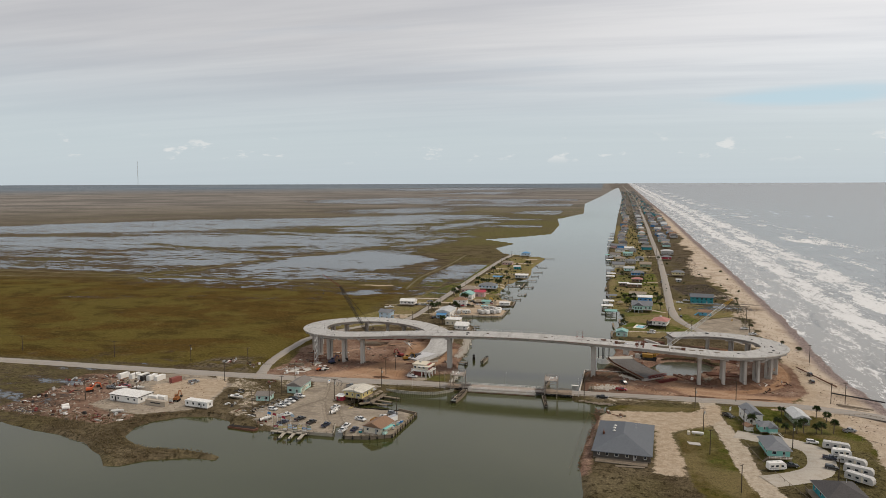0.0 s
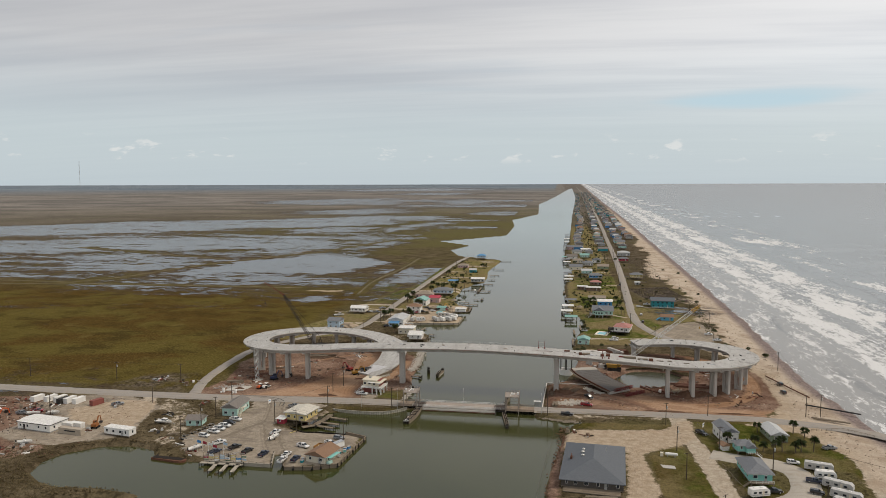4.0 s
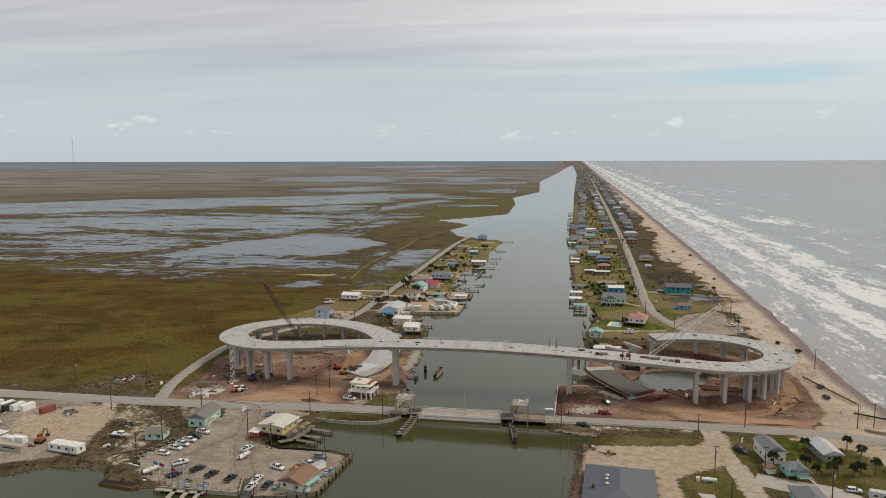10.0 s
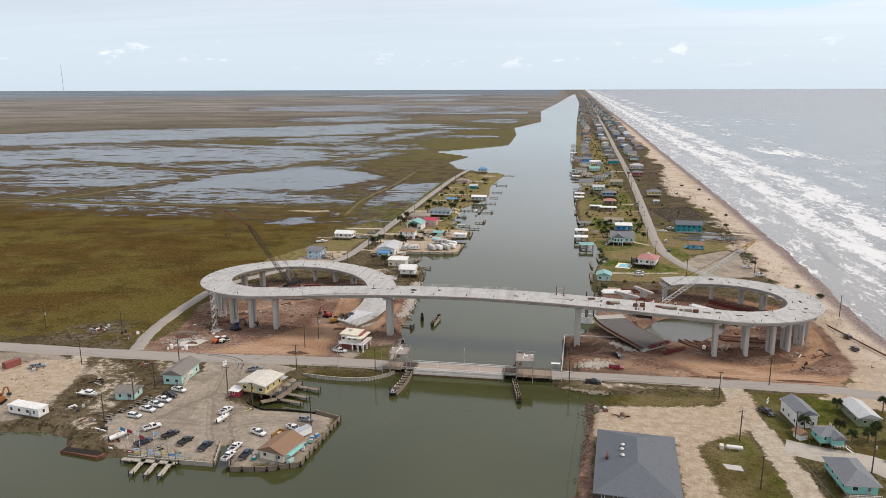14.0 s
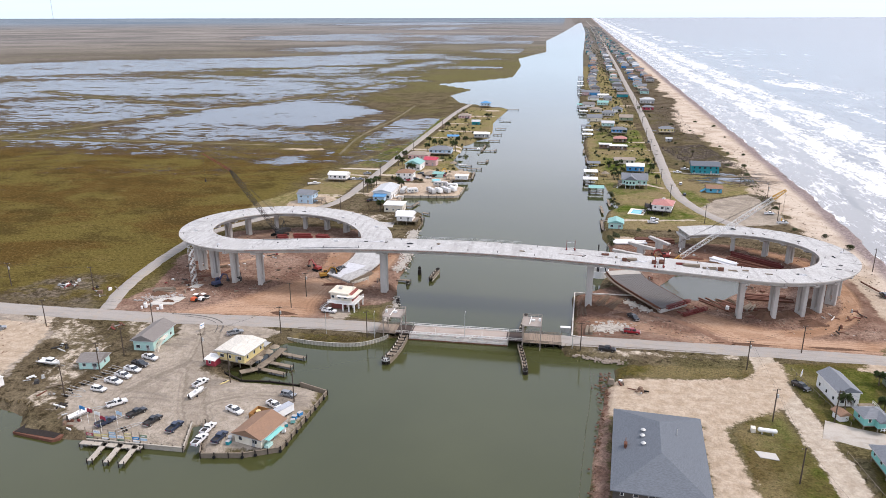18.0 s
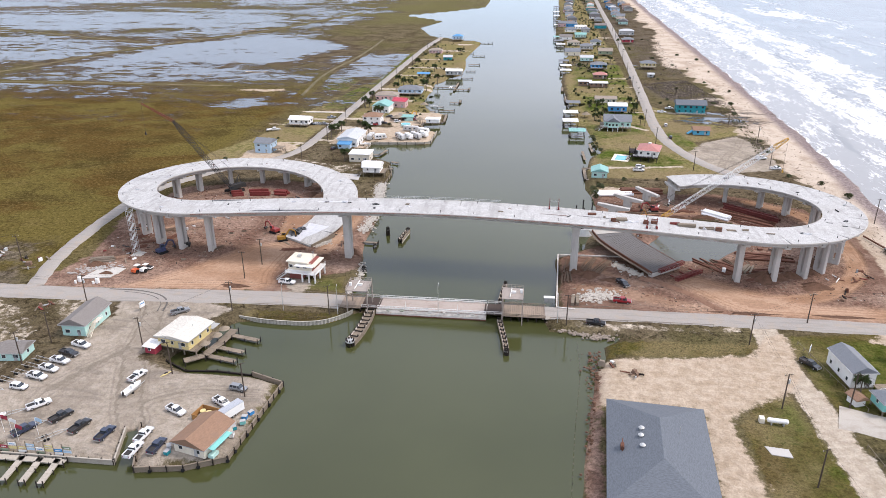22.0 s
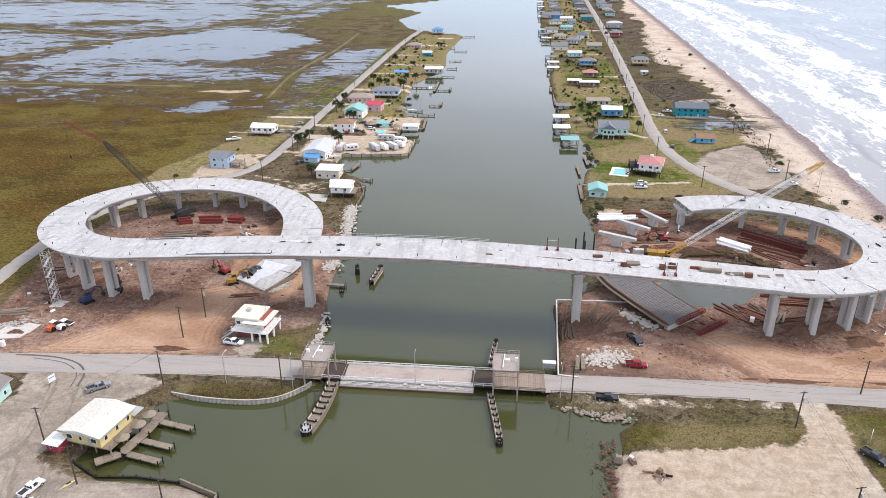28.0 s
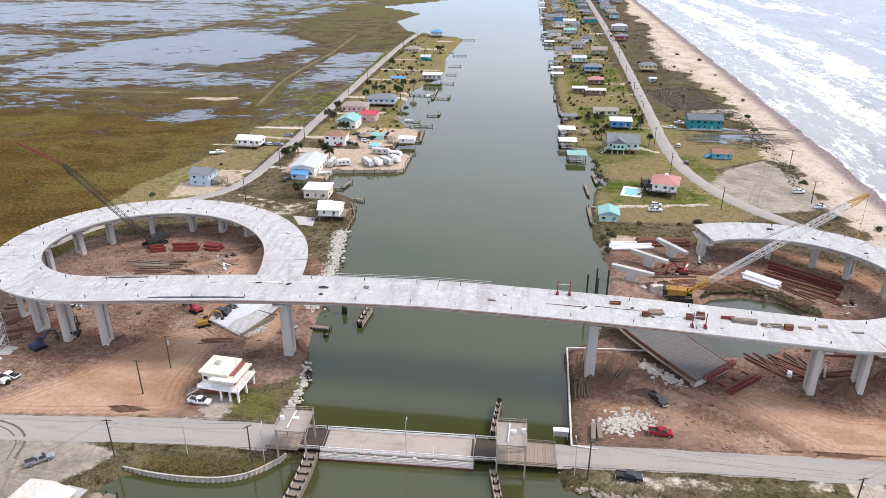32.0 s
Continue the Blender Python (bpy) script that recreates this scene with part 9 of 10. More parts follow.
bulkhead("pale bulkhead round the trailer park", [(-64.2, 189), (-64.2, 203.4), (-33, 206.4), (-29.6, 209.4), (-29.2, 235)], 1.5, PALE_PLANK, step=5)
bulkhead("low timber bulkhead by the cottage", [(-41, 128), (-41, 147), (-45, 160)], 1.3, TIMBER, step=4)
for pts in (((-61, 180), (-54, 180), (-52, 190)), ((-45, 167), (-41, 165)), ((-46, 153), (-42, 155)), ((-41, 246), (-41, 257), (-28, 261), (-29, 283)), ((-44, 292), (-38, 291)), ((-43, 308), (-34, 306)), ((-51, 381), (-33, 380)), ((-33, 367), (-33, 400)), ((-50, 570), (-35, 571)),  ((-36, 296), (-25, 296)), ((-34, 372), (-22, 372), (-22, 378)), ((-33, 424), (-23, 424)), ((-34, 552), (-22, 552)), ((-33, 496), (-23, 498)), ((-33, 650), (-20, 652)), ((-31, 322), (-24, 322), (-24, 330)), ((-32, 460), (-24, 460))):
    dock("dock", "grey timber dock on the canal", pts, 1.6, 1.0)

# ---- the strip between canal and beach ----
pk = house("white stilt house with a faded red hip roof and dark deck", 93.2, 187, -14, 10.5, 12.5, 3.0, "white", "pink", "hip", 2.6, 2.4, "sw", 41, over=0.8, deck_mat=paint("dark_stained_deck", (0.035, 0.028, 0.025), 0.3, 3.0, 0.7))
part("cupola", Geo().box(0, 0, 7.4, 1.6, 1.6, 1.2, taper=0.9), WHITE, pk)
pool = thing("swimming_pool", 78.6, 185.6, 1.5, -14, "pale rectangular swimming pool with turquoise water", "swimming pool")
part("pool_deck", Geo().box(0, 0, 0, 9.0, 13.0, 0.2), CREAM, pool)
pw = Nodes("pool_water")
pw.set(Base_Color=(0.10, 0.42, 0.48, 1), Roughness=0.05)
part("pool_water", Geo().box(0, -0.4, 0.02, 5.6, 9.0, 0.2), pw.m, pool)
house("mint boathouse with a teal roof", 64.4, 152.5, -4, 7.6, 8.5, 3.0, "mint", "teal", "gable", 0, 1.6, "", 42, name="boathouse")
house("teal house on stilts with a grey gable roof and white porch", 82.5, 253, -3, 16, 12, 3.2, "mint", "grey", "gable", 2.4, 3.2, "sw", 43, over=0.7)
house("bright blue house with a white gable roof", 87, 299, 0, 12, 8.5, 3.4, "blue", "white", "gable", 1.6, 1.6, "", 44)
house("low cream cottage with a tan roof", 82, 333, 0, 15, 7.5, 2.8, "cream", "tan", "gable", 0, 1.5, "", 45)
house("brown cottage with a flat white roof", 70.5, 396, 0, 10, 7, 2.8, "brown", "white", "flat", 0.8, 0.4, "", 46)
house("long brown carport with a flat white roof", 81, 391, 0, 14, 7, 2.6, "brown", "white", "flat", 0.8, 0.4, "", 47)
house("cottage with a brown-red roof", 85, 429, 0, 11, 8, 2.8, "brown", "pink", "hip", 0.8, 2, "", 48)
house("deep blue house on stilts", 87, 475, 0, 14, 9, 2.8, "blue", "grey", "hip", 2.2, 2, "s", 49)
house("mint house with a grey roof", 79, 521, 0, 12, 9, 3.0, "mint", "light", "gable", 1.2, 2, "", 50)
house("grey two-storey beach house", 83, 596, 0, 13, 10, 3.4, "grey", "grey", "hip", 2, 2.2, "", 51)
house("cream cottage with a tan hip roof", 71, 634, 0, 13, 9, 3, "cream", "tan", "hip", 1, 2.2, "", 52)
house("house with a teal metal roof", 82, 698, 0, 13, 9, 3, "mint", "teal", "gable", 1.6, 2, "", 53)
house("white house with a white gable roof", 86, 779, 0, 14, 9, 3.2, "white", "white", "gable", 2, 1.6, "", 54)
house("large deep teal house with a grey roof and open ground floor", 136, 303, -2, 18.5, 11, 5.6, "deep_teal", "slate", "gable", 0.6, 2.4, "s", 55, over=1.0)
house("yellow house on dark stilts with a grey roof", 132, 485, 0, 13, 9, 2.8, "yellow", "grey", "hip", 2.4, 2.0, "s", 56)
house("small grey shed in the grass", 129, 441, 0, 5, 4, 2.3, "grey", "light", "gable", 0, 1.1, "", 57, 1, name="shed")
house("red house on stilts", 132, 652, 0, 12, 9, 3, "red", "grey", "hip", 2.4, 2, "", 58)
house("grey house with a pale roof", 138, 722, 0, 17, 10, 4.6, "grey", "light", "hip", 2, 2.2, "", 59)
hut = house("small blue A-frame beach hut", 131.6, 243, -3, 9.5, 6.4, 2.6, "sky_blue", "brown", "gable", 0.4, 1.8, "", 60, name="beach_hut")
part("slide_ramp", Geo().bar((-8, -1, 0.3), (-4.2, 0, 2.6), 2.6, 0.2), WALLS["sky_blue"], hut)
piece("boardwalk", Geo().box(160, 293, 1.5, 30, 1.2, 0.25), TIMBER, "grey timber boardwalk over the dune", "boardwalk")
WALL_PICK = ["white", "cream", "mint", "grey", "grey", "brown", "deep_teal", "light_blue", "white", "yellow", "pink", "blue", "green"]
ROOF_PICK = ["grey", "grey", "light", "dark", "tan", "dark", "slate", "brown", "taupe", "grey"]
rh = random.Random(2024)
NOTE = {"white": "white", "cream": "cream", "mint": "mint green", "light_blue": "pale blue", "grey": "grey", "deep_teal": "deep teal", "yellow": "yellow", "pink": "pink", "blue": "blue", "brown": "brown", "teal": "teal", "green": "grey green"}


def beach_house(x, y):
    wl, rf = rh.choice(WALL_PICK), rh.choice(ROOF_PICK)
    house(f"{NOTE[wl]} beach house with a {rf} roof", x, y, rh.uniform(-4, 4), rh.uniform(10, 15), rh.uniform(8, 11), rh.uniform(2.8, 4.2), wl, rf, rh.choice(("hip", "hip", "gable")), rh.choice((0.6, 2.2, 2.5)), None, "", int(y), 1, group="far beach houses")


y = 560.0
while y < 1900:
    lane = np.interp(y, [490, 713, 1064, 1785, 2300], [117, 125, 134, 153, 168])
    bank = np.interp(y, [365, 556, 762, 1002, 1577, 2523], [53, 61, 59, 64, 83, 102])
    if y > 800:
        beach_house(bank + 16 + rh.uniform(-3, 3), y)
        if rh.random() < 0.75:
            beach_house(lane - 16 + rh.uniform(-3, 3), y + rh.uniform(-8, 8))
    if y > 780 and rh.random() < 0.72:
        beach_house(lane + 17 + rh.uniform(-3, 5), y + rh.uniform(-8, 8))
    if y > 900 and rh.random() < 0.4:
        beach_house(lane + 38 + rh.uniform(-3, 5), y + rh.uniform(-8, 8))
    y += rh.uniform(19, 30) if y > 800 else 22
for x, yy in ((67, 560), (64, 672), (90, 740), (72, 745), (66, 820), (100, 560), (96, 640)):
    beach_house(x, yy)


def boat_lift(x, y, turn, roof, w=9, d=8):
    root = thing("boat_lift", x, y, -1.0, turn, f"timber boat lift with a {roof} roof on the canal", "boat lift", "boat lifts")
    for a in (-w / 2, 0, w / 2):
        for b in (-d / 2, d / 2):
            part("post", Geo().tube((a, b, 0), (a, b, 5.0), 0.16, n=7), DARK_TIMBER, root)
    part("roof", roof_geo("flat" if roof == "white" else "gable", w, d, 5.0, 1.0, 0.5), ROOFS[roof], root)
    part("walkway", Geo().box(0, -d / 2 + 0.6, 1.9, w, 1.2, 0.15).box(-w / 2 + 0.6, 0, 1.9, 1.2, d, 0.15), TIMBER, root)
    part("moored_boat", Geo().prism([(-3.2, -1), (1.6, -1), (3.4, 0), (1.6, 1), (-3.2, 1)], 2.1, 2.9), WHITE, root)


for x, yy, r in ((55, 286, "white"), (54, 261, "white"), (57, 236, "teal"), (58, 318, "grey"), (57, 455, "white"), (58, 480, "white"), (57, 508, "grey"), (57, 625, "white"), (56, 655, "grey"), (55, 690, "teal"), (58, 820, "white"), (58, 870, "grey"), (59, 940, "white"), (60, 1010, "white"), (62, 1100, "grey")):
    boat_lift(x, yy, rh.uniform(-3, 3), r)
dock("dock", "grey timber dock with a short arm", [(63, 166), (57.5, 166), (57.5, 147), (62, 146)], 1.6, 1.1)
dock("dock", "timber dock along the east bank", [(53.5, 330), (53.5, 352)], 1.6, 1.1)
dock("dock", "timber dock along the east bank", [(52, 372), (52.5, 388)], 1.6, 1.1)
bulkhead("dark timber bulkhead along the east bank", [(53, 365), (53.4, 330), (60, 310), (64, 300)], 1.2, DARK_TIMBER, cap=False)
fence("row of old pilings standing in the water", [(45.8, -14), (46, -30), (43.5, -55), (42, -75), (40.5, -95)], 2.2, 0.2, False)
fence("scattered old pilings by the bank", [(42, -12), (43.5, -24)], 5, 0.2, False)

# ---- vehicles ----
T_WHITE = pickup("white", (0.74, 0.74, 0.73), "white pickup truck parked on gravel")
T_BLACK = pickup("black", (0.012, 0.012, 0.014), "black pickup truck parked on gravel")
T_RED = pickup("red", (0.30, 0.012, 0.02), "red pickup truck parked on bare earth")
T_NAVY = pickup("navy", (0.02, 0.03, 0.06), "dark blue pickup truck parked by the ramp")
T_GREY = pickup("grey", (0.22, 0.23, 0.24), "grey pickup truck parked in the sand")
S_WHITE = suv("white", (0.74, 0.74, 0.73), "white station wagon parked beside the lots")
S_DARK = suv("black", (0.012, 0.012, 0.014), "dark station wagon parked beside a trailer")
S_GREY = suv("grey", (0.22, 0.23, 0.24), "grey car parked on the jetty")
T_WHITE.matrix_basis = pose(-99.6, -33.2, 1.5, 0, 0, -14)
for src, rows in (
    (T_WHITE, ((-100.6, -42.0, -12), (-101.2, -46.2, -14), (-102.0, -50.2, -12), (-93.2, -62.2, 48), (-74.6, -46.8, 74), (-56.8, -60.6, -24), (-60.0, -70.8, 84), (-59.6, -76.4, 84), (-52.6, 14.6, -6), (117, 300, 0), (-46.5, -56, -30), (155, 172, 10))),
    (T_BLACK, ((-100.4, -38.0, -12), (-77.4, -69.4, 76), (-84.4, -66.2, 64), (52, -2.6, -3), (63.2, 26.6, -60), (109.6, -19.6, -55), (110, 430, 90))),
    (T_NAVY, ((-69.6, -71.4, 82), (-54.8, -74.4, 84), (-90.2, -72.2, 62))),
    (T_GREY, ((-80, -10, 40), (-104, 243, 0), (-205, -40, 0), (-168, -20.5, 40), (158, -30, 20))),
    (T_RED, ((-200, -36, 15), (-69.6, 246, 60))),
):
    for x, y, t in rows:
        copy_thing(src, pose(x, y, 1.52, 0, 0, t))
T_RED.matrix_basis = pose(61.6, 13.4, 1.5, 0, 0, -4)
T_BLACK.matrix_basis = pose(123.4, -77.4, 1.7, 0, 0, 8)
T_NAVY.matrix_basis = pose(140.6, -66.0, 1.7, 0, 0, -14)
T_GREY.matrix_basis = pose(-104, 262, 1.5, 0, 0, 40)
S_WHITE.matrix_basis = pose(138.4, -48.6, 1.7, 0, 0, -6)
S_DARK.matrix_basis = pose(138.2, -76.0, 1.7, 0, 0, -18)
S_GREY.matrix_basis = pose(-44.8, -49.2, 1.5, 0, 0, -12)
for x, y, t in ((-103.6, -55.4, -8), (86.5, 168.5, 0), (-108, 243, 0), (-58, 255, 20), (114, 262, 80)):
    copy_thing(S_WHITE, pose(x, y, 1.52, 0, 0, t))
for x, y, t in ((-112, 242, 0), (-82, 186, 70), (-66, 250, 10), (112, 231, 80), (163, 50, 95), (166, 66, 95)):
    copy_thing(S_DARK, pose(x, y, 1.52, 0, 0, t))
TRAILER = thing("boat_trailer", -106.4, -41.6, 1.5, -12, "empty galvanised boat trailer", "boat trailer", "boat trailers")
part("side_rail", Geo().bar((-3, 0.8, 0.55), (2.2, 0.6, 0.55), 0.12), GALV, TRAILER)
part("side_rail", Geo().bar((-3, -0.8, 0.55), (2.2, -0.6, 0.55), 0.12), GALV, TRAILER)
part("tongue", Geo().bar((2.2, 0.6, 0.55), (4.2, 0, 0.5), 0.12).bar((2.2, -0.6, 0.55), (4.2, 0, 0.5), 0.12), GALV, TRAILER)
for q in (-2.4, -0.8, 0.8):
    part("bunk", Geo().bar((q, -0.8, 0.6), (q, 0.8, 0.6), 0.16), TIMBER, TRAILER)
wheels(TRAILER, (-1.4, -0.6), 1.0, 0.32, 0.2, False)
for x, y, t in ((-107.2, -45, -12), (-107.8, -48.6, -12), (-109.4, -52.4, -14), (-111, -56.2, -12), (-98.6, -66.6, 38), (-82.6, -73.6, 48), (-90, -71, 46), (-110, -59.6, -10)):
    copy_thing(TRAILER, pose(x, y, 1.5, 0, 0, t))
kayak = thing("kayak", -67.6, -44.4, 1.5, 60, "yellow kayak lying on gravel", "kayak")
part("hull", Geo().tube((-1.9, 0, 0.2), (0, 0, 0.22), 0.05, 0.36, 10).tube((0, 0, 0.22), (1.9, 0, 0.2), 0.36, 0.05, 10), WALLS["yellow"], kayak)
part("cockpit", Geo().box(0, 0, 0.45, 1.0, 0.4, 0.14), STEEL_DARK, kayak)

# ---- poles and wires ----
POLE, POLE_T = utility_pole(10.5, 1), utility_pole(10.5, 1, True)
POLE.matrix_basis = pose(-153, -14, 1.4, 0, 0, 10)
POLE_T.matrix_basis = pose(-64, -6.6, 1.4, 0, 0, 5)
RUNS = [
    [(-520, 24), (-400, 22), (-320, 22), (-250, 21), (-196, 21), (-158, 22)],
    [(-153, -14), (-114, -7), (-64, -6.6), (-32, -5.6)],
    [(43, -3.5), (96, -9.5), (117, 5.5), (162, 12), (169, 14), (174, 99)],
    [(96, -9.5), (96, -41), (95, -70), (101, -105)],
    [(-64, -6.6), (-81, -32), (-66, -44), (-42, -52)],
    [(-110, -32), (-111, -44), (-112, -60)],
    [(113, 166), (101, 215), (101, 262), (103, 320), (107, 385), (110, 450), (113, 520), (117, 600), (121, 680), (126, 770)],
    [(-92, 158), (-91, 205), (-91, 250), (-90, 300), (-88, 350), (-87, 410), (-85, 480), (-82, 560), (-79, 640)],
    [(-69, 17), (-67, 29)],
    [(113, -39), (129, -56), (136, -92)],
    [(-205, -60), (-190, -40)],
    [(154, 178), (160, 225), (152, 262)],
]
poles_done = {(-153, -14), (-64, -6.6)}
for run in RUNS:
    for k, (x, y) in enumerate(run):
        if (x, y) not in poles_done:
            copy_thing(POLE_T if k % 3 == 1 else POLE, pose(x, y, 1.3, 0, 0, 15 * (k % 4)))
            poles_done.add((x, y))
    if len(run) > 2:
        for off in (-0.9, 0.9):
            piece("power_line", wire([(x + off * 0.4, y + off, 11.9) for x, y in run]), STEEL_DARK, "thin dark overhead power line between poles", "power line", group="power lines")

# ---- trees and shrubs ----
PALMS = [palm(3.8, 1), palm(4.8, 2), palm(3.2, 3)]
SPOTS = [(134, -14), (149, -13), (130.4, -37), (135, -37), (138.3, -35), (143.2, -35.5), (145.5, -35), (150.5, -34), (152, -18), (128.5, -32), (-90, 210), (-90, 221), (-88, 226), (-72, 220), (-70, 222), (-70, 164), (-88, 294), (-86, 297), (-72, 271), (-73, 265), (-90, 326), (-78, 358), (-74, 368), (-70, 378), (-59, 374), (-54, 360), (-61, 347), (-82, 391), (-49, 389), (69, 312), (74, 312), (78, 312), (99, 329), (102, 519), (117.5, -33.5),
         (-58, 400), (-60, 450), (-78, 470), (-48, 560),
         (74, 276), (77, 282), (72, 290), (70, 272), (98, 262), (99, 300), (100, 306), (97, 318), (92, 470), (95, 482), (70, 470), (66, 505), (88, 520), (96, 612), (100, 590), (66, 610), (97, 690), (72, 700), (98, 760), (104, 820), (122, 660)]
for k, p in enumerate(PALMS):
    p.matrix_basis = pose(*SPOTS[k], 1.45, 0, 0, 40 * k)
rv = random.Random(9)
for k, (x, y) in enumerate(SPOTS[3:]):
    copy_thing(PALMS[k % 3], pose(x, y, 1.4, 0, 0, rv.uniform(0, 360)) @ Matrix.Scale(1.45 if x < 0 else 1.1, 4))
BUSHES = [bush(1.6, 1), bush(2.2, 2, 0.8), bush(1.1, 3, 1.1)]
BSPOTS = [(60, 131), (61, 125), (62.5, 135), (60.5, 119), (66, 205), (67.5, 214), (66.5, 222), (64, 134), (63, 139), (68.5, 200), (66, 228), (65, 196), (73, 270), (64, 318), (66, 322), (70, 316), (76, 320)]
for k in range(70):
    side = rv.random()
    if side < 0.35:
        BSPOTS.append((rv.uniform(66, 100), rv.uniform(330, 900)))
    elif side < 0.7:
        BSPOTS.append((rv.uniform(120, 175), rv.uniform(300, 800)))
    else:
        BSPOTS.append((rv.uniform(-84, -45), rv.uniform(240, 640)))
BSPOTS += [(157, 175), (160, 205), (163, 228), (170, 150), (176, 132), (160, 262), (158, 160), (186, 540), (183, 470), (180, 380), (165, 300), (-122, 206), (-136, 160), (100, 150), (92, 148), (76, 146)]
for k, b in enumerate(BUSHES):
    b.matrix_basis = pose(*BSPOTS[k], 1.2, 0, 0, 70 * k)
for k, (x, y) in enumerate(BSPOTS[3:]):
    copy_thing(BUSHES[k % 3], pose(x, y, 1.2, 0, 0, rv.uniform(0, 360)))


def litter(name, label, count, spot, mats, size, seed, dry=False):
    """Driftwood and litter too small to count."""
    r = random.Random(seed)
    g = Geo()
    for _ in range(count):
        x, y = spot(r)
        at = np.array([x]), np.array([y])
        if not dry and max(shore_distance(*at, WATER_LINE)[0], shore_distance(*at, SLOUGH)[0], shore_distance(*at, BAY_LINE)[0]) > -3:
            continue
        if max(shore_distance(*at, line)[0] for line in HAULS) > -1:
            continue
        w, L = r.uniform(0, 3.1), size * r.uniform(0.4, 1.6)
        g.bar((x - math.cos(w) * L / 2, y - math.sin(w) * L / 2, 1.45 + r.uniform(0, 0.1)), (x + math.cos(w) * L / 2, y + math.sin(w) * L / 2, 1.5 + r.uniform(0, 0.15)), size * 0.25, size * 0.2)
    return piece(name, g, mats, label, "litter", "stuff")


def on_beach(r):
    y = r.uniform(-80, 900)
    a, b = np.interp(y, *np.array(DUNE).T[[0, 1]]), np.interp(y, *np.array(COAST).T[[0, 1]])
    return a + (b - a - 14) * r.random() ** 1.3, y


litter("driftwood", "dark driftwood strewn over the beach", 700, on_beach, paint("driftwood", (0.20, 0.15, 0.11), 0.4, 3.0, 0.9), 0.8, 5, True)
litter("site_litter", "timber and steel scraps strewn over red earth", 500, lambda r: (r.uniform(45, 150), r.uniform(9, 120)) if r.random() < 0.55 else (r.uniform(-135, -40), r.uniform(14, 118)), TIMBER, 1.0, 6)
SITE = lambda r: (r.uniform(56, 150), r.uniform(9, 120)) if r.random() < 0.55 else (r.uniform(-135, -42), r.uniform(22, 118))
litter("site_litter", "rusty steel offcuts strewn over red earth", 420, SITE, RUST, 1.1, 16)
litter("site_litter", "dark clods and timber strewn over red earth", 420, SITE, DARK_TIMBER, 0.7, 17)
litter("site_litter", "pale concrete crumbs strewn over red earth", 260, SITE, CONCRETE, 0.5, 18)
litter("yard_litter", "pale timber and sheet scraps strewn over the yard", 260, lambda r: (r.uniform(-236, -196), r.uniform(-86, -14)) if r.random() < 0.6 else (r.uniform(-236, -164), r.uniform(-86, -72)), PALE_PLANK, 1.3, 19)
litter("yard_litter", "dark scraps strewn over the yard", 220, lambda r: (r.uniform(-236, -190), r.uniform(-86, -14)), DARK_TIMBER, 1.0, 20)
litter("yard_litter", "rusty scraps strewn over the sandy yard", 240, lambda r: (r.uniform(-235, -150), r.uniform(-86, -10)), RUST, 0.8, 7, True)
mast = thing("radio_mast", -2600, 3300, 40, 0, "thin lattice radio mast far across the marsh", "radio mast")
part("lattice", truss(Geo(), (0, 0, 0), (0, 1, 190), 2.0, 24, 0.16), GALV, mast)

# ---- odds and ends of the village yards ----
tub = thing("round_pool", -51, 247, 1.5, 0, "round above-ground pool with a teal rim and water", "swimming pool")
part("pool_wall", Geo().tube((0, 0, 0), (0, 0, 1.1), 3.1, n=28), WALLS["mint"], tub)
part("water_top", Geo().tube((0, 0, 1.1), (0, 0, 1.13), 2.8, n=28), pw.m, tub)
slide = thing("water_slide", -57, 266, 1.5, 0, "curled yellow water slide in a sandy yard", "slide")
part("chute", Geo().sweep([(math.cos(a / 4) * 2.2, math.sin(a / 4) * 2.2, 3.4 - a * 0.16) for a in range(19)], [(-0.5, 0.2), (-0.4, 0), (0.4, 0), (0.5, 0.2), (0.35, 0.12), (-0.35, 0.12)]), WALLS["yellow"], slide)
for a in (0, 5, 10):
    part("support", Geo().box(math.cos(a / 4) * 2.2, math.sin(a / 4) * 2.2, 0, 0.2, 0.2, 3.3 - a * 0.16), WALLS["blue"], slide)
for x, y, k in ((-59, 260, 1.0), (-47, 301, 0.9), (-43, 255, 0.8), (65, 281, 0.9)):
    hut2 = thing("thatch_shelter", x, y, 1.4, 20, "open garden shelter under a brown thatched roof", "shelter", "thatch shelters")
    part("thatch", Geo().tube((0, 0, 2.3), (0, 0, 4.0), 3.4 * k, 0.3, n=16), paint("dry_thatch", (0.27, 0.22, 0.16), 0.35, 4.0, 0.95), hut2)
    for a in range(4):
        part("post", Geo().tube((math.cos(a * 1.57) * 2.4 * k, math.sin(a * 1.57) * 2.4 * k, 0), (math.cos(a * 1.57) * 2.4 * k, math.sin(a * 1.57) * 2.4 * k, 2.6), 0.12, n=6), TIMBER, hut2)
piece("concrete_pad", Geo().prism([(-66, 142), (-61, 133), (-55, 132), (-56, 141)], 1.2, 1.62), CONCRETE, "pale concrete drive beside the canal cottage", "slab")
piece("shell_strip", Geo().prism([(-127, 277.5), (-100, 277.5), (-100, 280.5), (-127, 280.5)], 1.2, 1.7), SHELL, "long low strip of pale shell fill", "shell strip")
fence("short row of garden posts in rough grass", [(-135, 229), (-122, 231), (-108, 229)], 2.2, 1.4, False)
fence("old mooring piles standing in the inlet", [(-58, 204), (-40, 205)], 4, 0.4, False)
fence("old mooring piles along the canal bank", [(-36, 290), (-38, 320), (-40, 355)], 7, 0.3, False)
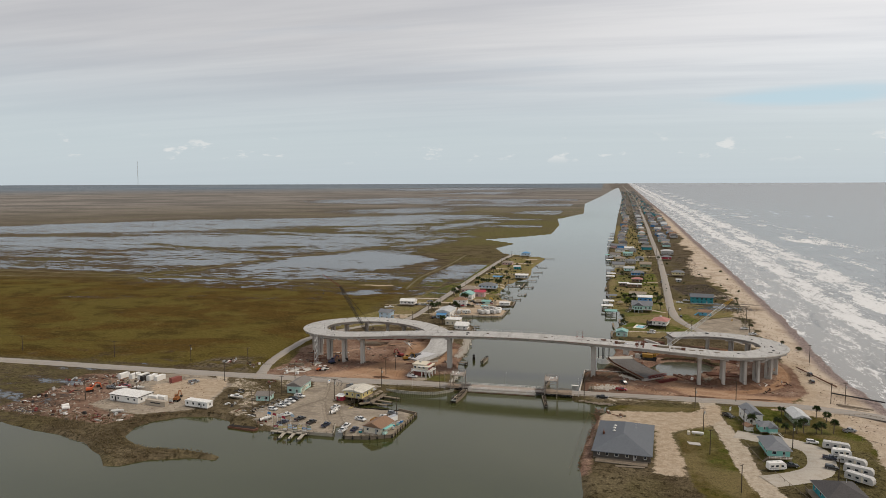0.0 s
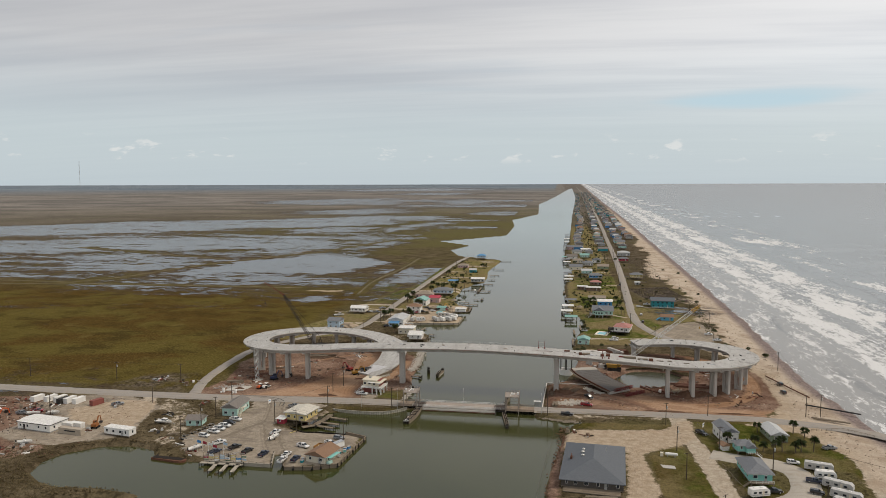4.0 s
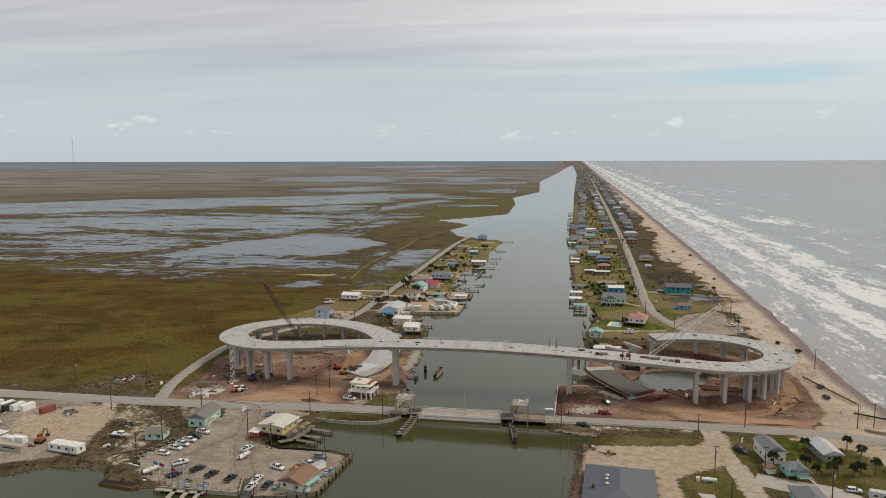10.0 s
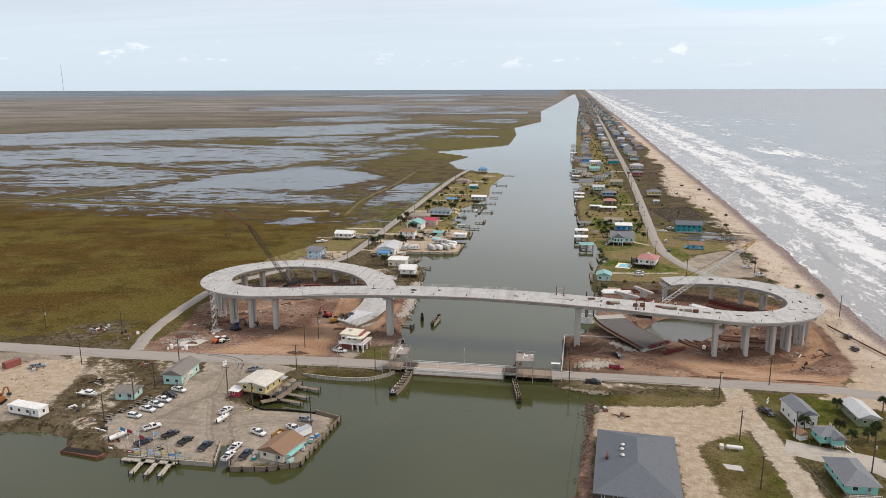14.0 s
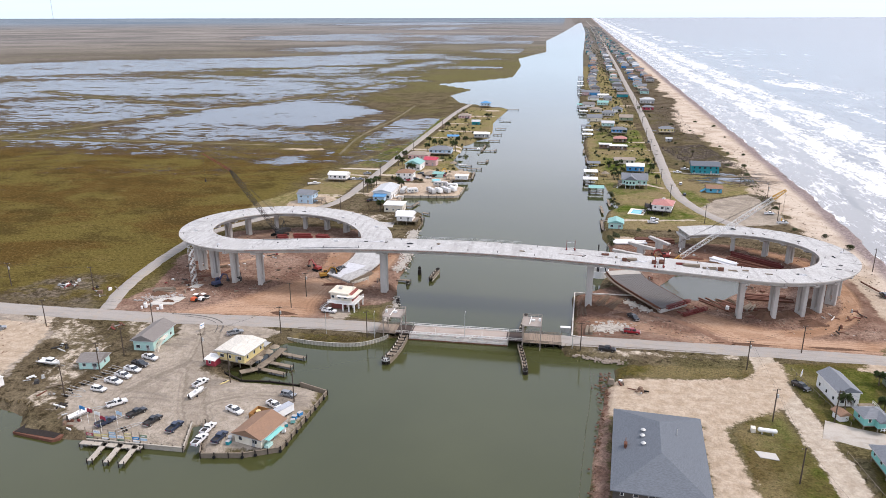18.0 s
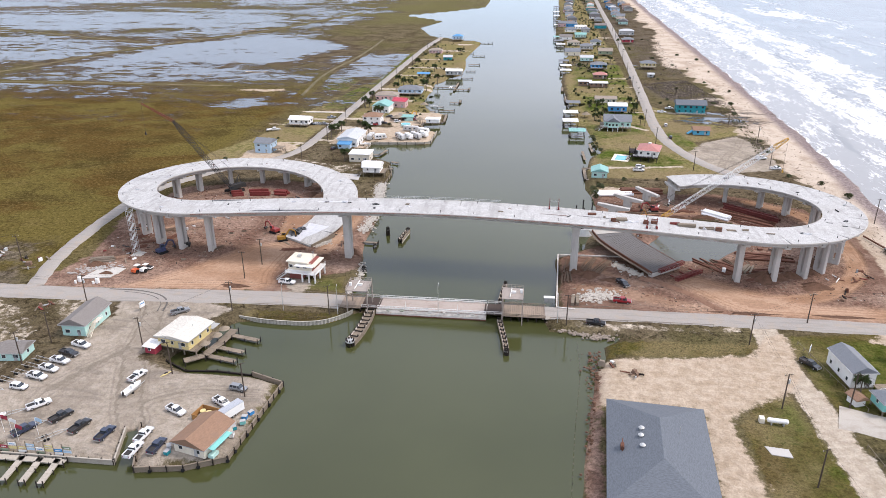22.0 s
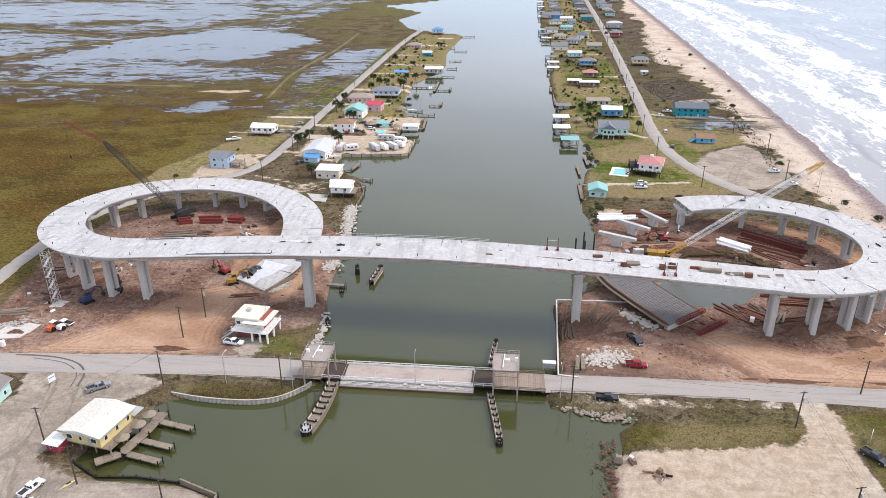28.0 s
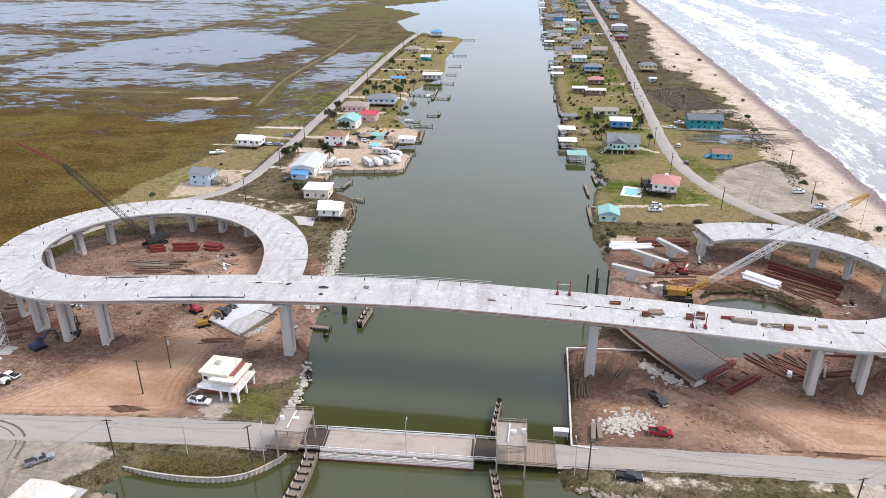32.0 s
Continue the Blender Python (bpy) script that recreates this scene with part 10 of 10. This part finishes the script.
for a in ((-62, 264), (-66, 268), (-58, 272), (-50, 268), (-48, 262)):
    copy_thing(S_DARK if a[0] % 4 else T_RED, pose(a[0], a[1], 1.52, 0, 0, a[1] * 37 % 360))
for x, y, t in ((85, 162, 0), (124, 312, 0), (153, 191, 10)):
    copy_thing(T_WHITE, pose(x, y, 1.52, 0, 0, t))


# ---- more of the building site ----
BROWN_PLANK = paint("muddy_brown_planks", (0.180, 0.125, 0.086), 0.35, 2.0, 0.9, vary=0.5)


def deck_rail(x0, x1, off, label):
    """A thin pipe railing along the deck's edge."""
    root = thing("safety_rail", 0, 0, 0, 0, label, "railing", "safety rails")
    pts = [p for p in (along(WEST, -95, 5)[::-1] + along(EAST, 6, 100)) if x0 <= p[0] <= x1]
    for k, p in enumerate(pts):
        if k % 2 == 0:
            part("post", Geo().box(p[0], p[1] + off, p[2] - 0.1, 0.08, 0.08, 1.25), GALV, root)
    for h in (0.6, 1.1):
        part("rail", Geo().sweep([(p[0], p[1] + off, p[2] + h) for p in pts], [(-0.04, -0.04), (0.04, -0.04), (0.04, 0.04), (-0.04, 0.04)]), GALV, root)


deck_rail(-27, 22, 7.1, "thin pipe railing along the finished deck edge")
for k, (x, y, t, L, m) in enumerate((
    (96, 46.5, -66, 8, BROWN_PLANK), (100, 47.5, -66, 8, BROWN_PLANK), (105, 48, -70, 9, BROWN_PLANK), (111, 43, 14, 22, RUST), (103, 37, 60, 4, BROWN_PLANK), (-90, 41.5, 60, 6, BROWN_PLANK),
    (84, 114, 4, 8, BROWN_PLANK), (88, 104, -12, 12, RUST), (80, 99, 4, 14, BROWN_PLANK), (76, 101, -20, 9, RUST), (118, 92, -50, 14, RUST), (126, 88, -38, 12, RUST), (112, 99, -38, 16, RUST),
    (-100, 86, 8, 11, BROWN_PLANK), (-99, 89.5, 2, 12, BROWN_PLANK), (-96, 93, 10, 9, BROWN_PLANK), (-88, 88, -8, 7, BROWN_PLANK), (-120, 44, 30, 9, RUST), (-124, 52, 60, 10, RUST), (-118, 58, 35, 8, BROWN_PLANK),
)):
    stack("loose_beams" if m is RUST else "loose_planks", "rusty steel beams dropped on the earth" if m is RUST else "tan timber planks dropped on the earth", x, y, t, L, 4, 1, 0.2, m, True, scatter=1.1, seed=60 + k)
stack("steel_truss_pair", "dark red steel truss frames lying under the ramp", 125, 103, -40, 24, 3, 2, 0.5, colour("dark_red_steel", (0.11, 0.03, 0.025)), True, scatter=0.6)
for k, (x, y, rx, ry, h) in enumerate(((72, 91, 3.2, 2.6, 1.9), (122, 40, 6, 3, 1.8), (130, 44, 5, 2.6, 1.6), (-72, 108, 4, 5, 1.2), (52, 33, 4.5, 3.2, 2.0), (-52, 30, 3, 2, 0.8))):
    mound(x, y, rx, ry, h, 40 + k)
for x, y in ((-90, 57), (-86, 60), (-98, 30), (100, 41)):
    bx = thing("material_box", x, y, 1.45, x * 7 % 90, "small open timber material box on bare earth" if x < 0 else "small white tank standing on bare earth", "box", "site boxes")
    part("box_body", Geo().box(0, 0, 0, 1.6, 1.2, 0.8 if x < 0 else 1.6), TIMBER if x < 0 else WHITE, bx)
    part("box_lid", Geo().box(0.1, 0, 0.82 if x < 0 else 1.62, 1.5, 1.1, 0.08), RUST if x < 0 else WHITE, bx)

def tyre_mark(pts, width, z, label):
    line = smooth_line(pts, 0.8)
    piece("tyre_mark", Geo().sweep([(*p, z if p[1] > -2.4 else 1.53) for p in line], [(-width / 2, 0), (width / 2, 0), (width / 2, 0.012), (-width / 2, 0.012)], False), TYRE_BLACK, label, "tyre mark", group="tyre marks")


TYRE_BLACK = paint("rubbed_tyre_black", (0.13, 0.118, 0.105), 0.4, 2.5, 0.9)
tyre_mark([(-112, 3.2), (-104, 3.4), (-97, 2.4), (-91.5, 0.2), (-87.8, -3.6), (-86.2, -9.6)], 0.55, 1.795, "dark curved tyre mark leaving the asphalt road")
tyre_mark([(-106, 2.0), (-98, 1.0), (-92.8, -1.2), (-89.4, -4.6), (-88, -10)], 0.3, 1.795, "dark curved tyre mark leaving the asphalt road")
# ---- beach houses, finer parts ----
porch2 = thing("stilt_deck", 86.6, 191.5, 1.5, -6, "black-stained stilt deck with railings beside the pink-roofed house", "deck")
BLACK_DECK = paint("dark_stained_deck", (0.035, 0.028, 0.025), 0.3, 3.0, 0.7)
part("deck_floor", Geo().box(0, 0, 2.4, 6.5, 9.0, 0.25), BLACK_DECK, porch2)
for a in (-3, 0, 3):
    for b in (-4.2, 0, 4.2):
        part("post", Geo().box(a, b, 0, 0.3, 0.3, 3.6), BLACK_DECK, porch2)
railing("deck_railing", porch2, [(-3.2, -4.4), (3.2, -4.4)], 2.65, BLACK_DECK, 1.0, 0.8)
railing("deck_railing", porch2, [(-3.2, -4.4), (-3.2, 4.4)], 2.65, BLACK_DECK, 1.0, 0.8)
gable = thing("porch_gable", 79.5, 248.5, 1.5, -3, "grey front gable and white stair of the teal house", "porch")
part("gable_roof", roof_geo("gable", 7.0, 9.0, 5.9, 2.6, 0.5), ROOFS["grey"], gable)
part("gable_wall", Geo().box(0, 0, 2.4, 6.6, 8.6, 3.5), WALLS["mint"], gable)
part("gable_face", Geo().prism([(-3.2, -4.36), (3.2, -4.36), (3.2, -4.30), (-3.2, -4.30)], 5.9, 6.4), WHITE, gable)
for a in (-3, 0, 3):
    part("post", Geo().box(a, -4.0, 0, 0.3, 0.3, 2.4), WHITE, gable)
    window(gable, a * 0.7, -4.3, 3.4, 1.1, 1.3, "s")
stairs(gable, -8.6, -2.8, 0, 2.4, (1, 0), 1.4, WHITE)
fence("row of short timber posts round the gravel lot", [(124, 240), (129, 202), (136, 180)], 4.5, 0.2, False)
fence("row of short timber posts round the gravel lot", [(148, 257), (154, 248), (158, 215), (156, 172)], 5, 0.2, False)
for k, (x, y) in enumerate(((62, 158), (64, 206), (59, 190))):
    dock("dock", "grey plank walk along the bank", [(x, y - 9), (x - 0.6, y + 8)], 1.4, 1.2, False)


# ---- grasses and scrub, too many to count ----
def tufts(name, label, count, spot, mat, size, seed, z=1.42):
    """Small clumps of leaning blades."""
    r = random.Random(seed)
    vs, fs = [], []
    for _ in range(count):
        x, y = spot(r)
        if name == "shore_sedge" and shore_distance(np.array([x]), np.array([y]), BAY_LINE)[0] > -1.5:
            continue
        s = size * r.uniform(0.5, 1.5)
        a0 = r.uniform(0, 3.1)
        for j in range(5):
            a = a0 + j * 1.2566
            k = len(vs)
            c, q = math.cos(a), math.sin(a)
            w, h, lean = s * r.uniform(0.25, 0.5), s * r.uniform(0.5, 1.0), s * r.uniform(0.3, 0.9)
            vs += [(x - q * w, y + c * w, z), (x + q * w, y - c * w, z), (x + c * lean, y + q * lean, z + h)]
            fs.append((k, k + 1, k + 2))
    return piece(name, Geo().add(vs, fs), mat, label, "grass", "stuff")


def inside(line):
    xs, ys = [p[0] for p in line], [p[1] for p in line]
    px, py = np.array(line, float).T

    def pick(r):
        for _ in range(60):
            x, y = r.uniform(min(xs), max(xs)), r.uniform(min(ys), max(ys))
            hit = False
            for i in range(len(line)):
                ax, ay, bx, by = px[i - 1], py[i - 1], px[i], py[i]
                if (ay > y) != (by > y) and x < (bx - ax) * (y - ay) / (by - ay) + ax:
                    hit = not hit
            if hit:
                return x, y
        return line[0]

    return pick


GARDEN = leaf_material("garden_leaf", (0.022, 0.032, 0.010), (0.075, 0.082, 0.030))
SEDGE = leaf_material("dry_sedge", (0.085, 0.062, 0.030), (0.19, 0.145, 0.072))
SCRUB = leaf_material("grey_dune_scrub", (0.075, 0.058, 0.050), (0.165, 0.132, 0.110))
WEED = leaf_material("green_weed", (0.065, 0.068, 0.024), (0.15, 0.135, 0.052))
tufts("shore_sedge", "dark sedge along the muddy bay shore", 2600, inside([(-236, -84), (-160, -78), (-140, -64), (-120, -64), (-112, -76), (-134, -66), (-150, -74), (-158, -88), (-146, -104), (-118, -108), (-102, -112), (-127, -118), (-138, -126), (-186, -100)]), SEDGE, 0.5, 2)
tufts("dune_scrub", "grey-brown leafless scrub behind the beach", 2600, inside([(117, 405), (156, 428), (168, 332), (150, 320), (126, 352)]), SCRUB, 0.55, 3)
tufts("dune_scrub", "grey-brown leafless scrub behind the beach", 1300, inside([(124, 440), (158, 440), (170, 700), (140, 700)]), SCRUB, 0.55, 4)
tufts("dune_grass", "patches of grass at the head of the beach", 500, inside([(152, 190), (160, 190), (170, 330), (156, 330), (158, 250)]), WEED, 0.6, 5)
tufts("dune_grass", "sparse dry grass on the upper beach", 260, inside([(160, -40), (176, -40), (178, 300), (164, 300)]), SEDGE, 0.3, 6)
tufts("bank_grass", "rough grass on the bank round the slough", 1500, inside([(86, 84), (90, 91), (101, 94), (114, 91), (122, 80), (121, 74), (116, 80), (111, 87), (101, 90), (91, 88)]), SEDGE, 0.6, 7)
tufts("road_weeds", "weeds and dead grass along the road verge", 700, inside([(-150, -5), (-112, -6), (-110, -30), (-128, -60), (-146, -60), (-140, -20)]), SEDGE, 0.35, 8)
tufts("road_weeds", "weeds and dead grass along the road verge", 400, inside([(56, -7), (98, -3), (99, -14), (56, -20)]), WEED, 0.3, 9)
tufts("road_weeds", "weeds and dead grass along the road verge", 700, inside([(-58, -4), (-28, -3), (-33, -9.6), (-56, -10)]), SEDGE, 0.3, 10)
tufts("yard_weeds", "tall weeds between the canal houses", 1500, inside([(-94, 130), (-66, 130), (-46, 160), (-62, 185), (-92, 196)]), WEED, 0.35, 11)


# ---- low levees between the marsh pools ----
LEVEE_TOP = paint("levee_grass", (0.125, 0.105, 0.055), 0.4, 0.12, 0.95, dirt=(0.24, 0.19, 0.125), dirt_amount=0.8)
for k, line in enumerate(LEVEES):
    piece("levee", Geo().sweep([(*p, 1.0) for p in smooth_line(line, 12.0)], [(-1.9, 0), (-0.9, 0.9), (0.9, 0.9), (1.9, 0)], False), LEVEE_TOP, "low grassy levee with a worn track between marsh pools", "levee", "structure", smooth=True)


def garden(y0, y1, west):
    def pick(r):
        y = r.uniform(y0, y1)
        if west:
            return r.uniform(-88, -48), y
        bank = np.interp(y, [263, 365, 556, 762, 1002, 1577, 2523], [60, 58, 66, 66, 72, 90, 110])
        back = np.interp(y, *np.array(DUNE).T[[0, 1]])
        u = r.random()
        return bank + (back - bank - 12) * (u if u < 0.55 else r.random() * 0.5), y

    return pick


for k, (name, count, spot, size) in enumerate((("garden_shrubs", 420, garden(268, 800, False), 1.5), ("garden_shrubs", 700, garden(800, 1900, False), 1.9), ("garden_shrubs", 260, garden(250, 650, True), 1.4))):
    for j in range(3):
        tufts(name, "dark green garden shrubs between the houses", count // 3, spot, GARDEN, size * (0.6 + 0.35 * j), 80 + k * 3 + j)


# ---- the far end of the settled strip, too distant to tell apart ----
def drawn_in(ob):
    """Brings a far mesh closer with the far country."""
    me = ob.data
    P = np.zeros(len(me.vertices) * 3)
    me.vertices.foreach_get("co", P)
    me.vertices.foreach_set("co", draw_in(P.reshape(-1, 3)).ravel())
    me.update()
    return ob


rf = random.Random(55)
far_walls, far_roofs = {k: Geo() for k in ("grey", "cream", "deep_teal")}, {k: Geo() for k in ("grey", "dark", "tan")}
y = 1910.0
while y < 6200:
    lane = float(np.interp(y, [1785, 5385, 12000], [153, 236, 330]))
    bank = float(np.interp(y, [1577, 2075, 4503, 9800], [74, 86, 150, 224]))
    shore = float(np.interp(y, *np.array(COAST).T[[0, 1]]))
    for x in (bank + 14, lane - 15, lane + 17, min(lane + 40, shore - 42)):
        if rf.random() < 0.62 and bank + 8 < x < shore - 36:
            x, yy, w, d, h = x + rf.uniform(-4, 4), y + rf.uniform(-9, 9), rf.uniform(9, 14), rf.uniform(8, 11), rf.uniform(4.5, 7.0)
            far_walls[rf.choice(list(far_walls))].box(x, yy, 1.4, w, d, h)
            far_roofs[rf.choice(list(far_roofs))].box(x, yy, 1.4 + h, w + 1.2, d + 1.2, 2.4, 0, 0.35)
    y += rf.uniform(20, 32)
for k, g in far_walls.items():
    drawn_in(piece("far_house_walls", g, WALLS[k], "walls of far beach houses along the strip", "houses", "stuff"))
for k, g in far_roofs.items():
    drawn_in(piece("far_house_roofs", g, ROOFS[k], "roofs of far beach houses along the strip", "houses", "stuff"))


def far_garden(r):
    y = r.uniform(1900, 6000)
    bank, shore = np.interp(y, [1577, 2075, 4503, 9800], [78, 90, 154, 228]), np.interp(y, *np.array(COAST).T[[0, 1]])
    return bank + (shore - bank - 46) * r.random(), y


drawn_in(tufts("far_shrubs", "dark shrubs between the far beach houses", 900, far_garden, GARDEN, 2.6, 120))
